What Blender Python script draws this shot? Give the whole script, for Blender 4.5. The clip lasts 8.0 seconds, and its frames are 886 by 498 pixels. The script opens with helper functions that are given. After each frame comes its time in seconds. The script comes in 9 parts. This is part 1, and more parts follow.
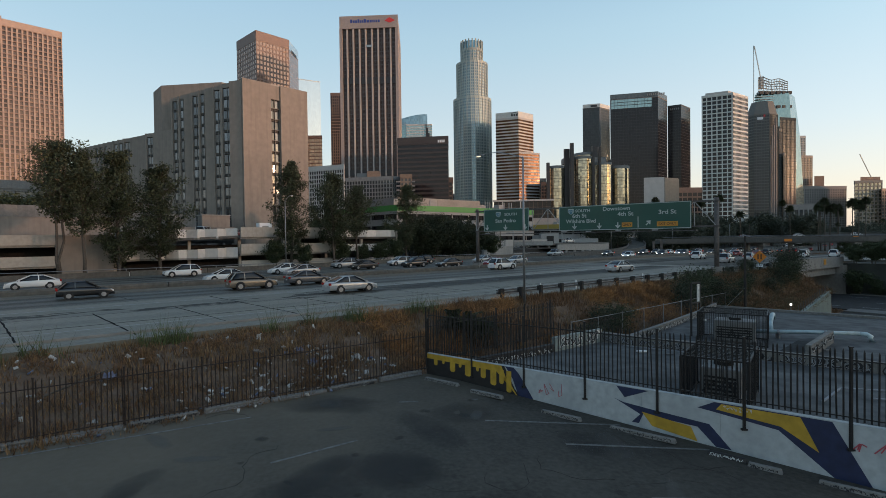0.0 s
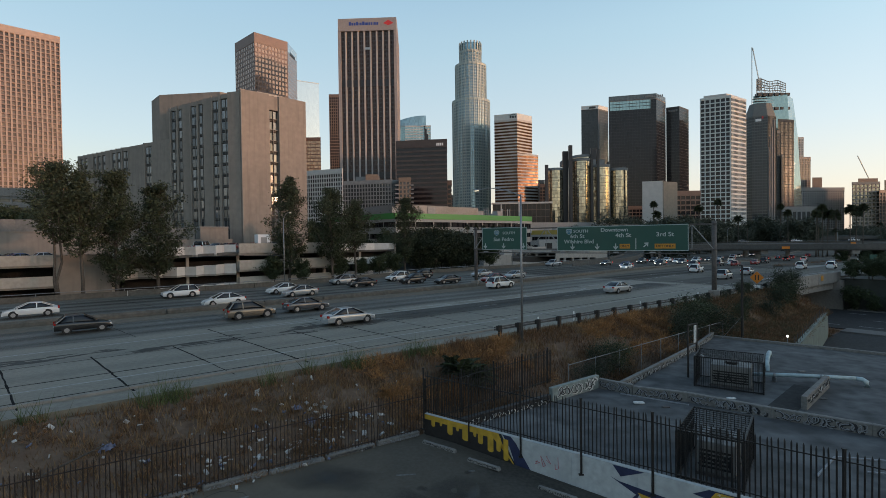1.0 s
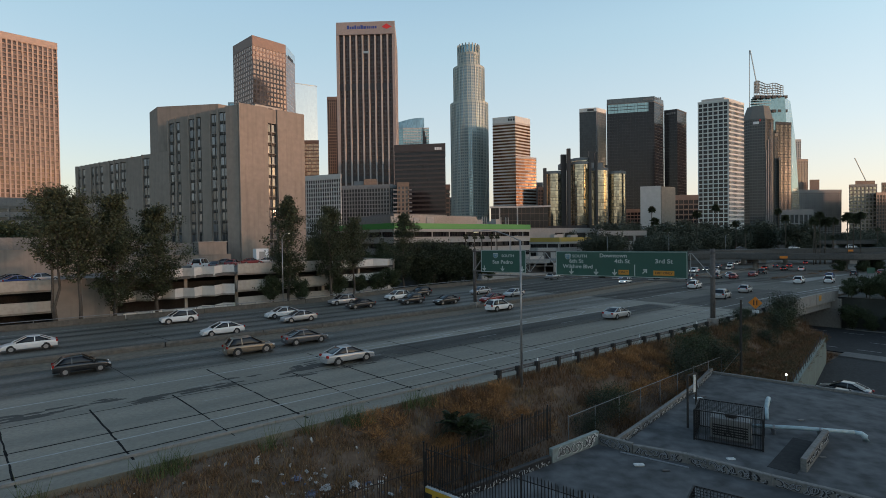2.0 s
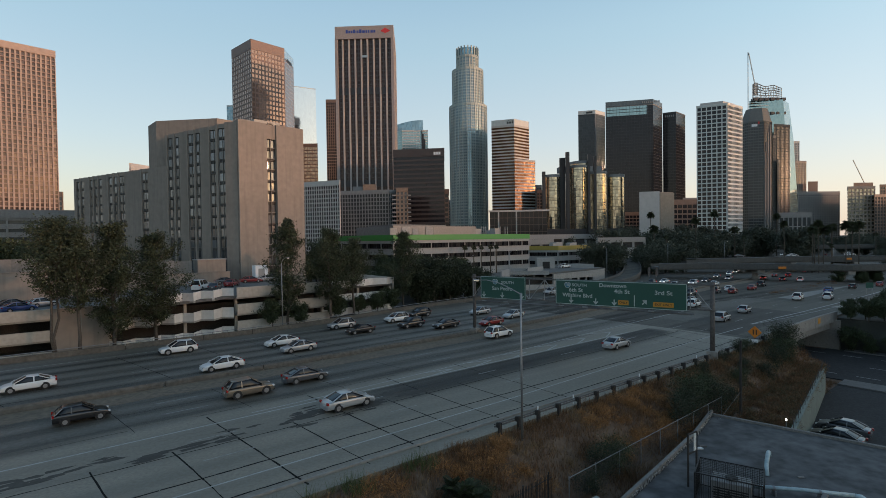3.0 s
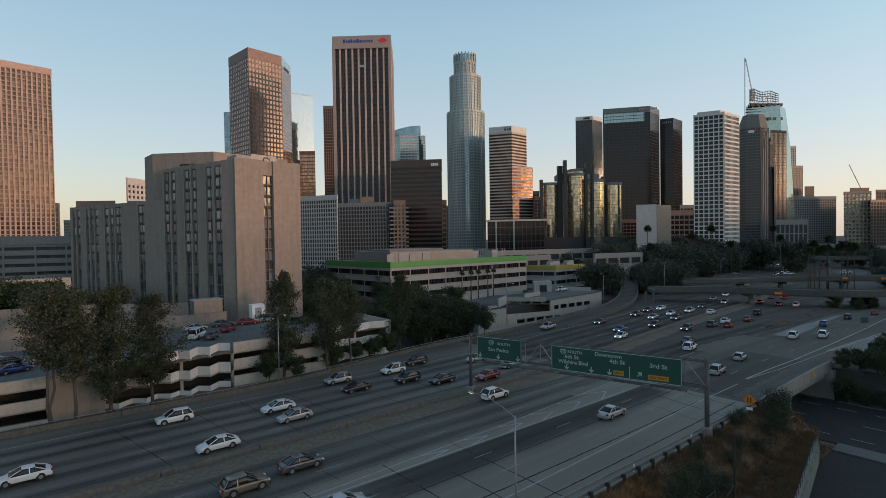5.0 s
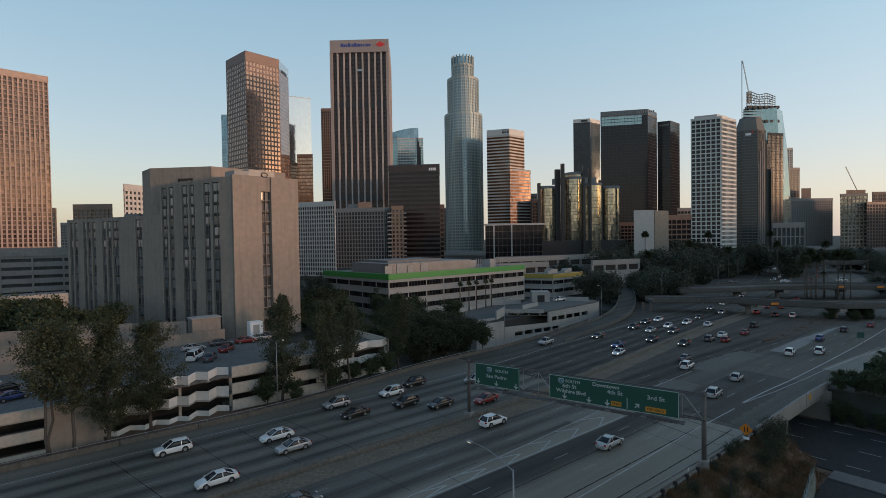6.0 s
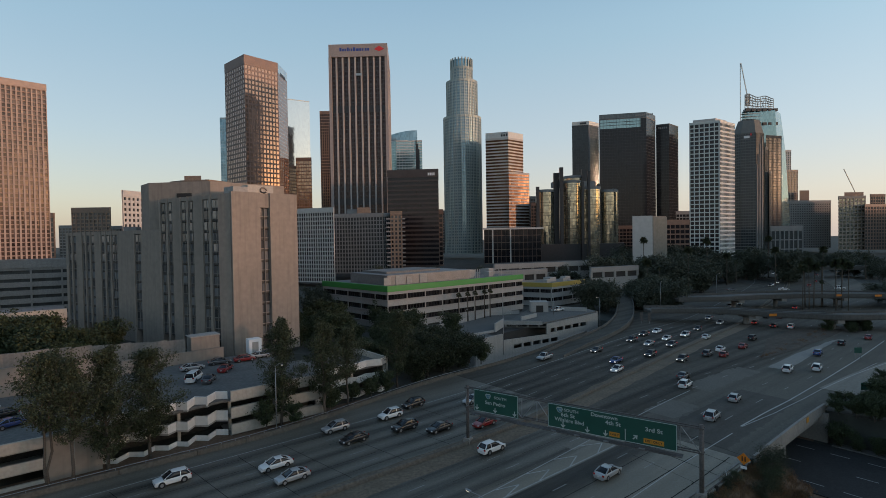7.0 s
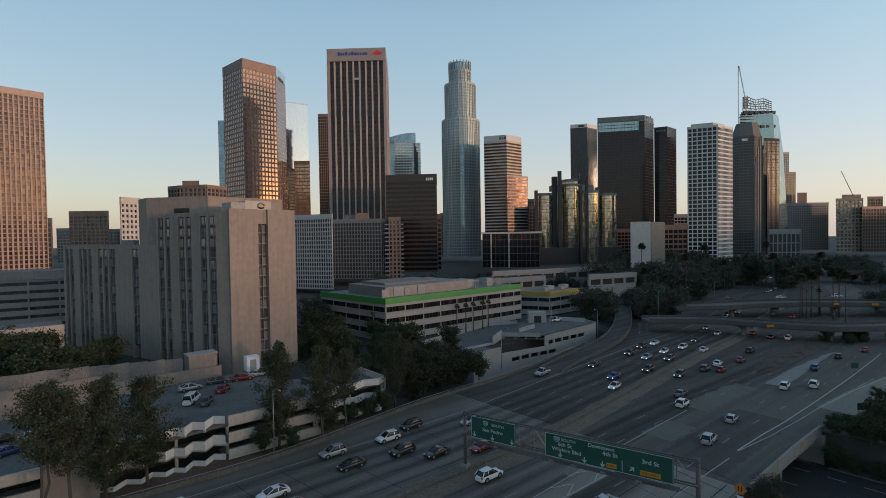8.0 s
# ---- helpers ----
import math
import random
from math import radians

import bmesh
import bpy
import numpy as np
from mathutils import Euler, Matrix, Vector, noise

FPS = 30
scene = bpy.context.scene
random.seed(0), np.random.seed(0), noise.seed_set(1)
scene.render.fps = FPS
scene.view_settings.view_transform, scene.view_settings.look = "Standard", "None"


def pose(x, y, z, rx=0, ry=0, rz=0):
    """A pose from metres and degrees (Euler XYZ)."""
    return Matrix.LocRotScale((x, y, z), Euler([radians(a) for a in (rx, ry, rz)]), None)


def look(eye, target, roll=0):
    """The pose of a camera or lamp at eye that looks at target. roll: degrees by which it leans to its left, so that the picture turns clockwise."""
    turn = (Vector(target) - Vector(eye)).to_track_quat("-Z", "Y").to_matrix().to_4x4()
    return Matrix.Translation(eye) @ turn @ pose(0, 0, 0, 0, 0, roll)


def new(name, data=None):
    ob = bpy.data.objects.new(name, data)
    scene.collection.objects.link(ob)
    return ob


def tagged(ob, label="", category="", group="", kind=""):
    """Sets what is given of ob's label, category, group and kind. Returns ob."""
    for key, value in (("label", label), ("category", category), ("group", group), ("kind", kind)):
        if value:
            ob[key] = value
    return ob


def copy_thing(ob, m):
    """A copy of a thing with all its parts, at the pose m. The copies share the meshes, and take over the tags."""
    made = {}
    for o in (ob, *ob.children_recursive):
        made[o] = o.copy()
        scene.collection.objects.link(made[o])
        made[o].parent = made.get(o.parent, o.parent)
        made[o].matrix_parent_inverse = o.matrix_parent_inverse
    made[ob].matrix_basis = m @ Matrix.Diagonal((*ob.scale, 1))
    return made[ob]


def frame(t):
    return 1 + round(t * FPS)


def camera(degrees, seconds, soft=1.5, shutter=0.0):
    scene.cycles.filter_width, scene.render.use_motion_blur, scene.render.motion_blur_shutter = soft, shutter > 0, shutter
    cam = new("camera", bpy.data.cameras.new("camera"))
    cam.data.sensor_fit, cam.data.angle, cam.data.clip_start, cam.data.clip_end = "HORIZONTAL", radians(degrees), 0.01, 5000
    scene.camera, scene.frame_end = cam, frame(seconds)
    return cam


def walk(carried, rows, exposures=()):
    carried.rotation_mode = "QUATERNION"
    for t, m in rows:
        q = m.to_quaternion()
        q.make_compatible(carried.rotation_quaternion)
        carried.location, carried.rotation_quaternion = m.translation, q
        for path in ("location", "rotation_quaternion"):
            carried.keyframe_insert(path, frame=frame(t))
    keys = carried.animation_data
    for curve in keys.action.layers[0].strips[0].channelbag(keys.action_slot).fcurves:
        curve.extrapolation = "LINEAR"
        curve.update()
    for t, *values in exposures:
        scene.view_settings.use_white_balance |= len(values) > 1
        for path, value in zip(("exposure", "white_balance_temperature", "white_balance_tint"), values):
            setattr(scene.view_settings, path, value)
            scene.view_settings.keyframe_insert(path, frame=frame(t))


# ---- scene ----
cam = camera(81.3, 8.0, soft=0.55)
METRES, EYE, TILT, LEAN, TURN = 33.0, 4.6, -1.0, 0.75, 0.0
ROWS = [
    (0.0, 0.0, 0.0, 0.0, 0.0, 0.0, 0.0),
    (0.5, 0.0008, -0.0016, 0.0373, -0.07, -0.03, 0.0),
    (1.0, 0.0016, -0.0028, 0.0884, -0.15, -0.06, -0.01),
    (1.5, 0.0002, -0.0027, 0.1403, -0.26, -0.05, -0.02),
    (3.0, -0.0048, -0.0013, 0.3187, -0.47, -0.1, 0.06),
    (3.5, -0.0026, -0.0015, 0.3933, -0.53, -0.1, 0.08),
    (4.0, 0.0004, -0.0021, 0.4669, -0.6, -0.12, 0.09),
    (4.5, 0.0034, -0.0042, 0.5385, -0.64, -0.14, 0.08),
    (5.0, 0.0033, -0.0054, 0.6084, -0.71, -0.18, 0.11),
    (6.5, 0.0007, -0.013, 0.8021, -1.04, -0.27, 0.14),
    (7.0, 0.0024, -0.0145, 0.8677, -1.08, -0.29, 0.15),
    (7.5, 0.0043, -0.0149, 0.9356, -1.17, -0.31, 0.16),
    (8.0, 0.0081, -0.016, 0.9989, -1.24, -0.33, 0.17),
]
EXPO, KELVIN, TINT = 1.22, 6250, 11
walk(cam, [(t, pose(0, 0, EYE, TILT, LEAN, TURN) @ pose(METRES * x, METRES * y, METRES * z, 90 + pitch, roll, yaw)) for t, x, y, z, yaw, pitch, roll in ROWS],
     exposures=[(t, EXPO + up, KELVIN + warm, TINT) for t, up, warm in ((0.0, 0.38, 300), (1.5, 0.36, 300), (5.0, 0.15, 150), (8.0, 0.04, 0))])

# ---- light: dusk sky, low warm sun from the west, on the right behind the camera ----
HAZE = 2.3
SUN_AZ, SUN_EL = 111.0, 5.6   # degrees clockwise from the way the camera looks, and above the horizon
world = bpy.data.worlds.new("dusk_sky")
scene.world = world
world.use_nodes = True
wn = world.node_tree
sky = wn.nodes.new("ShaderNodeTexSky")
sky.sky_type = 'NISHITA'
sky.sun_disc = False
sky.sun_elevation = radians(SUN_EL)
sky.sun_rotation = radians(SUN_AZ)
sky.air_density, sky.dust_density, sky.ozone_density = 1.0, 1.5, 1.6
wn.nodes["Background"].inputs["Strength"].default_value = 0.15
# evening haze low in the sky, brighter and warmer towards the sunset, thinning out to clear sky overhead
tc = wn.nodes.new("ShaderNodeTexCoord")
sep = wn.nodes.new("ShaderNodeSeparateXYZ")
wn.links.new(tc.outputs["Generated"], sep.inputs[0])
haze = wn.nodes.new("ShaderNodeValToRGB")
haze.color_ramp.elements[0].position, haze.color_ramp.elements[0].color = 0.0, (0.86, 0.74, 0.66, 1)
haze.color_ramp.elements[1].position, haze.color_ramp.elements[1].color = 0.5, (0.385, 0.62, 0.78, 1)
for at_, c_ in ((0.07, (0.86, 0.78, 0.71, 1)), (0.18, (0.68, 0.76, 0.80, 1)), (0.34, (0.50, 0.70, 0.80, 1))):
    haze.color_ramp.elements.new(at_).color = c_
wn.links.new(sep.outputs["Z"], haze.inputs["Fac"])
dot = wn.nodes.new("ShaderNodeVectorMath")
dot.operation = 'DOT_PRODUCT'
dot.inputs[1].default_value = (math.sin(radians(SUN_AZ)), math.cos(radians(SUN_AZ)), 0)
wn.links.new(tc.outputs["Generated"], dot.inputs[0])
gain = wn.nodes.new("ShaderNodeMapRange")
for key, v in (("From Min", -0.8), ("From Max", 0.8), ("To Min", HAZE * 0.82), ("To Max", HAZE * 1.25)):
    gain.inputs[key].default_value = v
wn.links.new(dot.outputs["Value"], gain.inputs["Value"])
lit_haze = wn.nodes.new("ShaderNodeVectorMath")
lit_haze.operation = 'SCALE'
wn.links.new(haze.outputs["Color"], lit_haze.inputs[0])
wn.links.new(gain.outputs["Result"], lit_haze.inputs["Scale"])
thin = wn.nodes.new("ShaderNodeMapRange")
for key, v in (("From Min", 0.36), ("From Max", 0.75), ("To Min", 0.72), ("To Max", 0.0)):
    thin.inputs[key].default_value = v
wn.links.new(sep.outputs["Z"], thin.inputs["Value"])
veil = wn.nodes.new("ShaderNodeMix")
veil.data_type = 'RGBA'
wn.links.new(thin.outputs["Result"], veil.inputs[0])
wn.links.new(sky.outputs["Color"], veil.inputs[6])
wn.links.new(lit_haze.outputs["Vector"], veil.inputs[7])
# orange afterglow low round the sinking sun
near_sun = wn.nodes.new("ShaderNodeMapRange")
near_sun.interpolation_type = 'SMOOTHSTEP'
for key, v in (("From Min", 0.90), ("From Max", 1.0), ("To Min", 0.0), ("To Max", 1.0)):
    near_sun.inputs[key].default_value = v
wn.links.new(dot.outputs["Value"], near_sun.inputs["Value"])
low_sky = wn.nodes.new("ShaderNodeMapRange")
low_sky.interpolation_type = 'SMOOTHSTEP'
for key, v in (("From Min", 0.02), ("From Max", 0.15), ("To Min", 15.0), ("To Max", 0.0)):
    low_sky.inputs[key].default_value = v
wn.links.new(sep.outputs["Z"], low_sky.inputs["Value"])
both = wn.nodes.new("ShaderNodeMath")
both.operation = 'MULTIPLY'
wn.links.new(near_sun.outputs["Result"], both.inputs[0])
wn.links.new(low_sky.outputs["Result"], both.inputs[1])
ember = wn.nodes.new("ShaderNodeVectorMath")
ember.operation = 'SCALE'
ember.inputs[0].default_value = (1.0, 0.42, 0.11)
wn.links.new(both.outputs["Value"], ember.inputs["Scale"])
whole = wn.nodes.new("ShaderNodeVectorMath")
wn.links.new(veil.outputs[2], whole.inputs[0])
wn.links.new(ember.outputs["Vector"], whole.inputs[1])
wn.links.new(whole.outputs["Vector"], wn.nodes["Background"].inputs["Color"])
sun_data = bpy.data.lights.new("sun", 'SUN')
sun_data.energy, sun_data.angle, sun_data.color = 0.85, radians(2.5), (1.0, 0.56, 0.36)
sun = new("sun", sun_data)
sd = Vector((math.sin(radians(SUN_AZ)) * math.cos(radians(SUN_EL)), math.cos(radians(SUN_AZ)) * math.cos(radians(SUN_EL)), math.sin(radians(SUN_EL))))
sun.matrix_world = look(sd * 900, (0, 0, 0))

# ---- tools ----
class Geo:
    """A mesh gathered from plain pieces."""
    def __init__(self):
        self.v, self.f = [], []

    def add(self, verts, faces, m=None):
        k = len(self.v)
        self.v += [tuple(m @ Vector(p)) for p in verts] if m else [tuple(p) for p in verts]
        self.f += [tuple(i + k for i in f) for f in faces]
        return self

    def box(self, x0, x1, y0, y1, z0, z1, m=None):
        return self.add([(x0, y0, z0), (x1, y0, z0), (x1, y1, z0), (x0, y1, z0), (x0, y0, z1), (x1, y0, z1), (x1, y1, z1), (x0, y1, z1)],
                        [(3, 2, 1, 0), (4, 5, 6, 7), (0, 1, 5, 4), (1, 2, 6, 5), (2, 3, 7, 6), (3, 0, 4, 7)], m)

    def prism(self, poly, z0, z1, m=None):
        n = len(poly)
        return self.add([(x, y, z0) for x, y in poly] + [(x, y, z1) for x, y in poly],
                        [tuple(reversed(range(n))), tuple(range(n, 2 * n))] + [(i, (i + 1) % n, n + (i + 1) % n, n + i) for i in range(n)], m)

    def quad(self, a, b, c, d):
        return self.add([a, b, c, d], [(0, 1, 2, 3)])

    def bar(self, a, b, w, h=None, up=(0, 0, 1)):
        """A square bar from a to b."""
        a, b = Vector(a), Vector(b)
        z = (b - a).normalized()
        x = z.cross(Vector(up))
        x = x.normalized() if x.length > 1e-4 else Vector((1, 0, 0))
        y = z.cross(x)
        h = w if h is None else h
        c = [x * sx * w / 2 + y * sy * h / 2 for sx, sy in ((-1, -1), (1, -1), (1, 1), (-1, 1))]
        return self.add([a + p for p in c] + [b + p for p in c], [(0, 1, 2, 3), (7, 6, 5, 4), (0, 4, 5, 1), (1, 5, 6, 2), (2, 6, 7, 3), (3, 7, 4, 0)])

    def tube(self, points, radii, n=8, cap=True):
        k = len(self.v)
        pts = [Vector(p) for p in points]
        for i, p in enumerate(pts):
            t = (pts[min(i + 1, len(pts) - 1)] - pts[max(i - 1, 0)]).normalized()
            x = t.cross(Vector((0, 0, 1)) if abs(t.z) < 0.9 else Vector((0, 1, 0))).normalized()
            y = t.cross(x)
            for j in range(n):
                a = 2 * math.pi * j / n
                self.v.append(tuple(p + (x * math.cos(a) + y * math.sin(a)) * radii[i]))
        for i in range(len(pts) - 1):
            for j in range(n):
                self.f.append((k + i * n + j, k + i * n + (j + 1) % n, k + (i + 1) * n + (j + 1) % n, k + (i + 1) * n + j))
        if cap:
            self.f.append(tuple(k + j for j in reversed(range(n))))
            self.f.append(tuple(k + (len(pts) - 1) * n + j for j in range(n)))
        return self

    def mesh(self, name, mat=None, smooth=False):
        me = bpy.data.meshes.new(name)
        me.from_pydata(self.v, [], self.f)
        me.validate()
        me.update()
        if mat:
            me.materials.append(mat)
        if smooth:
            me.polygons.foreach_set("use_smooth", [True] * len(me.polygons))
        return me


def part(name, g, mat, parent=None, label="", kind="", smooth=False, m=None):
    """One mesh object, under a thing or a part; g is a Geo or a ready mesh."""
    me = g.mesh(name, mat, smooth) if isinstance(g, Geo) else g
    ob = new(name, me)
    if parent:
        ob.parent = parent
    if m is not None:
        ob.matrix_basis = m
    return tagged(ob, label=label, kind=kind)


def thing(name, label, category, m=None, group="", kind=""):
    ob = new(name)
    ob.empty_display_size = 0.5
    if m is not None:
        ob.matrix_basis = m
    return tagged(ob, label, category, group, kind)


def bevelled(g, width=0.03, segments=1, angle=0.6):
    """The pieces of a Geo with their sharp edges rounded off."""
    bm = bmesh.new()
    bm.from_mesh(g.mesh("tmp"))
    edges = [e for e in bm.edges if len(e.link_faces) == 2 and e.calc_face_angle(0) > angle]
    bmesh.ops.bevel(bm, geom=edges, offset=width, segments=segments, affect='EDGES', clamp_overlap=True)
    out = Geo()
    bm.verts.index_update()
    out.v = [tuple(v.co) for v in bm.verts]
    out.f = [tuple(v.index for v in f.verts) for f in bm.faces]
    bm.free()
    return out


# ---- materials ----
def surf(name, col, rough=0.85, metal=0.0, vary=0.25, fine=6.0, broad=0.15, bump=0.0, bump_scale=20.0, spec=0.5, tint=None, island=0.0, streak=0.0, pale=None, pale_amount=0.0, run=0.0):
    """A surface with fine grain and broad stains, in world metres."""
    mat = bpy.data.materials.new(name)
    mat.use_nodes = True
    nt = mat.node_tree
    N, Lk = nt.nodes, nt.links
    bs = N["Principled BSDF"]
    geo = N.new("ShaderNodeNewGeometry")

    def noise_at(scale, detail=4.0, stretch=(1, 1, 1)):
        mp = N.new("ShaderNodeMapping")
        mp.inputs["Scale"].default_value = stretch
        Lk.new(geo.outputs["Position"], mp.inputs["Vector"])
        n = N.new("ShaderNodeTexNoise")
        n.inputs["Scale"].default_value, n.inputs["Detail"].default_value = scale, detail
        Lk.new(mp.outputs["Vector"], n.inputs["Vector"])
        return n.outputs["Fac"]

    def mixed(a, b, fac, mode='MIX'):
        mx = N.new("ShaderNodeMix")
        mx.data_type, mx.blend_type = 'RGBA', mode
        for k, v in ((6, a), (7, b), (0, fac)):
            if isinstance(v, (tuple, float, int)):
                mx.inputs[k].default_value = (*v, 1) if isinstance(v, tuple) else v
            else:
                Lk.new(v, mx.inputs[k])
        return mx.outputs[2]

    def ramp(fac, lo, hi, a=0.0, b=1.0):
        r = N.new("ShaderNodeMapRange")
        r.inputs["From Min"].default_value, r.inputs["From Max"].default_value = lo, hi
        r.inputs["To Min"].default_value, r.inputs["To Max"].default_value = a, b
        Lk.new(fac, r.inputs["Value"])
        return r.outputs["Result"]

    dark = tuple(c * (1 - vary) for c in col)
    light = tint or tuple(min(1, c * (1 + vary)) for c in col)
    out = mixed(dark, light, ramp(noise_at(fine), 0.3, 0.7))
    out = mixed(out, tuple(c * (1 - 1.4 * vary) if vary < 0.6 else c * 0.2 for c in col), ramp(noise_at(broad, 5.0), 0.5, 0.75, 0, 0.7))
    if streak:
        out = mixed(out, tuple(c * 0.5 for c in col), ramp(noise_at(1.2, 3.0, (1, 1, 0.06)), 0.5, 0.8, 0, streak))
    if run:   # long dark tracks in the way of the traffic
        mp = N.new("ShaderNodeMapping")
        mp.inputs["Rotation"].default_value = (0, 0, -math.atan2(0.6222, 0.7828))
        Lk.new(geo.outputs["Position"], mp.inputs["Vector"])
        m2 = N.new("ShaderNodeMapping")
        m2.inputs["Scale"].default_value = (0.012, 0.42, 0.1)
        Lk.new(mp.outputs["Vector"], m2.inputs["Vector"])
        n = N.new("ShaderNodeTexNoise")
        n.inputs["Scale"].default_value, n.inputs["Detail"].default_value = 1.0, 3.0
        Lk.new(m2.outputs["Vector"], n.inputs["Vector"])
        out = mixed(out, tuple(c * 0.45 for c in col), ramp(n.outputs["Fac"], 0.4, 0.62, 0, run))
    if pale:
        out = mixed(out, pale, ramp(noise_at(broad * 2.3, 5.0), 0.52, 0.7, 0, pale_amount))
    if island:
        rnd = mixed(tuple(1 - island for _ in range(3)), (1.0 + island,) * 3, geo.outputs["Random Per Island"])
        out = mixed(out, rnd, 1.0, 'MULTIPLY')
    Lk.new(out, bs.inputs["Base Color"])
    bs.inputs["Metallic"].default_value, bs.inputs["Specular IOR Level"].default_value = metal, spec
    Lk.new(ramp(noise_at(fine * 0.6), 0.3, 0.7, max(0, rough - 0.08), min(1, rough + 0.08)), bs.inputs["Roughness"])
    if bump:
        b = N.new("ShaderNodeBump")
        b.inputs["Strength"].default_value, b.inputs["Distance"].default_value = bump, 0.05
        Lk.new(noise_at(bump_scale, 6.0), b.inputs["Height"])
        Lk.new(b.outputs["Normal"], bs.inputs["Normal"])
    return mat


def glass_wall(name, col, rough=0.12, metal=0.35, cell=(2.0, 3.8), vary=0.5, wob=0.03, spec=0.5):
    """Curtain-wall glass: panes that differ a little in tone and in tilt."""
    mat = bpy.data.materials.new(name)
    mat.use_nodes = True
    nt = mat.node_tree
    N, Lk = nt.nodes, nt.links
    bs = N["Principled BSDF"]
    geo = N.new("ShaderNodeNewGeometry")
    mp = N.new("ShaderNodeMapping")
    mp.inputs["Scale"].default_value = (1 / cell[0], 1 / cell[0], 1 / cell[1])
    Lk.new(geo.outputs["Position"], mp.inputs["Vector"])
    fl = N.new("ShaderNodeVectorMath")
    fl.operation = 'FLOOR'
    Lk.new(mp.outputs["Vector"], fl.inputs[0])
    wn_ = N.new("ShaderNodeTexWhiteNoise")
    Lk.new(fl.outputs["Vector"], wn_.inputs["Vector"])
    mx = N.new("ShaderNodeMix")
    mx.data_type = 'RGBA'
    mx.inputs[6].default_value = (*(c * (1 - vary) for c in col), 1)
    mx.inputs[7].default_value = (*(min(1, c * (1 + vary)) for c in col), 1)
    Lk.new(wn_.outputs["Value"], mx.inputs[0])
    Lk.new(mx.outputs[2], bs.inputs["Base Color"])
    bs.inputs["Metallic"].default_value, bs.inputs["Roughness"].default_value = metal, rough
    bs.inputs["Specular IOR Level"].default_value = spec
    sc = N.new("ShaderNodeVectorMath")
    sc.operation = 'MULTIPLY_ADD'
    sc.inputs[1].default_value = (wob,) * 3
    sc.inputs[2].default_value = (-wob / 2,) * 3
    Lk.new(wn_.outputs["Color"], sc.inputs[0])
    ad = N.new("ShaderNodeVectorMath")
    Lk.new(sc.outputs["Vector"], ad.inputs[0])
    Lk.new(geo.outputs["Normal"], ad.inputs[1])
    nm = N.new("ShaderNodeVectorMath")
    nm.operation = 'NORMALIZE'
    Lk.new(ad.outputs["Vector"], nm.inputs[0])
    Lk.new(nm.outputs["Vector"], bs.inputs["Normal"])
    return mat


def paint(name, col, rough=0.5, metal=0.0, spec=0.5, coat=0.0):
    mat = bpy.data.materials.new(name)
    mat.use_nodes = True
    bs = mat.node_tree.nodes["Principled BSDF"]
    bs.inputs["Base Color"].default_value = (*col, 1)
    bs.inputs["Roughness"].default_value, bs.inputs["Metallic"].default_value = rough, metal
    bs.inputs["Specular IOR Level"].default_value = spec
    bs.inputs["Coat Weight"].default_value = coat
    return mat


def glow(name, col, strength):
    mat = paint(name, col)
    bs = mat.node_tree.nodes["Principled BSDF"]
    bs.inputs["Emission Color"].default_value, bs.inputs["Emission Strength"].default_value = (*col, 1), strength
    return mat


M_STREET = surf("street_asphalt", (0.030, 0.030, 0.0295), 0.85, spec=0.25, vary=0.25, fine=5, broad=0.15, bump=0.1)
M_CONC_ROAD = surf("road_concrete", (0.186, 0.164, 0.123), 0.6, spec=0.7, run=0.5, vary=0.18, fine=5, broad=0.09, bump=0.15, bump_scale=30)
M_ROAD_FAR = surf("dull_road_concrete", (0.083, 0.076, 0.063), 0.85, spec=0.2, run=0.7, vary=0.25, fine=2, broad=0.08)
M_ROAD_MID = surf("grey_bridge_road", (0.102, 0.094, 0.078), 0.8, spec=0.25, run=0.5, vary=0.2, fine=4, broad=0.1, bump=0.15, bump_scale=30)
M_ROAD_DARK = surf("worn_road_concrete", (0.118, 0.105, 0.080), 0.6, spec=0.7, run=0.65, vary=0.2, fine=4, broad=0.08, bump=0.15, bump_scale=30)
M_PAVE = surf("dim_pavement", (0.12, 0.116, 0.108), 0.9, vary=0.2, fine=3, broad=0.2, bump=0.1)
M_TAR = surf("joint_tar", (0.016, 0.016, 0.016), 0.95, vary=0.3, spec=0.05)
M_LINE = surf("road_paint", (0.32, 0.32, 0.305), 0.7, vary=0.25, fine=3, broad=0.6)
M_DASH = surf("faded_lane_paint", (0.235, 0.23, 0.215), 0.75, vary=0.3, fine=3, broad=0.6)
M_YELLOW = surf("yellow_paint", (0.24, 0.18, 0.07), 0.6, vary=0.2)
M_CONC = surf("cast_concrete", (0.22, 0.205, 0.185), 0.9, vary=0.15, fine=3, broad=0.12, streak=0.35, bump=0.1)
M_BARRIER = surf("stained_barrier_concrete", (0.105, 0.092, 0.076), 0.9, vary=0.25, fine=2.5, broad=0.2, streak=0.5, bump=0.1)
M_EARTH = surf("dry_earth", (0.15, 0.09, 0.055), 0.95, vary=0.35, fine=2.5, broad=0.08, bump=0.4, bump_scale=8, tint=(0.15, 0.10, 0.065))
M_CITY = surf("city_ground", (0.035, 0.037, 0.03), 0.95, vary=0.4, fine=0.3, broad=0.02)
# ---- plan: s runs along the freeway, o across it to the far side ----
DX, DY = 0.7828, 0.6222


def W(s, o, z=0.0):
    return Vector((s * DX - o * DY, s * DY + o * DX, z))


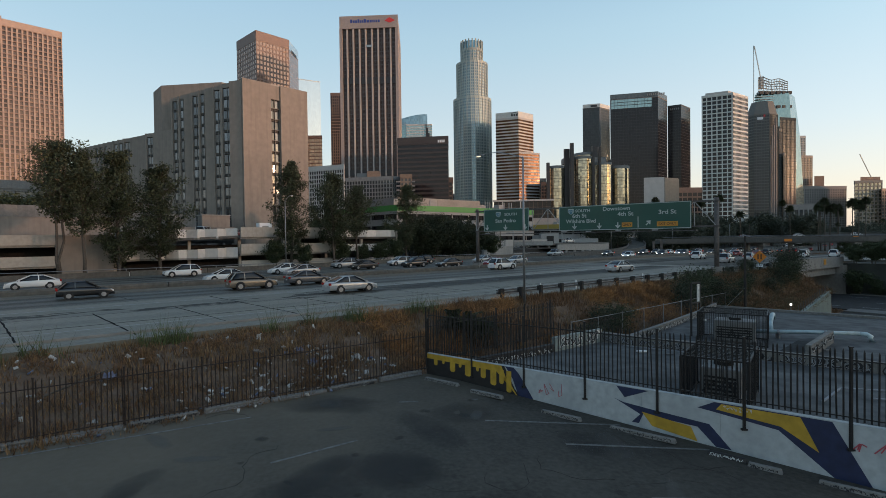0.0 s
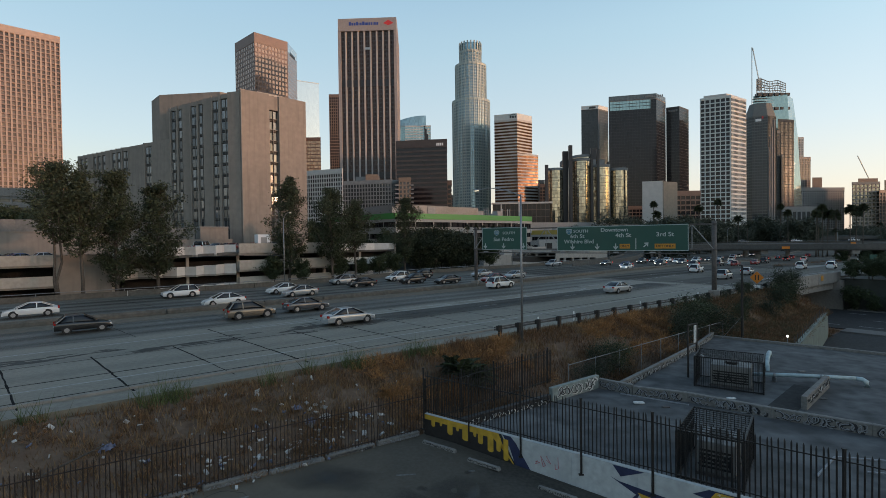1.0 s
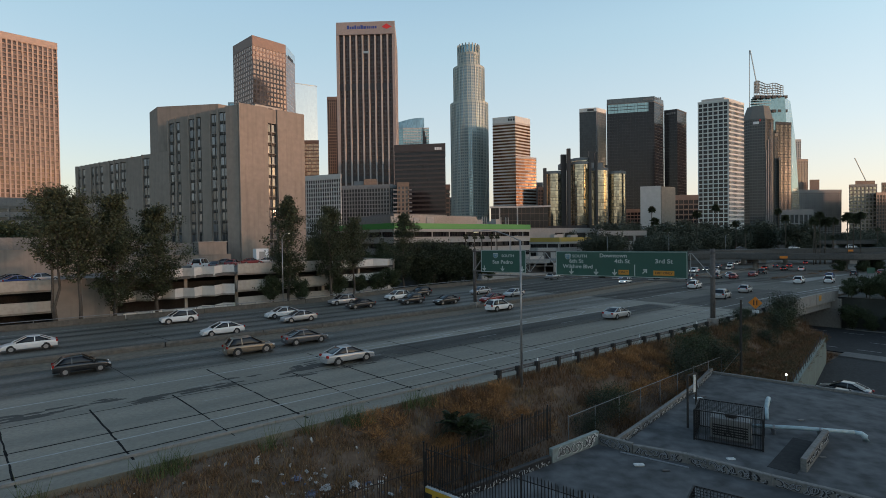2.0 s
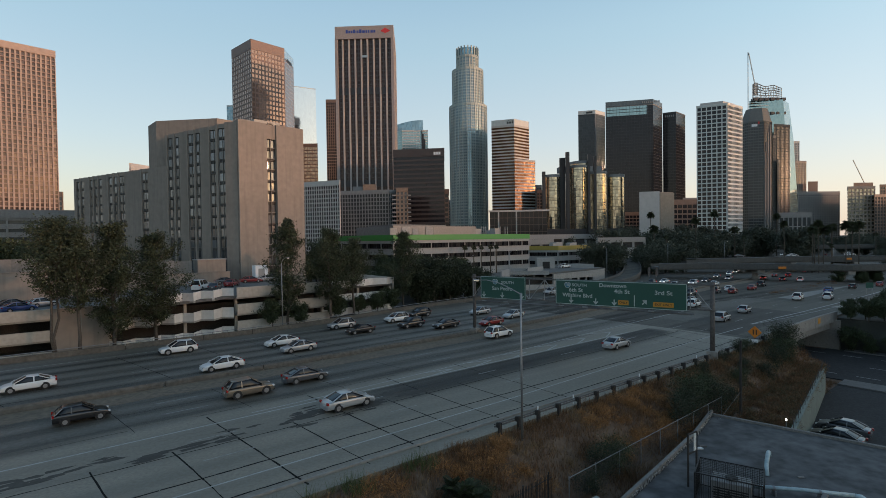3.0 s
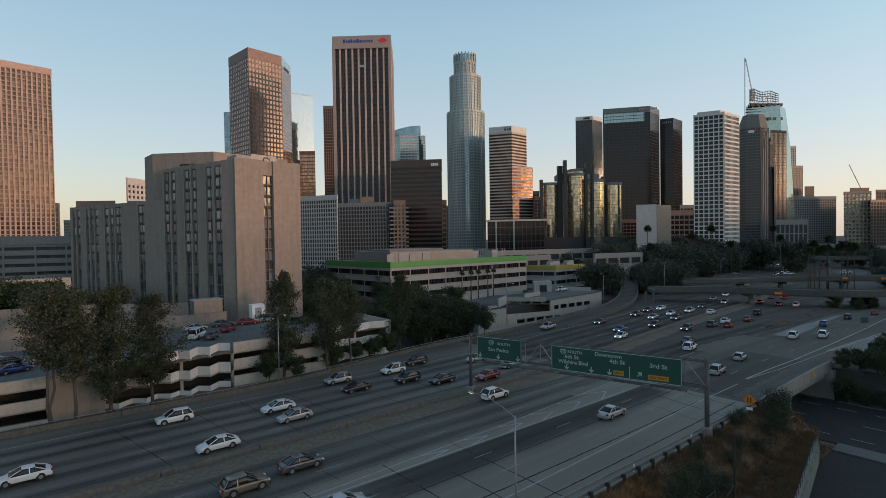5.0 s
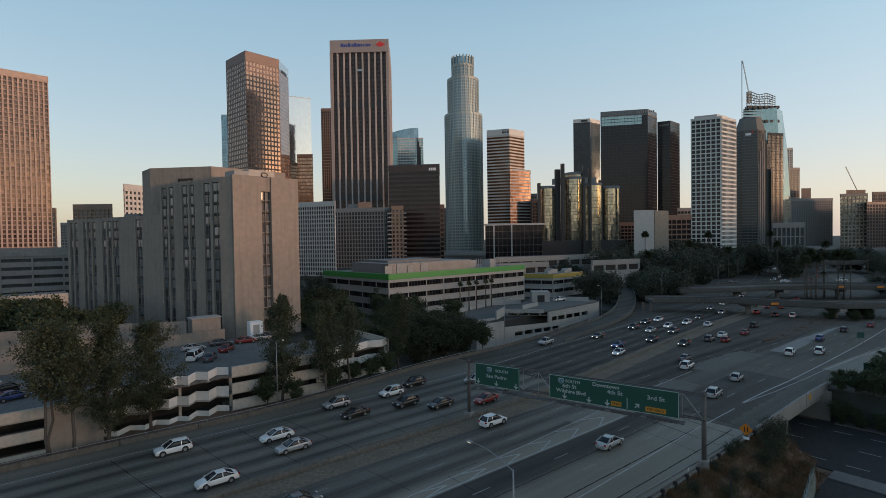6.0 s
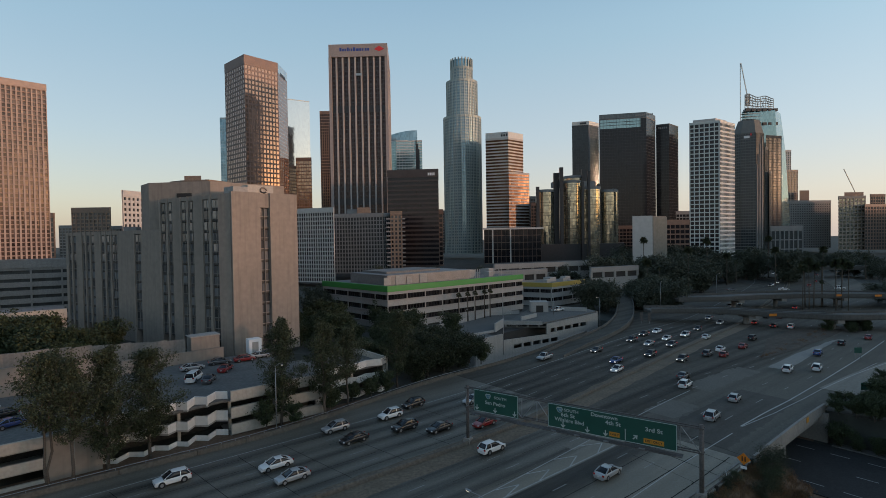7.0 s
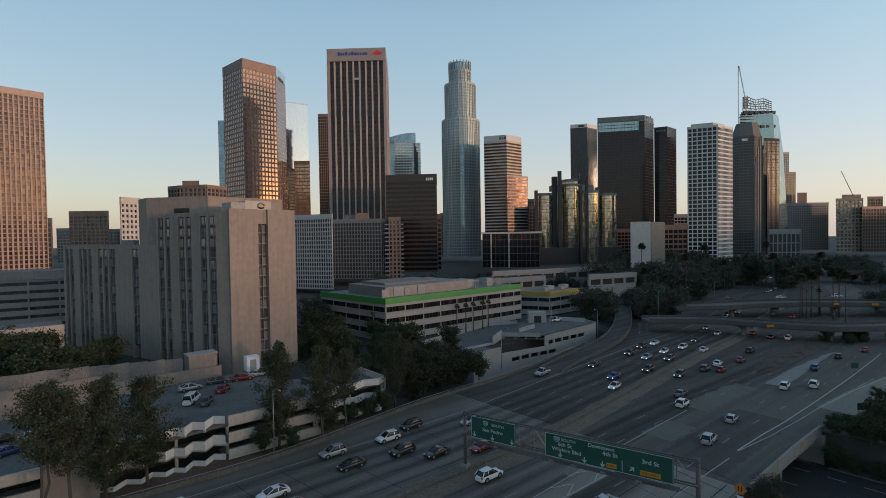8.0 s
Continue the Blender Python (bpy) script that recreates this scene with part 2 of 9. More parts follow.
def along(s, o, z=0.0, turn=0.0):
    """A pose with x along the freeway and y across it."""
    return Matrix.Translation(W(s, o, z)) @ Matrix.Rotation(math.atan2(DY, DX) + radians(turn), 4, 'Z')


# stations of the freeway: near edge, median, far edge, height
ST = [((-250, -163.9), (-270.8, -137.4), (-286.5, -118), 0.0), ((-95.5, -39.9), (-115.8, -14.4), (-131.4, 5.2), 0.0), ((-18.0, 22.6), (-37.8, 47.6), (-53.6, 67.0), 0.0),
      ((9.4, 44.2), (-10.5, 69.3), (-26.3, 88.7), 0.0), ((36.8, 65.7), (16.5, 91.3), (-2.4, 115.5), 0.0), ((67.5, 91.0), (45.5, 120.5), (24.3, 141.2), -0.2),
      ((104.0, 119.5), (84.0, 161.0), (61.0, 187.0), -1.0), ((150.0, 162.0), (120.0, 198.0), (98.0, 230.0), -2.0), ((205.0, 222.0), (165.0, 252.0), (142.0, 283.0), -2.6),
      ((270.0, 310.0), (240.0, 345.0), (214.0, 375.0), -3.0), ((345.0, 420.0), (315.0, 455.0), (288.0, 484.0), -3.0), ((560.0, 690.0), (530.0, 725.0), (505.0, 755.0), -3.0)]


def fw(u, f):
    """Station u (0 to 11), f: 0 near edge, 1 median, 2 far edge."""
    u = min(max(u, 0.0), len(ST) - 1.001)
    i = int(u)
    t = u - i
    rows = [ST[min(max(k, 0), len(ST) - 1)] for k in (i - 1, i, i + 1, i + 2)]

    def at(r):
        a, b = Vector((*r[int(min(f, 1))], r[3])), Vector((*r[int(min(f, 1)) + 1], r[3]))
        return a.lerp(b, f - int(min(f, 1)))
    p0, p1, p2, p3 = [at(r) for r in rows]
    return 0.5 * (2 * p1 + (p2 - p0) * t + (2 * p0 - 5 * p1 + 4 * p2 - p3) * t * t + (3 * p1 - p0 - 3 * p2 + p3) * t ** 3)


def fo(u, metres, base=0):
    """A point so many metres across from the near edge (base 0), or from the median (base 1)."""
    a, b = fw(u, base), fw(u, base + 1 if base < 2 else 1)
    return a + (b - a).normalized() * metres


def strip(us, left, right, z0, z1, g=None):
    """A slab along the stations between two edges."""
    g = g or Geo()
    k, n = len(g.v), len(us)
    for u in us:
        a, b = left(u), right(u)
        g.v += [(a.x, a.y, a.z + z0), (b.x, b.y, b.z + z0), (b.x, b.y, b.z + z1), (a.x, a.y, a.z + z1)]
    for i in range(n - 1):
        for j in range(4):
            g.f.append((k + 4 * i + j, k + 4 * i + (j + 1) % 4, k + 4 * i + 4 + (j + 1) % 4, k + 4 * i + 4 + j))
    g.f += [(k + 3, k + 2, k + 1, k), tuple(k + 4 * (n - 1) + j for j in range(4))]
    return g


def steps(a, b, d):
    n = max(1, int(math.ceil((b - a) / d)))
    return [a + (b - a) * i / n for i in range(n + 1)]


def smooth(t):
    t = min(max(t, 0.0), 1.0)
    return t * t * (3 - 2 * t)


def mixv(a, b, t):
    return a + (b - a) * t


def height(s, o):
    """The lie of the land."""
    o_far = float(np.interp(s, [-3000, 35, 70, 110, 135, 160, 264, 400, 735, 3000], [86, 86, 90, 94, 96, 103, 126, 161, 232, 232]))
    o_near = float(np.interp(s, [70, 110, 153, 240, 413, 735], [29, 29, 29, 36, 72, 190]))
    zf = float(np.interp(s, [110, 230, 400], [-0.5, -3.0, -3.5]))
    x, y = s * DX - o * DY, s * DY + o * DX
    if o > o_far:
        hill = float(np.interp(s, [-100, 40, 75, 110], [4.6, 4.6, 2.5, 2]))
        z = zf + hill * smooth((o - o_far - 3) / 42) + 5 * smooth((o - o_far - 90) / 300)
        if -95 < s < 75:
            z = min(z, zf + hill * smooth((o - o_far - 39) / 3))
        if 92 < s < 183 and o_far + 2 < o < o_far + 26:
            z = -6.8
    elif o > o_near:
        z = zf
    else:
        e = (o_near - o)
        if s < 14.7:
            z = mixv(-0.25, -1.75, smooth((e - 1.0) / 7.5)) - 1.6 * smooth((e - 9.3) / 0.8) + (0.25 * noise.noise((x * 0.5, y * 0.5, 0)) if 0.5 < e < 8.5 else 0)
        elif s < 52:
            z = mixv(-0.25, -3.4, smooth((e - 1.0) / 7.5)) if e < 8.4 else -6.3
        elif s < 86.2:
            z = mixv(-0.25, -3.2, smooth((e - 1.0) / 6.0)) if e < 6.6 else -6.3
        elif s < 117:
            z = -6.3
        else:
            z = mixv(zf, zf - 2.5, smooth((e - 12) / 40))
        if s < -30:
            z = mixv(z, -0.5, smooth((-s - 30) / 60))
    if 90 < s < 116.5 and o < 104:
        z = -6.3
    # unseen hillside added west, behind and right of the view, shading low ground
    west = smooth((s * 0.62 - o * 0.78 - 420) / 500)
    west *= smooth((x - 1.25 * y) / 300)
    return z + 118 * west


def build_ground():
    ss = sorted(set([-4000, -2000, -1000, -500, -250, -120, -60, 14.3, 14.7, 15.1, 51.8, 52.2, 86.0, 86.4, 89.8, 90.2, 116.3, 116.7, 117.8, 118.2, 200, 230, 260, 300, 350, 400, 480, 560, 650, 800, 1000, 1400, 2200, 4000]
                    + [-40 + 2.5 * i for i in range(60)] + [110 + 5 * i for i in range(18)]))
    oo = sorted(set([-4000, -2000, -1400, -1100, -900, -700, -600, -500, -420, -350, -280, -200, -120, -60, -30, 20.4, 20.7, 22.2, 22.5, 96.4, 97.6, 98.6, 103.8, 104.2, 250, 300, 400, 500, 700, 1000, 1500, 2500, 4000]
                    + [-20 + 2.0 * i for i in range(26)] + [34 + 6 * i for i in range(34)]))
    g = Geo()
    n = len(oo)
    for s in ss:
        for o in oo:
            p = W(s, o)
            g.v.append((p.x, p.y, height(s, o)))
    for i in range(len(ss) - 1):
        for j in range(n - 1):
            g.f.append((i * n + j, (i + 1) * n + j, (i + 1) * n + j + 1, i * n + j + 1))
    ob = part("ground", g, M_EARTH, kind="structure", label="dry brown earth and city ground sloping around the freeway")
    ob.data.materials.append(M_CITY)
    k = 0
    for i in range(len(ss) - 1):
        for j in range(n - 1):
            if oo[j] > 88 or ss[i] > 150 or (ss[i] > 110 and oo[j] < 30) or ss[i] < -150 or oo[j] < -60:
                ob.data.polygons[k].material_index = 1
            k += 1
    return ob


ground = tagged(build_ground(), category="ground")

# ---- freeway ----
part("road_southbound", strip(steps(0.0, 4.32, 0.08), lambda u: fw(u, 0), lambda u: fo(u, 20.2), -0.9, 0.0), M_CONC_ROAD, kind="structure", label="pale jointed concrete freeway lanes")
part("road_southbound_far", strip(steps(4.322, 10.999, 0.1), lambda u: fw(u, 0), lambda u: fo(u, 20.2), -0.9, 0.0), M_ROAD_MID, kind="structure", label="smooth grey freeway lanes over the bridge")
part("road_southbound_inner", strip(steps(0.0, 4.32, 0.08), lambda u: fo(u, 20.2), lambda u: fw(u, 1), -0.9, 0.0), M_ROAD_DARK, kind="structure", label="darker worn freeway lanes beside the median")
part("road_southbound_inner_far", strip(steps(4.322, 10.999, 0.1), lambda u: fo(u, 20.2), lambda u: fw(u, 1), -0.9, 0.0), M_ROAD_FAR, kind="structure", label="dull grey freeway lanes beyond the bridge")
part("road_northbound", strip(steps(0.0, 4.32, 0.08), lambda u: fw(u, 1), lambda u: fw(u, 2), -0.9, -0.004), M_ROAD_DARK, kind="structure", label="worn grey northbound freeway lanes")
part("road_northbound_far", strip(steps(4.322, 10.999, 0.1), lambda u: fw(u, 1), lambda u: fw(u, 2), -0.9, -0.004), M_ROAD_FAR, kind="structure", label="dull grey northbound lanes beyond the bridge")
# ---- materials of the skyline ----
S_BEIGE = surf("beige_stone", (0.33, 0.27, 0.225), 0.8, vary=0.10, fine=0.6, broad=0.03)
S_ROSE = surf("rose_beige_stone", (0.37, 0.282, 0.235), 0.8, vary=0.08, fine=0.6, broad=0.03)
S_ROSED = surf("dull_rose_panel", (0.25, 0.178, 0.147), 0.8, vary=0.1, fine=0.6, broad=0.03)
S_FINP = surf("pale_fin_stone", (0.40, 0.355, 0.33), 0.7, vary=0.08, fine=0.6, broad=0.03)
S_FIN = surf("pale_fin_granite", (0.30, 0.255, 0.235), 0.6, vary=0.1, fine=0.6, broad=0.03)
S_PINK = surf("rose_granite", (0.19, 0.13, 0.11), 0.6, vary=0.12, fine=0.6, broad=0.03)
S_WHITE = surf("pale_stone", (0.46, 0.445, 0.42), 0.75, vary=0.08, fine=0.5, broad=0.03)
S_GREY = surf("grey_stone", (0.21, 0.21, 0.205), 0.7, vary=0.12, fine=0.5, broad=0.03)
S_BROWN = surf("brown_granite", (0.13, 0.085, 0.065), 0.5, vary=0.15, fine=0.5, broad=0.03)
S_DARK = surf("dark_granite", (0.022, 0.021, 0.023), 0.45, vary=0.2, fine=0.5, broad=0.03)
S_UMBER = surf("umber_panel", (0.05, 0.036, 0.032), 0.5, vary=0.12, fine=0.5, broad=0.03)
S_TAN = surf("tan_brick", (0.20, 0.15, 0.115), 0.85, vary=0.15, fine=0.8, broad=0.04)
S_STEEL = surf("pale_steel", (0.34, 0.37, 0.38), 0.35, metal=0.7, vary=0.1, fine=0.5)
G_DARK = glass_wall("dark_glass", (0.013, 0.013, 0.016), 0.1, 0.1, vary=0.3, wob=0.012, spec=0.35)
G_UMBER = glass_wall("umber_glass", (0.07, 0.048, 0.042), 0.12, 0.1, vary=0.3, wob=0.02, spec=0.25)
G_BRONZE = glass_wall("bronze_glass", (0.34, 0.225, 0.15), 0.12, 0.7, vary=0.3, wob=0.02)
G_BLUE = glass_wall("blue_glass", (0.22, 0.33, 0.38), 0.10, 0.6, vary=0.25)
G_PALE = glass_wall("pale_glass", (0.56, 0.62, 0.64), 0.08, 0.8, vary=0.08, wob=0.008)
G_GOLD = glass_wall("gold_glass", (0.40, 0.36, 0.27), 0.14, 0.75, cell=(1.6, 3.4), vary=0.35)
G_GREY = glass_wall("grey_glass", (0.09, 0.098, 0.10), 0.12, 0.4, vary=0.18, wob=0.012)
G_WIN = glass_wall("window_glass", (0.045, 0.05, 0.055), 0.12, 0.2, cell=(1.5, 3.5), vary=0.8)
G_ROSEWIN = glass_wall("tinted_window_glass", (0.085, 0.062, 0.055), 0.14, 0.3, cell=(1.97, 2.15), vary=0.6, wob=0.03)
G_ROSE = glass_wall("rose_tinted_glass", (0.32, 0.21, 0.165), 0.10, 0.7, cell=(3.77, 5.0), vary=0.07, wob=0.006)
G_MIRROR = glass_wall("mirror_glass", (0.56, 0.575, 0.58), 0.05, 0.97, cell=(1.5, 4.0), vary=0.03, wob=0.004)
G_SEA = glass_wall("sea_green_glass", (0.26, 0.36, 0.36), 0.10, 0.7, vary=0.12, wob=0.01)
G_SLATE = glass_wall("slate_glass", (0.045, 0.05, 0.053), 0.14, 0.15, vary=0.2, wob=0.012, spec=0.35)
G_COPPER = glass_wall("copper_glass", (0.085, 0.04, 0.018), 0.14, 0.5, vary=0.35, wob=0.02, spec=0.3)
S_CHALK = surf("chalk_white_concrete", (0.54, 0.555, 0.53), 0.75, vary=0.07, fine=0.5, broad=0.03)
M_ROOF = surf("gravel_roof", (0.17, 0.165, 0.155), 0.95, vary=0.2, fine=2, broad=0.1)
M_RED = paint("red_sign", (0.55, 0.03, 0.03), 0.5)
M_BLUE = paint("blue_sign", (0.02, 0.05, 0.25), 0.5)
M_WHITE = paint("white_sign", (0.75, 0.75, 0.75), 0.5)


def outward(a, b):
    d = (Vector(b) - Vector(a)).normalized()
    return Vector((d.y, -d.x))


def edge_pose(a, b, z):
    """x along the edge, -y outwards, z up."""
    d = Vector(b) - Vector(a)
    return Matrix.Translation((a[0], a[1], z)) @ Matrix.Rotation(math.atan2(d.y, d.x), 4, 'Z')


def facade(t, a, b, z0, z1, skin, bay=3.0, floor=3.9, pier=0.8, span=1.2, dp=0.5, top=3.0, base=0.0, span_skin=None, vert=True, horiz=True, each=False):
    """Piers and spandrels that stand proud of the glass along one side."""
    m = edge_pose(a, b, 0)
    L = (Vector(b) - Vector(a)).length
    n = max(1, round(L / bay))
    if vert and pier:
        g = Geo()
        if each:
            one = Geo().box(-pier / 2, pier / 2, -dp, 0.2, z0, z1 - top + 0.1).mesh("pier", skin)
            for i in range(n + 1):
                part("pier", one, None, t, m=m @ Matrix.Translation((min(max(L * i / n, pier / 2), L - pier / 2), 0, 0)))
        for i in range(0 if each else n + 1):
            x = L * i / n
            w = pier / 2
            g.box(max(0, x - w), min(L, x + w), -dp, 0.2, z0, z1 - top + 0.1, m)
        if not each:
            part("pier_grid", g, skin, t, kind="stuff")
    if horiz and span:
        k = max(1, round((z1 - top - z0 - base) / floor))
        g = Geo()
        if each:
            one = Geo().box(0, L, -dp * 0.75, 0.2, -span / 2, span / 2).mesh("spandrel", span_skin or skin)
            for i in range(k + 1):
                part("spandrel", one, None, t, m=m @ Matrix.Translation((0, 0, min(z0 + base + (z1 - top - z0 - base) * i / k, z1 - 0.05 - span / 2))))
        for i in range(0 if each else k + 1):
            z = z0 + base + (z1 - top - z0 - base) * i / k
            g.box(0, L, -dp * 0.75, 0.2, z - span / 2, min(z + span / 2, z1 - 0.05), m)
        if not each:
            part("spandrel_grid", g, span_skin or skin, t, kind="stuff")
    if top:
        part("parapet", Geo().box(-0.1, L + 0.1, -dp - 0.1, 0.3, z1 - top, z1 + 0.6, m), skin, t)
    if base:
        part("plinth", Geo().box(0, L, -dp - 0.05, 0.2, z0, z0 + base, m), skin, t)


def tower(label, poly, z0, z1, glass, skin, sides=None, name="tower", **style):
    """poly runs anticlockwise; the sides listed get the facade, the rest stay glass."""
    t = thing(name, label, "skyscraper" if z1 > 60 else "building", group="downtown buildings")
    cx, cy = sum(p[0] for p in poly) / len(poly), sum(p[1] for p in poly) / len(poly)
    part("glass_wall", Geo().prism(poly, z0, z1 - 0.3), glass, t)
    part("roof", Geo().prism([(cx + (x - cx) * 0.97, cy + (y - cy) * 0.97) for x, y in poly], z1 - 0.3, z1 + 0.1), M_ROOF, t)
    n = len(poly)
    for i in range(n):
        a, b = poly[i], poly[(i + 1) % n]
        mid = Vector(((a[0] + b[0]) / 2, (a[1] + b[1]) / 2))
        if sides is None and outward(a, b).dot(-mid) < 0:
            facade(t, a, b, z0, z1, skin, **{**style, "horiz": True, "vert": False})
            continue
        if sides is None or i in sides:
            facade(t, a, b, z0, z1, skin, **style)
    return t


def block(poly, depth, square=False):
    """A box plan behind the front edge poly[0] -> poly[1]."""
    a, b = Vector(poly[0]), Vector(poly[1])
    if square:
        o = -outward(a, b) * depth
        return [tuple(a), tuple(b), tuple(b + o), tuple(a + o)]
    return [tuple(a), tuple(b), tuple(b + b.normalized() * depth), tuple(a + a.normalized() * depth)]


def shut(chain, depth=34.0):
    """Closes the visible sides of a plan behind, along the lines of sight from the west bank."""
    a, b = Vector(chain[0]), Vector(chain[-1])
    return chain + [tuple(b + b.normalized() * depth), tuple(a + a.normalized() * depth)]


def roof_unit(t, x, y, w, d, z, h, mat=None):
    part("roof_unit", Geo().box(x - w / 2, x + w / 2, y - d / 2, y + d / 2, z, z + h), mat or S_GREY, t)


def ring(cx, cy, r, n=16, turn=0.0):
    return [(cx + r * math.cos(2 * math.pi * i / n + turn), cy + r * math.sin(2 * math.pi * i / n + turn)) for i in range(n)]


# far left tower of rosy stone, seen on its long side
pl = block([(-262.0, 194.0), (-193.5, 265.5)], 42)
t = tower("tall rose-beige office tower with a dense grid of windows", pl, 10, 112.5, G_ROSEWIN, S_ROSE, sides=[0], bay=1.97, floor=2.15, pier=0.72, span=0.6, dp=0.7, top=2.6, span_skin=S_ROSED)
part("penthouse", Geo().prism(block([(-258.0, 201.0), (-211.0, 250.0)], 30), 112.4, 115.2), S_ROSE, t)
# distant blocks low on the left
tower("distant slab block with a flat overhanging roof", block([(-413.3, 600.0), (-369.5, 600.0)], 40), 10, 73, G_WIN, S_TAN, bay=5, floor=4, pier=1.5, span=1.4, top=5)
tower("small dark distant office block", block([(-513.7, 720.0), (-496.2, 720.0)], 30), 10, 57, G_GREY, S_GREY, bay=4, floor=4)
tower("distant pale block partly hidden by the towers", block([(-419.5, 680.0), (-400.7, 680.0)], 30), 10, 54, G_GREY, S_GREY, bay=4, floor=4)
tower("slim dark tower edge behind the rose tower", block([(-308.7, 420.0), (-303.3, 420.0)], 20), 10, 57, G_GREY, S_TAN, bay=4, floor=4)
tower("white apartment block with small square windows", block([(-195.2, 330.0), (-190.5, 345.0)], 26), 8, 65.5, G_WIN, S_WHITE, bay=3.2, floor=3.4, pier=1.5, span=1.6, dp=0.4, top=3)
tp = shut([(-215.7, 432.0), (-202.6, 424.0), (-180.0, 420.0), (-172.1, 440.0)])
t = tower("brown apartment tower with stacked balconies and a stepped roof", tp, 8, 82, G_WIN, S_TAN, bay=4.0, floor=3.2, pier=1.4, span=1.0, dp=0.8, top=2)
part("penthouse", Geo().prism(block([(-203.7, 430.0), (-189.9, 430.0)], 14), 82, 87), S_TAN, t)
tower("slim teal glass tower behind its neighbour", block([(-266.4, 660.0), (-255.0, 660.0)], 30), 10, 188, G_BLUE, S_STEEL, bay=3, floor=4, pier=0.2, span=0.3, dp=0.1, top=1)
# rose granite tower with a knife-edge plan
tp = shut([(-221.9, 566.0), (-190.3, 536.0), (-164.4, 563.5), (-163.6, 596.0)])
t = tower("tall rose granite tower with a square window grid", tp, 10, 223, G_ROSE, S_PINK, sides=[0, 1], bay=3.95, floor=5.0, pier=1.15, span=1.7, dp=0.25, top=9)
facade(t, tp[2], tp[3], 10, 222.5, G_PALE, bay=6, floor=4, pier=0.2, span=0.4, dp=0.1, top=9)
g = Geo()
for i in range(6):
    g.box(8 + i * 3.0, 10.2 + i * 3.0, -0.02, 0.02, -1.6, 1.6)
part("sign", g, S_DARK, t, "dark lettering too small to read", m=edge_pose(tp[2], tp[3], 214) @ Matrix.Translation((0, -0.4, 0)))
# mirror-glass tower
tp = shut([(-176.4, 640.0), (-152.1, 654.0)])
t = tower("pale mirror-glass tower with a curved face", tp, 10, 206, G_MIRROR, S_STEEL, sides=[], top=0)
part("roof_edge", Geo().box(0, (Vector(tp[1]) - Vector(tp[0])).length, -0.15, 0.3, 205.2, 206.2, edge_pose(tp[0], tp[1], 0)), S_STEEL, t)
tower("brown glass block at the foot of the mirror tower", block([(-156.3, 600.0), (-138.8, 600.0)], 30), 10, 127, G_BRONZE, S_BROWN, bay=3, floor=4, pier=0.4, span=1.2, dp=0.2)
tower("slim brown granite tower beside a dark tower", block([(-149.2, 700.0), (-130.3, 700.0)], 40), 10, 204.5, G_DARK, S_BROWN, bay=2.6, floor=3.9, pier=0.9, span=1.0, dp=0.3, top=3)

# dark tower with pale stone fins
pl = [(-90.7, 475.7), (-39.6, 473.0), (-41.2, 514.0), (-98.0, 516.0)]
t = tower("tall dark glass tower with pale stone fins", pl, 12, 198, G_UMBER, S_UMBER, sides=[0, 1], bay=1.42, floor=4.0, pier=0.3, span=0.9, dp=0.25, top=0.5, span_skin=S_UMBER)
m = edge_pose(pl[0], pl[1], 0)
fin = Geo().box(-0.65, 0.65, -1.7, 0.0, 12, 198).mesh("fin", S_FINP)
for i in range(1, 9):
    part("fin", fin, None, t, m=m @ Matrix.Translation((51.17 * i / 9, 0, 0)))
for x in (0.0, 51.17):
    part("corner_pier", Geo().box(x - 1.3, x + 1.3, -2.0, 1.0, 12, 198, m), S_FIN, t)
m2 = edge_pose(pl[1], pl[2], 0)
for i in range(8):
    part("fin", fin, None, t, m=m2 @ Matrix.Translation((2.0 + 38 * i / 7, 0, 0)))
part("crown", Geo().prism([(-91.9, 473.6), (-38.4, 470.8), (-40.2, 515.0), (-99.4, 517.0)], 198, 209.3), S_FIN, t, "plain grey-rose stone crown band")
for z in (148.0, 64.0):
    part("plant_floor_band", Geo().box(0, 51.7, -0.9, 0, z, z + 6, m), S_DARK, t)
g = Geo()
x = 9.0
for k, w in enumerate((1.9, 1.6, 1.6, 1.7, 0.9, 1.3, 2.2, 2.5, 1.6, 1.2, 0.7, 1.5, 1.7)):
    hgt = 3.2 if k in (0, 3, 6) else 2.3
    g.box(x, x + w, -2.24, -2.1, 203.0, 203.0 + hgt, m)
    x += w + 0.55
part("sign", g, M_BLUE, t, "row of dark blue sign letters as plain bars")
part("emblem", Geo().add([(40.5, -2.25, 204.2), (45, -2.25, 202.2), (49.8, -2.25, 204.2), (45, -2.25, 207.2)], [(0, 1, 2, 3)], m).add([(40.5, -2.3, 204.2), (45, -2.3, 202.2), (49.8, -2.3, 204.2), (45, -2.3, 207.2)], [(3, 2, 1, 0)], m), M_RED, t, "red lozenge emblem")
part("sign_small", Geo().box(23.5, 29, -1.9, -1.75, 181, 183, m), S_STEEL, t)

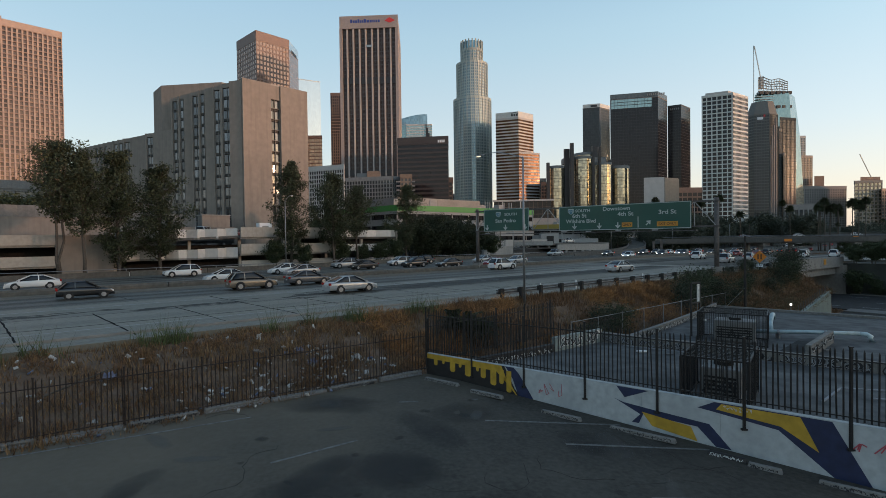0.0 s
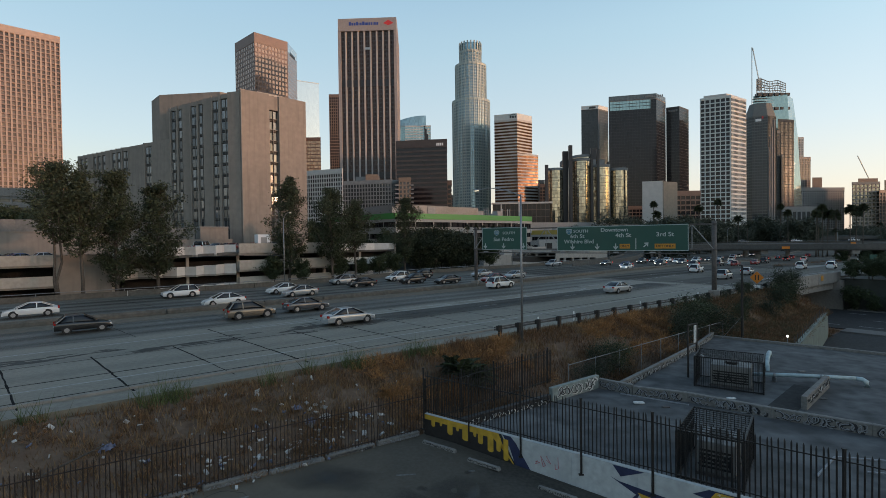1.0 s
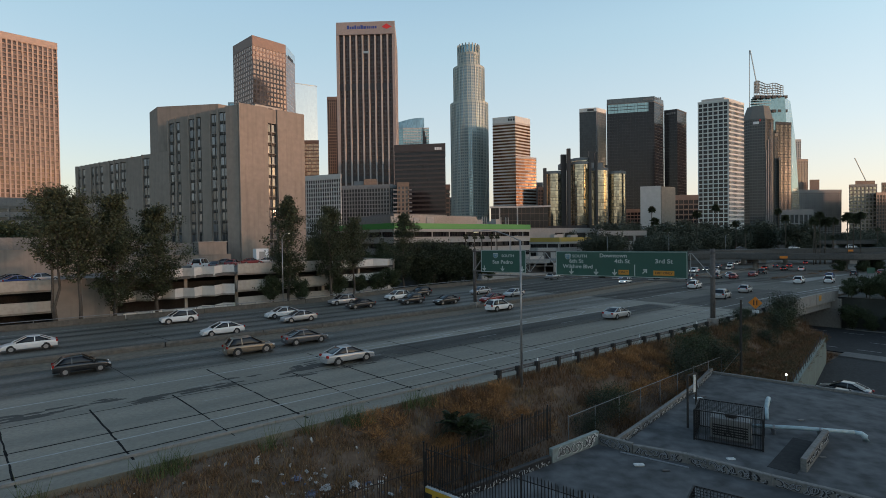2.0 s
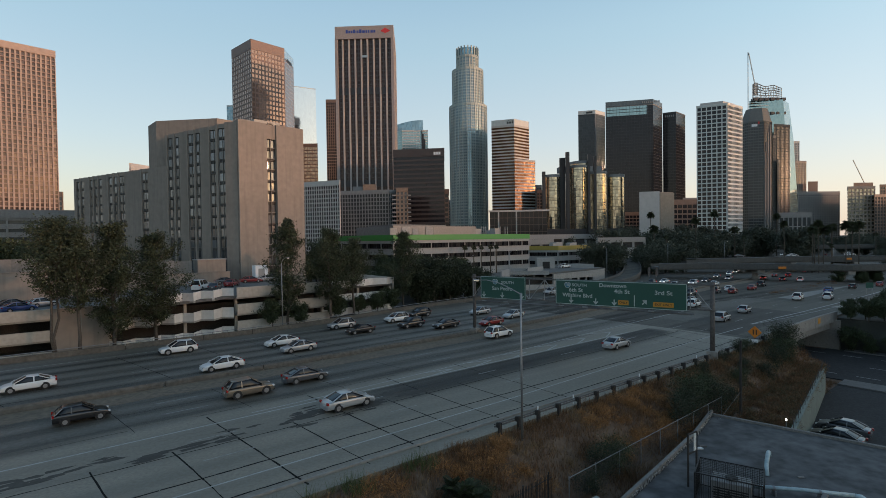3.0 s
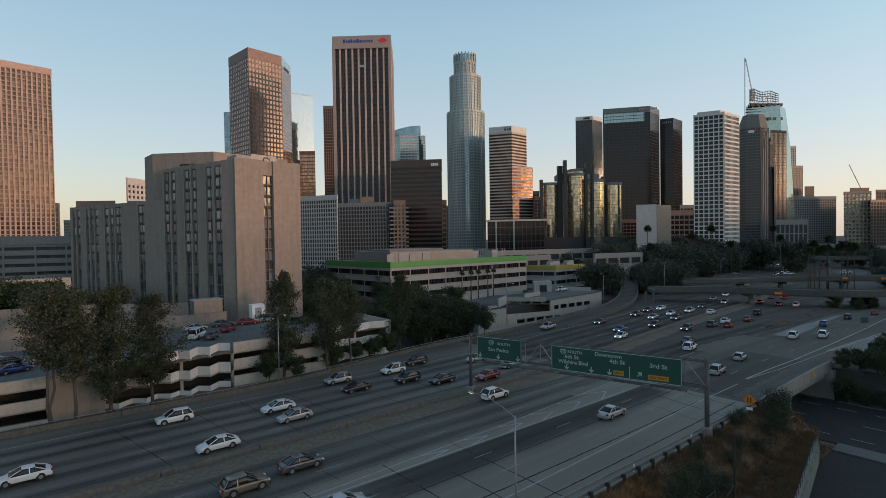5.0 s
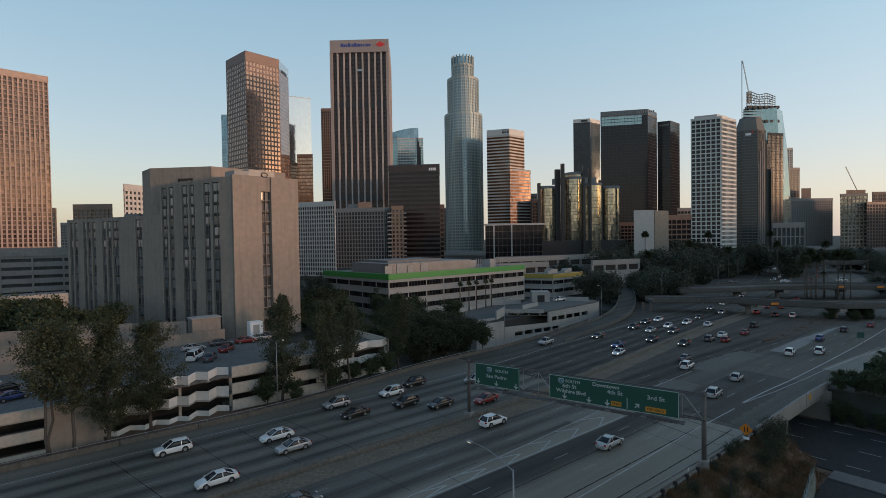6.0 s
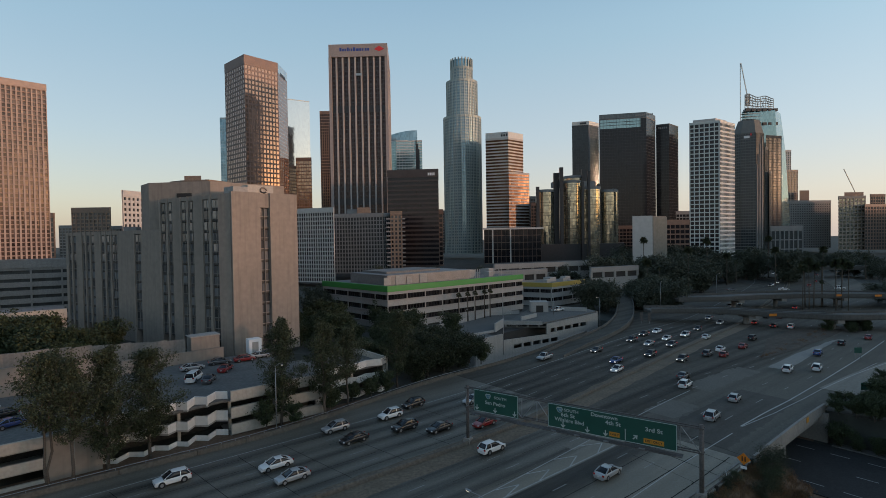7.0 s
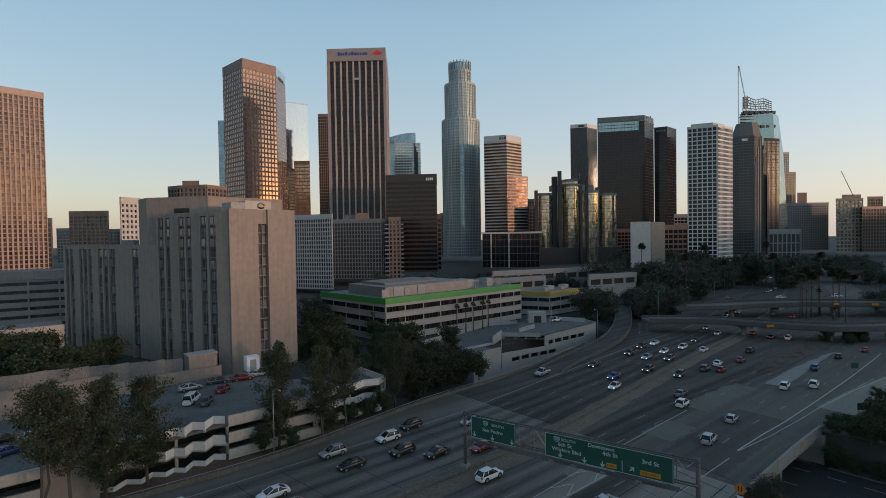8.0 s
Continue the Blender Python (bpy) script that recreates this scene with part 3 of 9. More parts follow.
# glass tower with a blue crown
tp = shut([(-65.2, 804.0), (-62.0, 795.0), (-53.5, 790.0), (-14.4, 790.0)])
t = tower("blue-green glass tower with a curved crown", tp, 10, 181, G_SEA, S_STEEL, sides=[0, 1], bay=3.2, floor=4, pier=0.15, span=0.25, dp=0.08, top=0.4)
facade(t, tp[2], tp[3], 10, 181, S_CHALK, bay=4.2, floor=4.0, pier=0.45, span=1.5, dp=0.3, top=1)
g = Geo()
arc = [(-65.2 + 43.5 * k / 10, 801.0 - 11.5 * math.sin(math.pi * (0.12 + 0.5 * k / 10)), 190.5 + 6.2 * math.sin(math.pi / 2 * k / 10)) for k in range(11)]
g.v = [p for x, y, z in arc for p in ((x, y, 181), (x, y, z), (x, 812, 181), (x, 812, z))]
for k in range(10):
    i = 4 * k
    g.f += [(i, i + 4, i + 5, i + 1), (i + 1, i + 5, i + 7, i + 3), (i + 3, i + 7, i + 6, i + 2)]
g.f += [(0, 1, 3, 2), (40, 42, 43, 41)]
part("crown", g, G_BLUE, t, "curved blue glass crown")
for x0, x1, zt in ((-24.2, -22.6, 181.2), (-22.6, -20.6, 176), (-20.6, -18.4, 168)):
    part("dark_bay", Geo().box(x0, x1, 788.9, 791, 60, zt), S_DARK, t)
# brown banded block
pl = block([(-36.3, 424.0), (5.1, 418.0)], 34)
t = tower("brown banded office block with a small roof sign", pl, 10, 88, G_DARK, S_UMBER, sides=[0, 1], bay=40, floor=3.6, pier=0, span=1.6, dp=0.3, top=5)
g = Geo()
for i in range(4):
    g.box(33.5 + i * 1.5, 34.6 + i * 1.5, -0.6, -0.5, 83.4, 85.6, edge_pose(pl[0], pl[1], 0))
part("sign", g, M_WHITE, t, "white sign letters as plain bars")
tower("low dark wing beside a brown block", block([(5.3, 430.0), (8.6, 430.0)], 16), 10, 56, G_DARK, S_BROWN, bay=3, floor=4)
tower("slim pale block far behind", block([(13.8, 760.0), (21.2, 760.0)], 20), 10, 72, G_GREY, S_GREY, bay=3, floor=4)
# residential pair
tp = shut([(-73.2, 384.0), (-36.2, 376.0), (-28.8, 386.0)])
t = tower("grey-blue apartment tower with a fine window grid", tp, 8, 51, G_GREY, S_GREY, sides=[0, 1], bay=2.2, floor=3.0, pier=0.6, span=0.7, dp=0.4, top=2)
part("penthouse", Geo().prism(block([(-63.4, 385.0), (-45.5, 385.0)], 14), 51, 55), S_GREY, t)
part("penthouse", Geo().prism(block([(-55.2, 380.0), (-45.7, 380.0)], 8), 51, 56), S_TAN, t, "tan rooftop plant box")
tp = shut([(-30.3, 374.0), (-22.2, 374.0)])
t = tower("tan brick apartment block with stacked balconies", tp, 8, 52, G_WIN, S_TAN, sides=[0, 1], bay=2.8, floor=3.0, pier=1.2, span=1.2, dp=0.4, top=2)
for i in range(13):
    z = 10 + i * 3.05
    part("balcony", Geo().box(-3.0, 0.0, -1.3, 0.0, z, z + 1.0, edge_pose(tp[0], tp[1], 0)), S_GREY, t)
    part("balcony", Geo().box(8.4, 10.6, -1.2, 0.3, z, z + 0.9, edge_pose(tp[0], tp[1], 0)), S_GREY, t)
# white grid slab
pl = block([(-91.0, 338.0), (-61.7, 326.0)], 22)
t = tower("cream office slab with a tight grid of square windows", pl, 6, 52.5, G_DARK, S_WHITE, sides=[0], bay=1.8, floor=2.7, pier=0.52, span=0.8, dp=0.4, top=2.2, each=True)

# round-cornered tallest tower
t = thing("tower", "tallest stone and glass tower with a round glass crown", "skyscraper", group="downtown buildings")
cx, cy = 43.2, 722.0
S_PALEGREEN = surf("pale_green_granite", (0.32, 0.36, 0.335), 0.55, vary=0.08, fine=0.4, broad=0.02)
def tier(r, z0, z1, n, sq, name):
    pts = []
    for i in range(n):
        a = 2 * math.pi * i / n + 0.1
        k = r * (1 + sq * abs(math.cos(2 * a + 0.35)))
        pts.append((cx + k * math.cos(a), cy + k * math.sin(a)))
    part(name, Geo().prism(pts, z0, z1), G_BLUE, t)
    gp, gs = Geo(), Geo()
    for i in range(n):
        a, b = pts[i], pts[(i + 1) % n]
        mm = edge_pose(a, b, 0)
        L = (Vector(b) - Vector(a)).length
        gp.box(-0.5, 0.9, -0.7, 0.2, z0, z1, mm)
        gp.box(L / 2 - 0.35, L / 2 + 0.35, -0.5, 0.2, z0, z1, mm)
        gs.box(0, L, -0.6, 0.2, z1 - 2.5, z1 + 0.8, mm)
        for q in range(int((z1 - z0) / 3.95)):
            gs.box(0, L, -0.3, 0.2, z0 + 3.95 * q, z0 + 3.95 * q + 1.7, mm)
    part("pier_grid", gp, S_PALEGREEN, t, kind="stuff")
    part("spandrel_grid", gs, S_PALEGREEN, t, kind="stuff")
tier(24.6, 10, 197.6, 28, 0.05, "lower_shaft")
tier(20.3, 197.6, 247, 24, 0.05, "upper_shaft")
tier(15.0, 247, 265.5, 20, 0.0, "drum")
part("crown", Geo().prism(ring(cx, cy, 14.4, 24), 265.5, 276.5), G_BLUE, t)
crown_fin = Geo().box(-0.7, 0.7, -0.75, 0.75, 264, 278.5).mesh("crown_fin", S_PALEGREEN)
for i in range(20):
    a = 2 * math.pi * i / 20
    part("crown_fin", crown_fin, None, t, m=Matrix.Translation((cx + 15.1 * math.cos(a), cy + 15.1 * math.sin(a), 0)) @ Matrix.Rotation(a, 4, 'Z'))
part("crown_ring", Geo().prism(ring(cx, cy, 15.5, 28), 264.6, 266.4), S_PALEGREEN, t)
for z in (150.0, 203.0):
    part("loggia", Geo().box(cx - 4.0, cx + 2.5, cy - 25.2 + (4.5 if z > 200 else 0), cy - 20, z, z + 18), S_DARK, t)

# banded white and dark tower, in two volumes
tp = shut([(69.1, 660.0), (96.5, 650.0), (118.3, 668.0)])
t = tower("white and dark banded office tower with a white crown", tp, 10, 157, G_COPPER, S_WHITE, sides=[0, 1], bay=60, floor=3.95, pier=0, span=1.75, dp=0.35, top=1)
part("crown", Geo().prism([(x, y) for x, y in tp], 157, 164.8), S_CHALK, t, "plain white crown band")
g = Geo()
for i in range(3):
    g.box(20.0 + 3.1 * i, 22.2 + 3.1 * i, -0.12, 0.1, 159.2, 161.8, edge_pose(tp[0], tp[1], 0))
g.tube([tuple(edge_pose(tp[0], tp[1], 0) @ Vector((20.0 + 8.5 * k / 8, -0.15, 162.0 + 1.8 * math.sin(math.pi * k / 8)))) for k in range(9)], [0.3] * 9, 5)
part("sign", g, S_DARK, t, "dark sign letters as plain bars under an arc")
tp = shut([(95.4, 642.0), (123.4, 656.0)])
tower("lower banded wing standing before a banded tower", tp, 10, 112.5, G_COPPER, S_WHITE, sides=[0, 1], bay=60, floor=3.95, pier=0, span=1.6, dp=0.35, top=1)
# low dark block with a white mast and roof line
pl = block([(48.2, 484.0), (100.6, 478.0)], 40)
t = tower("low dark red-brown block with a pale roof edge", pl, 8, 40.5, G_DARK, S_BROWN, sides=[0], bay=4, floor=6, pier=0.3, span=0.5, dp=0.2, top=0)
part("roof_edge", Geo().box(-1, 55, -1.5, 1, 39.6, 41.2, edge_pose(pl[0], pl[1], 0)), S_WHITE, t)
for x in (7.5, 24.0):
    part("column", Geo().box(x, x + 1.2, -1.6, -0.4, 8, 39.6, edge_pose(pl[0], pl[1], 0)), S_WHITE, t)
tower("small dark block with a pale top", block([(133.8, 720.0), (144.1, 720.0)], 20), 10, 88, G_GREY, S_GREY, bay=3, floor=4)
tower("dark slab wedged behind glass drums", block([(122.5, 640.0), (132.4, 640.0)], 20), 10, 74, G_DARK, S_BROWN, bay=3, floor=4)

# cluster of mirrored cylinders
t = thing("hotel", "cluster of gold mirror-glass cylinders with dark lift shafts", "hotel", group="downtown buildings")
for nm, (px_, py_), r, z in (("drum", (125.7, 568.0), 10.8, 83), ("drum", (165.0, 590.0), 15.0, 100), ("drum", (152.3, 560.0), 9.5, 92), ("drum", (171.5, 556.0), 10.5, 84.5), ("drum", (194.0, 566.0), 10.3, 82)):
    d = part(nm, Geo().prism(ring(px_, py_, r, 24), 8, z), G_GOLD, t)
    g = Geo()
    for q in range(int((z - 8) / 3.6)):
        g.prism(ring(px_, py_, r + 0.12, 24), 8 + 3.6 * q, 8.25 + 3.6 * q)
    part("floor_band_grid", g, S_DARK, d, kind="stuff")
    part("rim", Geo().prism(ring(px_, py_, r + 0.3, 24), z - 2.5, z + 0.4), S_GREY, d)
for (px_, py_), z, w in (((113.9, 556.0), 86, 3.0), ((135.0, 560.0), 101, 5.5), ((138.6, 552.0), 106, 3.5), ((159.4, 546.0), 90, 2.4), ((168.9, 570.0), 106, 7), ((179.4, 552.0), 88, 3.0), ((198.7, 560.0), 84, 3.0), ((166.6, 548.0), 101, 2.4)):
    part("lift_shaft", Geo().box(px_ - w / 2, px_ + w / 2, py_ - 2, py_ + 2, 8, z), S_DARK, t)
part("podium", Geo().prism(block([(107.4, 548.0), (204.2, 548.0)], 50), 6, 24), S_DARK, t)
part("link_bridge", Geo().box(*sorted(((132.5, 560.0)[0], (177.7, 560.0)[0])), 560, 575, 86, 92), S_GREY, t)

tp = shut([(205.1, 752.0), (227.9, 745.0), (246.8, 760.0)])
t = tower("dark grey tower with a pale top band and small sign", tp, 10, 192, G_SLATE, S_DARK, sides=[0, 1], bay=3.0, floor=3.9, pier=0.12, span=0.3, dp=0.08, top=1)
part("corner_pier", Geo().box(-0.9, 0.9, -0.9, 0.9, 10, 192, Matrix.Translation((*tp[1], 0))), S_GREY, t)
part("crown", Geo().prism(tp, 192, 198), S_CHALK, t, "white crown band")
part("sign", Geo().box(11, 20, -0.4, -0.1, 193.6, 196.4, edge_pose(tp[0], tp[1], 0)), S_DARK, t, "dark sign as a plain bar")
for pts, z, lb in ((shut([(216.4, 664.0), (271.7, 650.0), (292.8, 672.0)]), 181, "tall black glass tower with a pale glass top storey"),
                   (shut([(307.5, 704.0), (321.8, 696.0), (343.8, 716.0)]), 182, "slim black glass tower with a lettered parapet")):
    t = tower(lb, pts, 10, z, G_DARK, S_DARK, sides=[0, 1], bay=3.2, floor=3.9, pier=0.12, span=0.25, dp=0.06, top=1.0)
    if z == 181:
        part("crown", Geo().prism(pts, 181, 187.5), G_GREY, t, "grey glass top storey")
        part("crown_line", Geo().prism([(x, y - 0.3) for x, y in pts], 180.4, 181.0), S_GREY, t)
        mt_ = edge_pose(pts[0], pts[1], 0)
        part("top_glass", Geo().box(1.0, 50.0, -0.35, 0.1, 169.0, 180.2, mt_), G_SEA, t, "pale blue-green glass storeys")
        for zz in (172.6, 176.4):
            part("spandrel", Geo().box(1.0, 50.0, -0.42, -0.35, zz, zz + 0.7, mt_), S_DARK, t)
        for i in range(13):
            part("mullion", Geo().box(1.0 + i * 4.0, 1.3 + i * 4.0, -0.46, -0.35, 169.0, 180.2, mt_), S_DARK, t)
    g = Geo()
    for i in range(9 if z == 181 else 5):
        g.box((44 if z == 181 else 3) + 2.4 * i, (45.6 if z == 181 else 4.6) + 2.4 * i, -0.5, -0.3, z - (-1.8 if z == 181 else 6), z - (-4.3 if z == 181 else 3.4), edge_pose(pts[0], pts[1], 0))
    part("sign", g, S_GREY, t, "pale sign letters as plain bars")
# white slab near the freeway
tp = shut([(140.4, 360.0), (152.9, 356.0), (165.6, 362.0)])
# side wall coloured darker and greener than the white front wall
S_SAGE = surf("grey_green_side", (0.11, 0.128, 0.12), 0.85, vary=0.12, fine=0.6, broad=0.05, streak=0.2)
t = tower("plain pale slab block with a blank white side", tp, 4, 45.5, G_SLATE, S_WHITE, sides=[], top=0)
part("blank_wall", Geo().box(0, (Vector(tp[1]) - Vector(tp[0])).length, -0.5, 0.2, 4, 46, edge_pose(tp[0], tp[1], 0)), S_WHITE, t)
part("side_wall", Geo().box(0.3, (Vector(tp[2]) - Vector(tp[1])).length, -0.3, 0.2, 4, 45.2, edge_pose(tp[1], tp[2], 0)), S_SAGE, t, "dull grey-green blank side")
for (px_, py_), w, z, mt, lb in (((201.0, 420.0), 20, 44, S_BROWN, "low dark block behind the palms"), ((218.2, 600.0), 50, 43, S_BROWN, "low brown block at the foot of a black tower"), ((306.8, 620.0), 24, 60, S_GREY, "dark block beside a white gridded tower"), ((231.3, 520.0), 26, 30, S_GREY, "small plain grey annex block")):
    tower(lb, block([(px_ - w / 2, py_), (px_ + w / 2, py_)], 24), 4, z, G_DARK, mt, bay=4, floor=4, pier=0.6, span=1.2, dp=0.3)
# white gridded tower
tp = shut([(255.1, 508.0), (278.7, 496.0), (302.6, 512.0)])
t = tower("white concrete tower with a deep square window grid", tp, 6, 141.5, G_DARK, S_CHALK, sides=[0], bay=4.35, floor=4.2, pier=0.95, span=1.0, dp=0.7, top=1.2, base=2, each=True)
facade(t, tp[1], tp[2], 6, 141.5, S_CHALK, bay=2.2, floor=4.2, pier=0.5, span=1.5, dp=0.5, top=1.2)
part("penthouse", Geo().prism([(x + (276 - x) * 0.25, y + (520 - y) * 0.25) for x, y in tp], 141.5, 145.5), S_WHITE, t)
S_TAUPE = surf("taupe_granite", (0.15, 0.152, 0.143), 0.85, spec=0.2, vary=0.1, fine=0.5, broad=0.03)
S_SLAB = surf("slate_slab_stone", (0.06, 0.066, 0.07), 0.85, spec=0.2, vary=0.1, fine=0.5, broad=0.03)
# grey stepped tower
tp = shut([(427.0, 726.0), (430.5, 714.0), (447.5, 707.0), (462.5, 713.0), (468.0, 724.0)])
t = tower("grey stone tower with a chamfered crown", tp, 6, 171, G_SLATE, S_TAUPE, sides=[0, 1], bay=2.9, floor=3.9, pier=0.3, span=1.1, dp=0.15, top=0.6)
for i_ in (2, 3):
    facade(t, tp[i_], tp[i_ + 1], 6, 171, S_TAUPE, bay=2.3, floor=3.9, pier=0.7, span=0.5, dp=0.5, top=0.6)
base_ = [Vector(p) for p in tp]
mid_ = sum(base_[:5], Vector((0, 0))) / 5 + Vector((6, 12))
g = Geo()
for z, k in ((171.0, 0.99), (180.0, 0.86), (189.0, 0.72), (190.5, 0.70)):
    g.v += [(*(mid_ + (p - mid_) * k), z) for p in base_]
nb = len(base_)
for r_ in range(3):
    g.f += [(r_ * nb + j, r_ * nb + (j + 1) % nb, (r_ + 1) * nb + (j + 1) % nb, (r_ + 1) * nb + j) for j in range(nb)]
g.f.append(tuple(3 * nb + j for j in range(nb)))
part("crown", g, S_TAUPE, t, "tapered stone crown")
for x, z in ((0.8, 128), (4.2, 142), (7.6, 156), (11.0, 166)):
    part("fin", Geo().box(x, x + 0.9, -1.3, 0, 6, z, edge_pose(tp[2], tp[3], 0)), S_GREY, t)
part("sign", Geo().box(4, 11, -0.5, -0.3, 164, 167.5, edge_pose(tp[1], tp[2], 0)), M_WHITE, t, "small pale sign as a plain bar")
part("emblem", Geo().box(11.5, 13.5, -0.5, -0.3, 167.5, 170.5, edge_pose(tp[1], tp[2], 0)), M_RED, t, "small red emblem")
for pts, z in ((shut([(466.0, 716.0), (472.6, 719.0)]), 152), (shut([(471.0, 714.0), (475.0, 716.0)]), 118)):
    tower("lower shoulder of a stepped grey tower", pts, 6, z, G_SLATE, S_TAUPE, sides=[0], bay=2.0, floor=3.9, pier=0.5, span=0.5, dp=0.35)
tower("grey granite slab behind a stepped tower", block([(480.2, 735.0), (507.3, 742.0)], 20), 6, 172, G_SLATE, S_SLAB, bay=2.4, floor=3.9, pier=0.5, span=1.0, dp=0.3)
# unfinished glass tower with sail roof, spire and crane
t = thing("tower", "unfinished glass tower with an open steel sail top", "skyscraper", group="downtown buildings")
a0, a1, b1 = (474.4, 784.0), (524.4, 776.0), (553.2, 800.0)
g = Geo()
zz = [6, 160, 200, 218]
for z in zz:
    k = 0 if z < 170 else (z - 160) * 0.06
    g.v += [(a0[0], a0[1], z), (a1[0] - k, a1[1], z), (b1[0] + (10 if z < 100 else 0) - 2.2 * k, b1[1], z), (502.4, 830.0, z)]
for i in range(3):
    for j in range(4):
        g.f.append((4 * i + j, 4 * i + (j + 1) % 4, 4 * i + 4 + (j + 1) % 4, 4 * i + 4 + j))
g.f.append((12, 13, 14, 15))
part("glass_wall", g, G_SEA, t)
g = Geo()
for q in range(50):
    z = 8 + q * 4.2
    g.box(a0[0], a1[0] - max(0, z - 160) * 0.06, a1[1] + 3.5 - 0.2, a1[1] + 12, z, z + 0.5)
part("floor_band_grid", g, S_STEEL, t, kind="stuff")
for z in (196.0, 217.0):
    gb = Geo()
    for i in range(6):
        gb.box(a0[0] + 3 + i * 8.5, a0[0] + 9 + i * 8.5, a1[1] + 1, a1[1] + 9, z, z + 4.0)
    part("open_floor", gb, S_DARK, t, kind="stuff")
def sail(f):
    return 242.0 - 5.0 * f + 1.6 * math.sin(11 * f)
for i in range(12):
    x = a0[0] + 2 + (a1[0] - a0[0] - 6) * i / 11
    part("mast", Geo().bar((x, 779, 218), (x, 779, sail(i / 11)), 0.7), S_STEEL, t)
for k in range(6):
    g = Geo()
    for i in range(11):
        xa, xb = (a0[0] + 2 + (a1[0] - a0[0] - 6) * q / 11 for q in (i, i + 1))
        f0, f1 = 0.15 + 0.17 * k, 0.15 + 0.17 * k
        g.bar((xa, 779, 218 + (sail(i / 11) - 218) * f0), (xb, 779, 218 + (sail((i + 1) / 11) - 218) * f1), 0.9)
    part("purlin", g, S_TAUPE, t)
for i in range(0, 10, 2):
    xa, xb = (a0[0] + 2 + (a1[0] - a0[0] - 6) * q / 11 for q in (i, i + 2))
    part("brace", Geo().bar((xa, 779.5, 218), (xb, 779.5, sail((i + 2) / 11) - 2), 0.5).bar((xb, 779.5, 218), (xa, 779.5, sail(i / 11) - 2), 0.5), S_STEEL, t)
c = thing("tower_crane", "slim lattice crane on top of an unfinished tower", "crane")
cxx = (471.4, 782.0)[0]
part("mast", Geo().bar((cxx, 782, 200), (cxx, 782, 291), 0.9), S_STEEL, c)
part("jib", Geo().bar((cxx + 0.5, 781, 290), (cxx + 11, 781, 236), 1.1), S_STEEL, c)
part("cab", Geo().box(cxx + 7, cxx + 13, 779, 783, 226, 242), S_GREY, c)
g = Geo()
for i in range(12):
    g.bar((cxx + 7 + 6 * (i % 2), 779, 226 + i * 1.6), (cxx + 13 - 6 * (i % 2), 779, 227.6 + i * 1.6), 0.4)
part("lattice", g, S_STEEL, c)
# right-hand distance
tower("pale stepped tower far behind", block([(617.2, 900.0), (632.3, 900.0)], 30), 6, 177, G_GREY, S_WHITE, bay=3, floor=4, pier=1.2, span=1.0, dp=0.3)
tower("tan stone tower far behind", block([(606.4, 880.0), (633.0, 884.0)], 30), 6, 140, G_GREY, S_BEIGE, bay=3, floor=4, pier=1.2, span=1.2, dp=0.3)
t = tower("broad grey stone block with rows of windows", block([(587.7, 850.0), (672.1, 860.0)], 40), 6, 85, G_WIN, S_GREY, bay=4.2, floor=4, pier=1.8, span=1.7, dp=0.4, top=4)
part("penthouse", Geo().prism(block([(620.2, 862.0), (636.7, 862.0)], 16), 85, 103), S_BROWN, t)
tower("low pale colonnaded hall", block([(400.2, 604.0), (435.3, 600.0)], 26), 2, 40, G_GREY, S_GREY, bay=5, floor=12, pier=1.2, span=1.2, dp=0.6, top=5)
t = tower("banded office block with a glinting window column", block([(642.6, 806.0), (680.4, 800.0)], 40), 4, 88, G_GOLD, S_BEIGE, bay=5.4, floor=5.6, pier=1.5, span=1.9, dp=0.6, top=3)
part("penthouse", Geo().prism(block([(656.6, 812.0), (687.8, 812.0)], 20), 88, 95), S_BROWN, t)
tower("brown stepped block at the edge of downtown", block([(671.0, 790.0), (746.5, 800.0)], 40), 4, 74, G_GREY, S_BROWN, bay=5, floor=5, pier=1.5, span=1.5, dp=0.5)
tower("small brown turret block", block([(688.5, 800.0), (712.1, 800.0)], 20), 4, 90, G_GREY, S_BROWN, bay=4, floor=5, pier=1.2, span=1.5, dp=0.5)
c = thing("tower_crane", "thin distant construction crane with raised jib", "crane")
(xa, _), (xb, _) = (714.8, 860.0), (694.4, 860.0)
part("mast", Geo().bar((xa, 860, 60), (xa, 860, 99), 1.2), S_STEEL, c)
part("jib", Geo().bar((xa, 860, 97), (xb, 860, 138), 1.0), S_STEEL, c)
# ---- concrete health building with vertical window slots ----
C_WARM = surf("warm_board_concrete", (0.252, 0.218, 0.186), 0.9, vary=0.09, fine=0.8, broad=0.06, streak=0.42, spec=0.2)
C_PALE = surf("pale_parking_concrete", (0.40, 0.365, 0.315), 0.88, vary=0.10, fine=2, broad=0.12, streak=0.3)
C_GREY = surf("grey_parking_concrete", (0.30, 0.29, 0.27), 0.9, vary=0.12, fine=2, broad=0.12, streak=0.3)
# near-black colour stands in for the shade inside openings and behind windows
M_VOID = surf("painted_shade_fill", (0.03, 0.028, 0.026), 0.9, vary=0.3)
M_SLOTF = surf("slot_frame_concrete", (0.20, 0.183, 0.162), 0.8, vary=0.1)
M_FRAME = surf("pale_window_frame", (0.30, 0.285, 0.265), 0.6, vary=0.1)
M_BLIND = surf("slot_spandrel", (0.05, 0.047, 0.044), 0.7, vary=0.2, fine=1.0)
UL, UR = Vector((-0.8466, 0.5323)), Vector((0.696, 0.718))


def hp_(q, r):
    return (-49.5 + q * UL.x + r * UR.x, 128.6 + q * UL.y + r * UR.y)


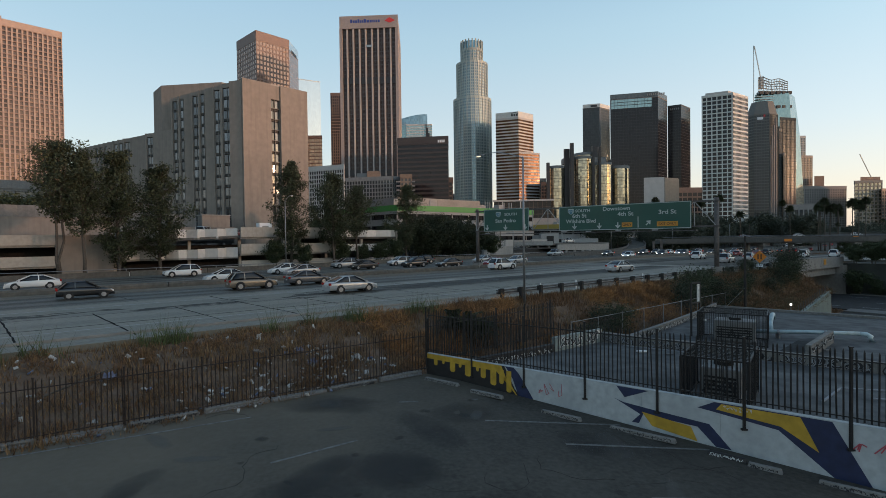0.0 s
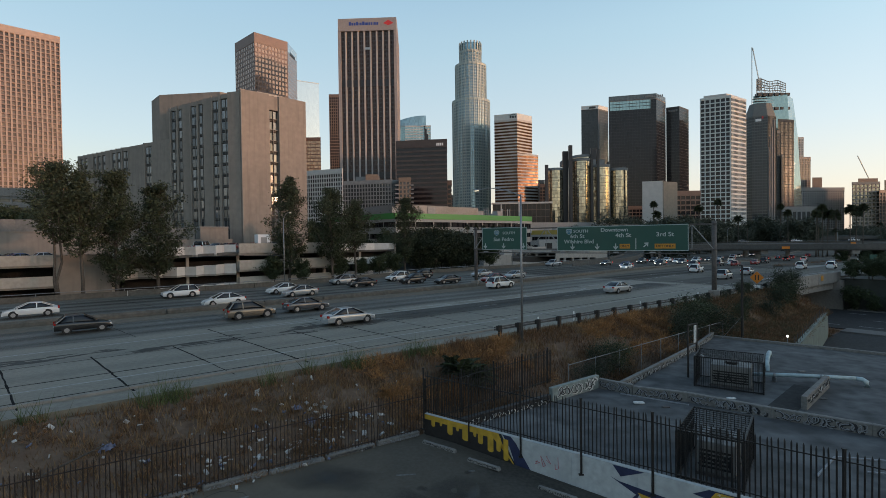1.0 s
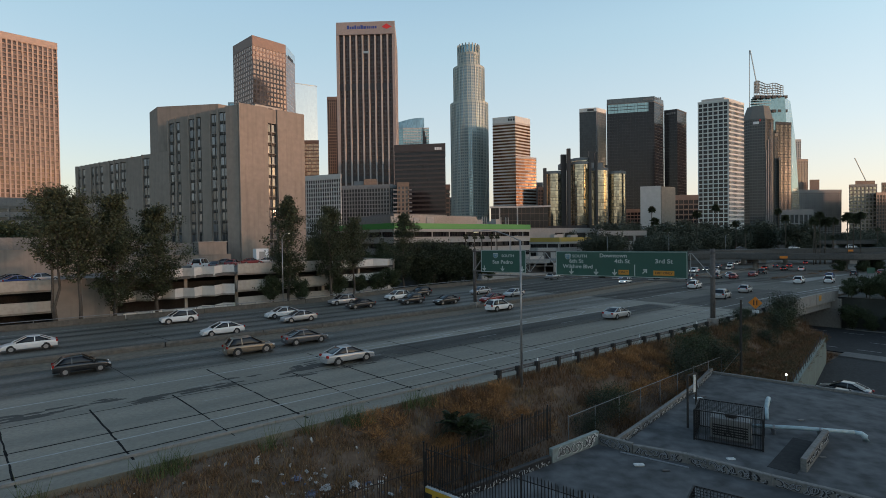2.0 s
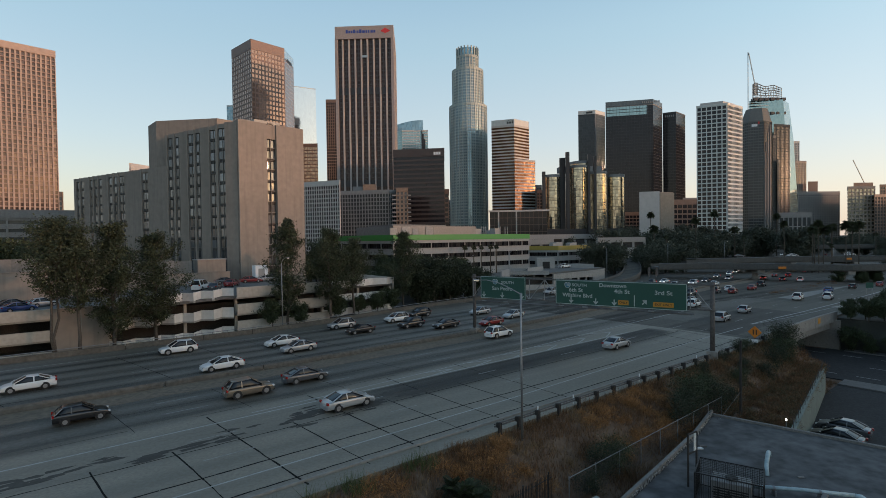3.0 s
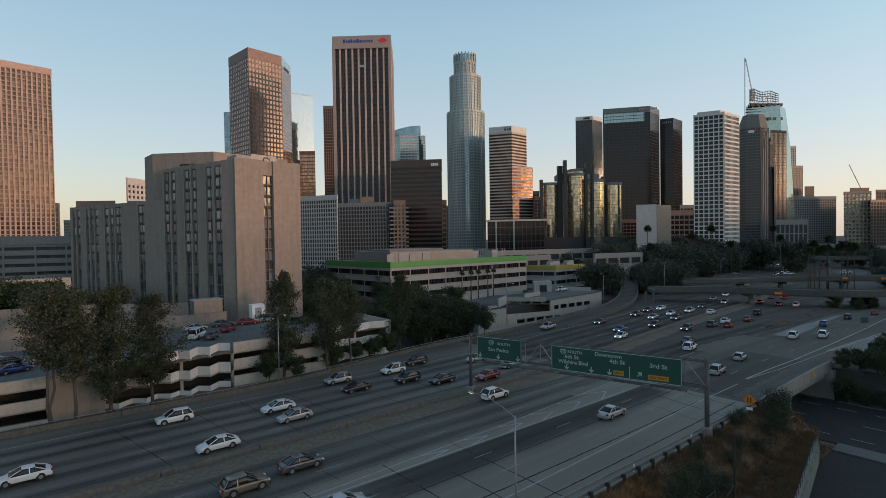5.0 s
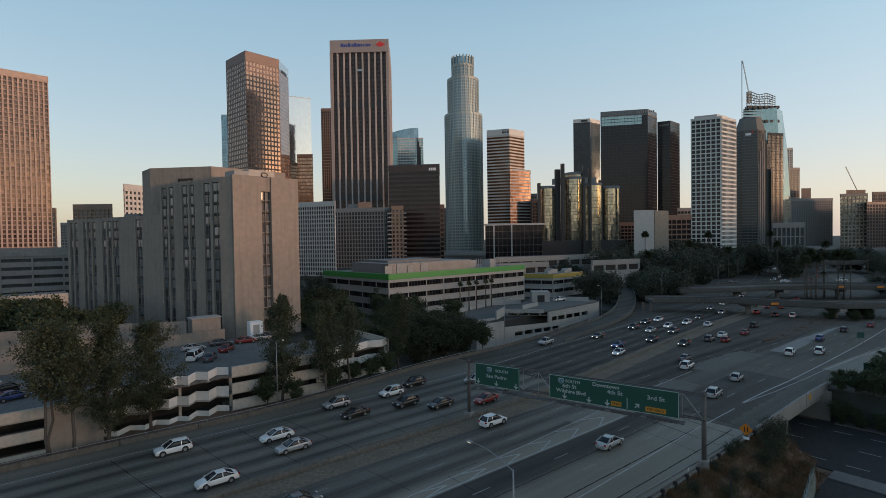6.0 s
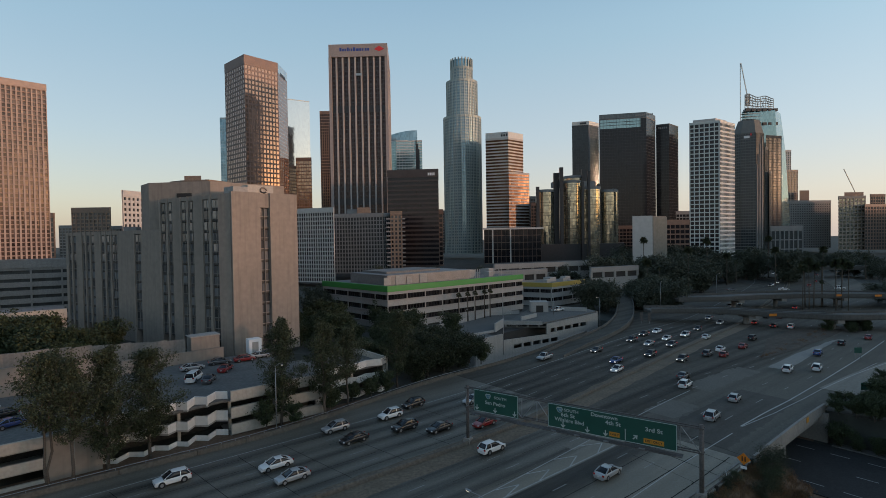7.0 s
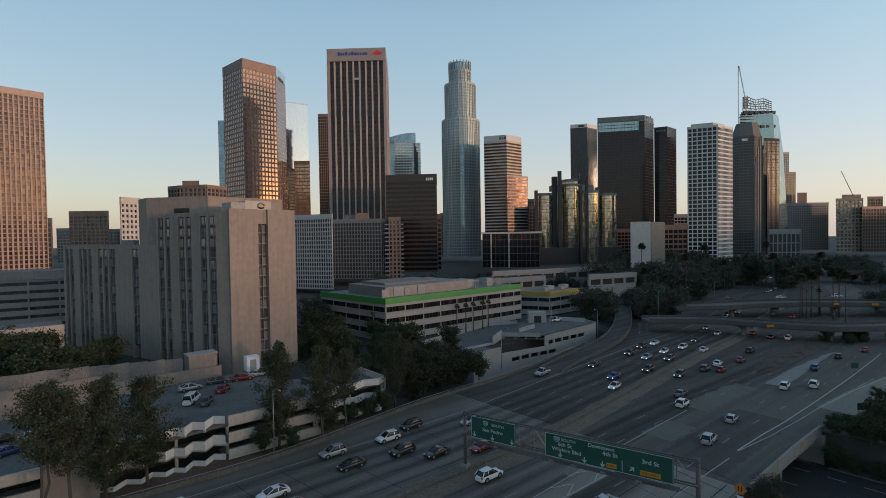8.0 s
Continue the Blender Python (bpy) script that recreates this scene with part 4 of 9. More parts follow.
hs = thing("health_building", "warm grey board-marked concrete office block with tall window slots", "office building")
# solid cores coloured near-black as the shade behind the window slots
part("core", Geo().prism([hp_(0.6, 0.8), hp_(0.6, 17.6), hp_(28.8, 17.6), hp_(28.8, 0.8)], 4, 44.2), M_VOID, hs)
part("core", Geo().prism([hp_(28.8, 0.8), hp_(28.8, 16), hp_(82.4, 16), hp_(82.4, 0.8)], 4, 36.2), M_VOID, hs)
part("rear_block", Geo().prism([(-86.2, 155.4), (-80.4, 149.0), (-62.0, 146.5), (-46.0, 163.0), (-60.0, 185.0), (-86.0, 172.0)], 4, 50.0), C_WARM, hs)
part("rear_window", Geo().box(8.5, 13.0, -0.1, 0.4, 45.3, 46.8, edge_pose((-80.4, 149.0), (-62.0, 146.5), 0)), M_VOID, hs)
# long side: pleated wall, each pleat turned a little out of line, some with a tall window slot
mL = Matrix.Translation((-49.5, 128.6, 0)) @ Matrix.Rotation(math.atan2(-UL.y, -UL.x), 4, 'Z')   # x runs back towards the corner, -y outwards
G_SLOT = glass_wall("slot_window_glass", (0.15, 0.155, 0.16), 0.06, 0.34, cell=(1.1, 2.78), vary=0.6, wob=0.05)
PLEATS = [(0.0, 3.4, None), (3.4, 7.2, (4.1, 6.5)), (7.2, 10.3, (7.9, 9.9)), (10.3, 13.6, None), (13.6, 16.5, (14.1, 16.0)), (16.5, 19.7, (17.2, 19.3)), (19.7, 22.9, None), (22.9, 25.9, (23.4, 25.3)), (25.9, 29.3, (26.5, 28.7)),
          (29.3, 39.2, None), (39.2, 42.6, (39.9, 42.1)), (42.6, 52.0, None), (52.0, 55.2, (52.6, 54.7)), (55.2, 58.4, (56.0, 57.9)), (58.4, 61.6, (58.9, 61.0)), (61.6, 64.5, None), (64.5, 67.4, (65.0, 67.0)), (67.4, 70.4, (68.1, 70.0)),
          (70.4, 73.2, (70.8, 72.7)), (73.2, 76.1, None), (76.1, 79.2, (76.6, 78.7)), (79.2, 82.8, (79.8, 81.8))]
STOREY = 2.78
light_pane = Geo().box(-0.5, 0.5, -0.03, 0.03, 0.0, 1.95).mesh("window_pane", G_SLOT)
for k, (p0, p1, slot) in enumerate(PLEATS):
    top = 44.9 if p1 < 29.5 else 36.6
    out = 0.95 if slot or p1 - p0 < 3.6 else 0.25
    def front(s_, back=0.0):
        return -0.15 - out * (s_ - p0) / (p1 - p0) + back
    def wall_piece(a, b, z0, z1, back=0.0, name="wall_panel"):
        part(name, Geo().prism([(-b, front(b, back)), (-a, front(a, back)), (-a, 1.2), (-b, 1.2)], z0, z1, mL), C_WARM, hs)
    if not slot:
        wall_piece(p0, p1, 4, top)
        continue
    a, b = slot
    wall_piece(p0, a, 4, top)
    wall_piece(b, p1, 4, top)
    wall_piece(a, b, top - 1.1, top, 0.12, "slot_head")
    half = (b - a) / 2
    mid = (a + b) / 2
    sl = mL @ Matrix.Translation((-mid, front(mid, 0.38), 0)) @ Matrix.Rotation(math.atan(out / (p1 - p0)), 4, 'Z')
    for f in range(int((top - 8.5) / STOREY)):
        z = top - 1.1 - (f + 1) * STOREY
        for sx in (-1, 1):
            part("window_pane", light_pane, None, hs, m=sl @ Matrix.Translation((sx * half / 2, 0.0, z + 0.62)) @ Matrix.Diagonal((half - 0.12, 1, 1, 1)))
        part("slot_sill", Geo().box(-half, half, -0.16, 0.3, z + 0.54, z + 0.62), M_SLOTF, hs, m=sl)
        part("spandrel", Geo().box(-half, half, 0.0, 0.3, z, z + 0.54), M_BLIND, hs, m=sl)
    part("mullion", Geo().box(-0.06, 0.06, -0.14, 0.25, 8, top - 1.1), M_SLOTF, hs, m=sl)
    for sx in (-1, 1):
        part("slot_frame", Geo().box(sx * half - 0.07, sx * half + 0.07, -0.12, 0.25, 8, top - 1.1), M_SLOTF, hs, m=sl)
# end side facing along the freeway
mR = edge_pose(hp_(0, 0), hp_(0, 18.1), 0)
part("end_wall", Geo().box(-0.02, 7.5, -0.6, 0.8, 4, 45.4, mR), C_WARM, hs)
part("end_wall", Geo().box(10.2, 18.1, -0.6, 0.8, 4, 45.4, mR), C_WARM, hs)
part("slot_head", Geo().box(7.5, 10.2, -0.2, 0.8, 41.6, 45.2, mR), C_WARM, hs)
for f in range(12):
    z = 41.6 - (f + 1) * STOREY
    for sx in (-1, 1):
        part("window_pane", light_pane, None, hs, m=mR @ Matrix.Translation((8.85 + sx * 0.68, 0.35, z + 0.62)) @ Matrix.Diagonal((1.2, 1, 1, 1)))
    part("slot_sill", Geo().box(7.5, 10.2, -0.1, 0.8, z + 0.46, z + 0.62, mR), M_SLOTF, hs)
    part("spandrel", Geo().box(7.5, 10.2, 0.3, 0.8, z, z + 0.46, mR), M_BLIND, hs)
for x in (7.56, 8.85, 10.14):
    part("mullion", Geo().box(x - 0.06, x + 0.06, 0.0, 0.6, 8, 41.6, mR), M_SLOTF, hs)
part("roof", Geo().prism([hp_(0.3, 0.3), hp_(0.3, 17.8), hp_(28.9, 17.8), hp_(28.9, 0.3)], 44.2, 44.6), M_ROOF, hs)
part("roof", Geo().prism([hp_(28.9, 0.3), hp_(28.9, 16), hp_(82.4, 16), hp_(82.4, 0.3)], 36.2, 36.5), M_ROOF, hs)
for q, r in ((50, 8), (63, 9), (34, 10)):
    part("roof_unit", Geo().box(-2, 2, -1.5, 1.5, 36.5, 38.1, Matrix.Translation((*hp_(q, r), 0))), S_GREY, hs)
part("stair_tower", Geo().box(4.5, 8.5, 8.0, 13.5, 44.6, 47.6, mR), C_GREY, hs)
part("stair_tower", Geo().box(8.5, 16.0, 8.0, 12, 44.6, 48.2, mR), C_PALE, hs)
part("emblem", Geo().tube([tuple(mR @ Vector((13.0 + 1.0 * math.cos(a_ * 0.7), 7.9, 46.9 + 0.7 * math.sin(a_ * 0.7)))) for a_ in range(9)], [0.22] * 9, 5), S_DARK, hs, "dark ring emblem")

M_SCREEN0 = surf("dull_office_concrete", (0.21, 0.205, 0.195), 0.9, vary=0.15, fine=2, broad=0.2, streak=0.3)
# low banded offices to the left of it
pl = block([(-190.0, 160.0), (-128.0, 196.0)], 30)
t = tower("low grey office block with deep horizontal bands", pl, 4, 27, G_GREY, M_SCREEN0, sides=[0], bay=9, floor=3.0, pier=0.5, span=1.75, dp=0.9, top=2.4, each=True)
part("stair_block", Geo().prism(block([(-176.0, 172.0), (-158.0, 182.0)], 16), 25, 31), C_WARM, t)
t = tower("small cream annex with square openings", block([(-124.0, 122.0), (-99.0, 141.0)], 14), 3, 15, G_DARK, C_PALE, sides=[0], bay=6, floor=5, pier=2.2, span=2.0, dp=0.6, top=2.0)
tower("pale blank block behind the offices", block([(-156.0, 252.0), (-138.0, 262.0)], 20), 4, 35, S_GREY, S_GREY, sides=[], top=0)

# ---- office block with green roof band ----
M_GREEN = surf("bright_green_band", (0.035, 0.24, 0.045), 0.5, vary=0.1)
M_YEL = surf("ochre_band", (0.34, 0.25, 0.05), 0.6, vary=0.1)
C_WHITE = surf("off_white_render", (0.315, 0.31, 0.295), 0.8, vary=0.08, fine=2, broad=0.1, streak=0.2)
C_OFF = surf("weathered_white_render", (0.25, 0.245, 0.235), 0.8, vary=0.1, fine=2, broad=0.1, streak=0.3)
M_CORR = surf("corrugated_metal", (0.20, 0.20, 0.195), 0.55, metal=0.3, vary=0.15, fine=2)


def banded(label, pl, z0, z1, rows, band, sides, floor=3.95, win=1.8):
    t = thing("office_building", label, "office building")
    # near-black core paints the shade behind the window rows
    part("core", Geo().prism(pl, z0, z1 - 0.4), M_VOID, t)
    part("roof", Geo().prism([(x, y) for x, y in pl], z1 - 0.4, z1 - 0.1), M_ROOF, t)
    for i in sides:
        a, b = pl[i], pl[(i + 1) % len(pl)]
        m = edge_pose(a, b, 0)
        L = (Vector(b) - Vector(a)).length
        part("colour_band", Geo().box(-0.4, L + 0.4, -0.5, 0.5, z1 - 1.7, z1 + 0.3, m), band, t)
        part("spandrel", Geo().box(-0.3, L + 0.3, -0.35, 0.5, z1 - 2.7, z1 - 1.7, m), C_WHITE, t)
        n = int(L / 1.35)
        for r in range(rows):
            zt = z1 - 2.7 - r * floor
            pn = Geo().box(0.13, L / n - 0.13, 0.0, 0.2, zt - win + 0.1, zt).mesh("window_pane", G_DARK)
            for j in range(n):
                part("window_pane", pn, None, t, m=m @ Matrix.Translation((L * j / n, 0, 0)))
            part("window_frame", Geo().box(0, L, 0.08, 0.3, zt - win, zt, m), M_FRAME, t)
            for j in range(0, n + 1, 6):
                part("mullion", Geo().box(L * j / n - 0.22, L * j / n + 0.22, -0.12, 0.3, zt - win, zt, m), M_FRAME, t)
            part("spandrel", Geo().box(-0.3, L + 0.3, -0.35, 0.5, zt - floor, zt - win, m), C_WHITE, t)
            part("sill", Geo().box(-0.3, L + 0.3, -0.55, -0.3, zt - win - 0.25, zt - win, m), M_FRAME, t)
    return t


gp = [(-15.4, 176.0), (38.3, 221.0), (12.0, 252.0), (-43.1, 204.5)]
gb = banded("white banded office block with a green roof band", gp, 1, 16.5, 3, M_GREEN, (0, 3))
part("column_row", Geo().box(6, 7, -0.2, 0.6, 1, 4, edge_pose(gp[0], gp[1], 0)), C_WHITE, gb)
for i in range(9):
    part("column", Geo().box(10 + i * 6.5, 10.7 + i * 6.5, -0.3, 0.6, 0, 3.5, edge_pose(gp[0], gp[1], 0)), C_WHITE, gb)
mg = edge_pose(gp[0], gp[1], 0)
part("penthouse", Geo().box(3.5, 44, 5.2, 30, 16.4, 20.0, mg), M_CORR, gb)
part("penthouse", Geo().box(8, 34, 12, 28, 20.0, 20.8, mg), M_ROOF, gb)
for i in range(15):
    part("louvre", Geo().box(22, 44, 5.08, 5.2, 16.9 + i * 0.2, 17.0 + i * 0.2, mg), M_FRAME, gb) if i % 2 else None
for x, w, h in ((14, 3, 2.4), (19, 4, 2.8), (24, 2.4, 2.2), (30, 3.5, 2.6)):
    part("louvre_door", Geo().box(x - 12, x + w - 12, 5.0, 5.2, 16.5, 16.9 + h, mg), C_GREY, gb)
for x, y, w, h in ((46, 8, 3, 2.2), (50, 12, 4, 2.8), (56, 6, 2.5, 2.0), (60, 10, 3, 3.0), (52, 18, 6, 2.4), (64, 16, 3, 2.4)):
    part("roof_unit", Geo().box(x, x + w, y, y + w, 16.4, 16.4 + h, mg), M_FRAME, gb)
for x in (47, 48.2, 49.4, 58, 61, 62.5):
    part("antenna", Geo().box(x, x + 0.25, 5, 5.25, 16.4, 20.0, mg), C_WHITE, gb)
yp = [(42.9, 245.0), (55.2, 239.0), (75.2, 255.7), (63.0, 266.0)]
yb = banded("smaller white office block with an ochre roof band", yp, -1, 10.9, 2, M_YEL, (0, 1), win=1.7)
my = edge_pose(yp[1], yp[2], 0)
for x, y, w, h in ((3, 5, 3, 2), (8, 7, 5, 2.6), (16, 5, 3, 1.8), (22, 8, 4, 2.2)):
    part("roof_unit", Geo().box(x, x + w, y, y + w * 0.8, 10.7, 10.7 + h * 0.8, my), M_FRAME, yb)
t = thing("office_building", "low white flat-roofed offices behind the green-banded block", "office building")
for (a, b), z, d in ((((-8.0, 262.0), (66.0, 300.0)), 13.6, 20), (((36.0, 300.0), (108.0, 330.0)), 16.5, 24), (((90.0, 292.0), (122.0, 306.0)), 14.2, 16)):
    pl = block([a, b], d)
    # near-black body paints the shade behind the columns
    part("body", Geo().prism(pl, 1, z), M_VOID, t)
    m = edge_pose(a, b, 0)
    L = (Vector(b) - Vector(a)).length
    part("fascia", Geo().box(-0.5, L + 0.5, -0.8, 0.6, z - 2.4, z + 0.5, m), C_OFF, t)
    part("plinth", Geo().box(0, L, -0.4, 0.6, 1, z - 5.6, m), C_OFF, t)
    n = int(L / 8)
    for i in range(n + 1):
        part("column", Geo().box(L * i / n - 0.8, L * i / n + 0.8, -0.5, 0.6, z - 5.6, z - 2.4, m), C_OFF, t)

# ---- parking deck in front of the green-banded block ----
dk = thing("parking_deck", "grey concrete parking deck with rows of dark openings", "parking garage")
dp_ = [(12.4, 153.2), (65.2, 203.4), (62.0, 214.0), (40.0, 216.0), (22.6, 206.5), (-6.4, 167.6), (6.2, 161.6)]
md = edge_pose(dp_[0], dp_[1], 0)
LD = (Vector(dp_[1]) - Vector(dp_[0])).length
M_DECK = surf("grey_deck_surface", (0.125, 0.122, 0.115), 0.9, vary=0.2, fine=2, broad=0.15, spec=0.2)
BAY = [(13.0, 0.0), (13.0, 7.0), (27.3, 11.6), (37.5, 0.0)]          # open drive under the upper deck
bay_w = [tuple((md @ Vector((x, y, 0))).xy) for x, y in BAY]
part("deck_slab", Geo().prism(dp_[:1] + bay_w + dp_[1:], 1.1, 1.5), M_DECK, dk)
part("drive_floor", Geo().prism(bay_w, -2.3, -2.0), M_DECK, dk)
# solid block coloured near-black for the shade under the deck
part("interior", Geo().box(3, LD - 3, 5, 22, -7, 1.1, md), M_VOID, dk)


def band(x0, x1, low, high, nm="wall_band"):
    """A length of the front wall between two sloping lines."""
    g = Geo()
    g.add([(x, y, f(x)) for y in (-0.2, 0.3) for x, f in ((x0, low), (x1, low), (x1, high), (x0, high))],
          [(0, 1, 2, 3), (7, 6, 5, 4), (0, 4, 5, 1), (1, 5, 6, 2), (2, 6, 7, 3), (3, 7, 4, 0)], md)
    part(nm, g, C_GREY, dk)


def fall(z, x_at, rate):
    return lambda x: z + rate * (x - x_at)


sill, head, rim = fall(-3.2, 18, -0.05), fall(-1.8, 18, -0.05), fall(0.3, 13.7, -0.064)
sill2, head2 = fall(-0.95, 40, -0.025), fall(0.55, 40, -0.027)
band(0, LD, lambda x: -7.5, sill, "base_wall")
band(0, 17.5, sill, head)
band(45.2, LD, sill, head)
band(0, 13, head, lambda x: 2.4, "parapet")
band(13, 37.5, head, rim, "parapet")
band(37.5, LD, head, sill2)
band(37.5, LD, head2, lambda x: 2.4, "parapet")
band(65.0, LD, sill2, head2)
for i in range(6):
    x = 17.5 + i * 5.35
    band(x, x + 1.0, sill, head, "pier")
for i in range(6):
    x = 37.5 + i * 5.3
    band(x, x + (2.2 if i == 0 else 0.9), sill2, head2, "pier")
m3 = edge_pose(dp_[-1], dp_[0], 0)
part("end_wall", Geo().box(0, (Vector(dp_[0]) - Vector(dp_[-1])).length, -0.2, 0.3, -7, 2.4, m3), C_GREY, dk)
m4 = edge_pose(dp_[1], dp_[2], 0)
part("end_wall", Geo().box(0, (Vector(dp_[2]) - Vector(dp_[1])).length, -0.2, 0.3, -7, 2.8, m4), C_GREY, dk)
part("white_parapet", Geo().box(0, 48.5, -0.2, 0.2, 1.4, 2.9, edge_pose((-6.4, 167.6), (22.6, 206.5), 0)), C_WHITE, dk)
part("white_parapet", Geo().box(0, 13, -0.2, 0.2, 1.4, 2.9, edge_pose((22.6, 206.5), (35.7, 210.0), 0)), C_WHITE, dk)
part("upper_deck", Geo().prism([(24.7, 180.1), (37.8, 177.6), (64.6, 203.2), (61.5, 213.5), (40.5, 215.5), (31.0, 192.0)], 2.5, 2.95), M_DECK, dk)
part("upper_parapet", Geo().box(0, 13.4, -0.25, 0.05, 2.3, 3.7, edge_pose((24.7, 180.1), (37.8, 177.6), 0)), C_GREY, dk)
part("ramp_wall", Geo().box(0, 11, -0.2, 0.2, 1.5, 4.4, edge_pose((20.4, 170.0), (24.6, 180.2), 0)), C_WHITE, dk)
part("ramp_wall", Geo().box(0, 11, -0.2, 0.2, 1.5, 4.4, edge_pose((31.4, 183.4), (38.7, 191.9), 0)), C_WHITE, dk)
part("low_wall", Geo().box(0, 17, -0.2, 0.2, 1.45, 2.2, edge_pose((6.4, 160.0), (19.8, 170.2), 0)), C_WHITE, dk)
part("back_parapet", Geo().box(0, 14, -0.2, 0.2, 2.95, 4.5, edge_pose((48.2, 208.5), (60.7, 202.6), 0)), C_WHITE, dk)
part("stair_hut", Geo().box(0, 7, 0, 5, 1.5, 7.0, edge_pose((38.6, 203.4), (45.4, 203.0), 0)), C_WHITE, dk)
part("hut_door", Geo().box(2.2, 5.0, -0.1, 0.0, 2.95, 5.6, edge_pose((38.6, 203.4), (45.4, 203.0), 0)), M_VOID, dk)
for i in range(4):
    p = Vector((25.6, 180.3)).lerp(Vector((36.8, 178.3)), i / 3)
    part("column", Geo().box(p.x - 0.3, p.x + 0.3, p.y + 0.3, p.y + 0.9, 1.4, 2.6), C_GREY, dk)

# ---- parking structure beside the freeway ----
C_PANEL = surf("white_parapet_paint", (0.62, 0.61, 0.58), 0.8, vary=0.08, fine=2, broad=0.15, streak=0.2)
pk = thing("parking_structure", "cream concrete parking structure with open dark storeys", "parking garage")
pf = along(0, 91.5)
DECK_S = [(-85, 4.7), (2, 4.7), (28, 5.85), (46, 5.85)]
g = Geo()
for (xa, za), (xb, zb) in zip(DECK_S, DECK_S[1:]):
    g.add([(x, y, z + dz) for dz in (-0.4, 0) for x, y, z in ((xa, 0.5, za), (xb, 0.5, zb), (xb, 34, zb), (xa, 34, za))],
          [(3, 2, 1, 0), (4, 5, 6, 7), (0, 1, 5, 4), (2, 3, 7, 6)] + ([(3, 0, 4, 7)] if xa == -85 else []) + ([(1, 2, 6, 5)] if xb == 46 else []), pf)
part("top_deck", g, M_DECK, pk, "dark asphalt top deck")
# solid block coloured near-black for the shade in the open storeys
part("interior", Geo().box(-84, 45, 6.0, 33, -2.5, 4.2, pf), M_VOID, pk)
FOLD = [(9.4, 1.6), (11.2, 0.2), (13.1, 1.8), (14.9, 0.3), (16.7, 1.9), (18.4, 0.4), (19.8, 1.4), (21.2, 0.0), (22.8, 1.9), (24.4, 0.3), (26.2, 2.1), (27.8, 0.7)]
for k in range(3):
    zl, zr, zz = 4.6 - 3.0 * k, 5.55 - 2.9 * k, 5.5 - 3.3 * k
    part("parapet", Geo().box(-80, 2.6, -0.25, 0.2, zl, zl + 1.42, pf), C_PALE, pk)
    part("parapet", Geo().box(28.1, 45.8, -0.25, 0.2, zr, zr + 1.72, pf), C_PALE, pk)
    part("floor_slab", Geo().box(-80, 2.6, 0.2, 6.0, zl - 0.3, zl - 0.02, pf), C_GREY, pk)
    part("floor_slab", Geo().box(28.1, 45.8, 0.2, 6.0, zr - 0.3, zr - 0.02, pf), C_GREY, pk)
    # folded balcony front
    for (xa, ya), (xb, yb_) in zip(FOLD, FOLD[1:]):
        part("parapet_panel", Geo().prism([(xa, ya), (xb, yb_), (xb, yb_ + 0.25), (xa, ya + 0.25)], zz - 0.02, zz + 1.35 + max(0.0, xa - 19.8) * 0.04, pf), C_PANEL, pk)
    part("folded_slab", Geo().prism(FOLD + [(28.0, 6.0), (9.4, 6.0)], zz - 0.3, zz - 0.04, pf), C_GREY, pk)
for x in [-76 + 8.5 * i for i in range(9)] + [9.6, 20.2, 28.4, 39.6]:
    part("column", Geo().box(x, x + 0.45, 0.3 if x < 5 else 2.3, 0.9 if x < 5 else 2.8, -2.5, 4.4 if x < 5 else 5.2, pf), C_PALE, pk)
part("blank_wall", Geo().box(2.6, 9.4, -0.3, 0.4, -2.5, 6.0, pf), C_WARM, pk, "warm plain concrete wall")
for x in (6.0,):
    part("wall_joint", Geo().box(x, x + 0.08, -0.33, -0.29, -2.5, 6.0, pf), C_GREY, pk)
p2 = thing("parking_structure", "cream split-level garage half hidden by trees", "parking garage")
pf2 = along(46, 96.0)
part("deck", Geo().box(0, 17, 0, 16, 5.1, 5.5, pf2), M_DECK, p2)
for z0, z1 in ((5.6, 6.9), (2.7, 4.0), (-0.2, 1.1)):
    pts = [(0, 0), (3, -1.2), (6, 0.2), (9, -1.0), (12, 0.2), (15, -1.0), (17, 0.2)]
    for (xa, ya), (xb, yb_) in zip(pts, pts[1:]):
        part("parapet_panel", Geo().prism([(xa, ya), (xb, yb_), (xb, yb_ + 0.3), (xa, ya + 0.3)], z0 - 0.1, z1, pf2), C_PANEL, p2)
# near-black block paints the shade behind the folded parapets
part("interior", Geo().box(0.4, 16.6, 3, 15, -2.4, 5.1, pf2), M_VOID, p2)
part("end_wall", Geo().box(17, 17.4, 0, 16, -2.4, 6.8, pf2), C_PALE, p2)
for x in (0.2, 8.4, 16.4):
    part("column", Geo().box(x, x + 0.5, 0.5, 1.0, -2.4, 5.0, pf2), C_PALE, p2)
# planter walls and ramp at the foot of the health building
rw = thing("retaining_wall", "cream retaining walls stepping up behind the car deck", "wall")
for (a, b), z0, z1 in ((((-110.0, 73.0), (-66.5, 108.2)), 4.0, 9.9), (((-66.5, 108.2), (-49.4, 122.0)), 4.5, 8.1)):
    L = (Vector(b) - Vector(a)).length
    part("wall_panel", Geo().box(0, L, -0.2, 0.25, z0, z1, edge_pose(a, b, 0)), C_WARM, rw)
    part("coping", Geo().box(-0.1, L + 0.1, -0.28, 0.33, z1, z1 + 0.15, edge_pose(a, b, 0)), C_WARM, rw)
M_SCREEN = surf("grey_screen_concrete", (0.17, 0.165, 0.155), 0.9, vary=0.15, fine=2, broad=0.2, streak=0.4)
mw_ = edge_pose((-110.0, 73.0), (-49.4, 122.0), 0)
fold = [(i * 3.5, 1.2 + 0.9 * (i % 2)) for i in range(21)]
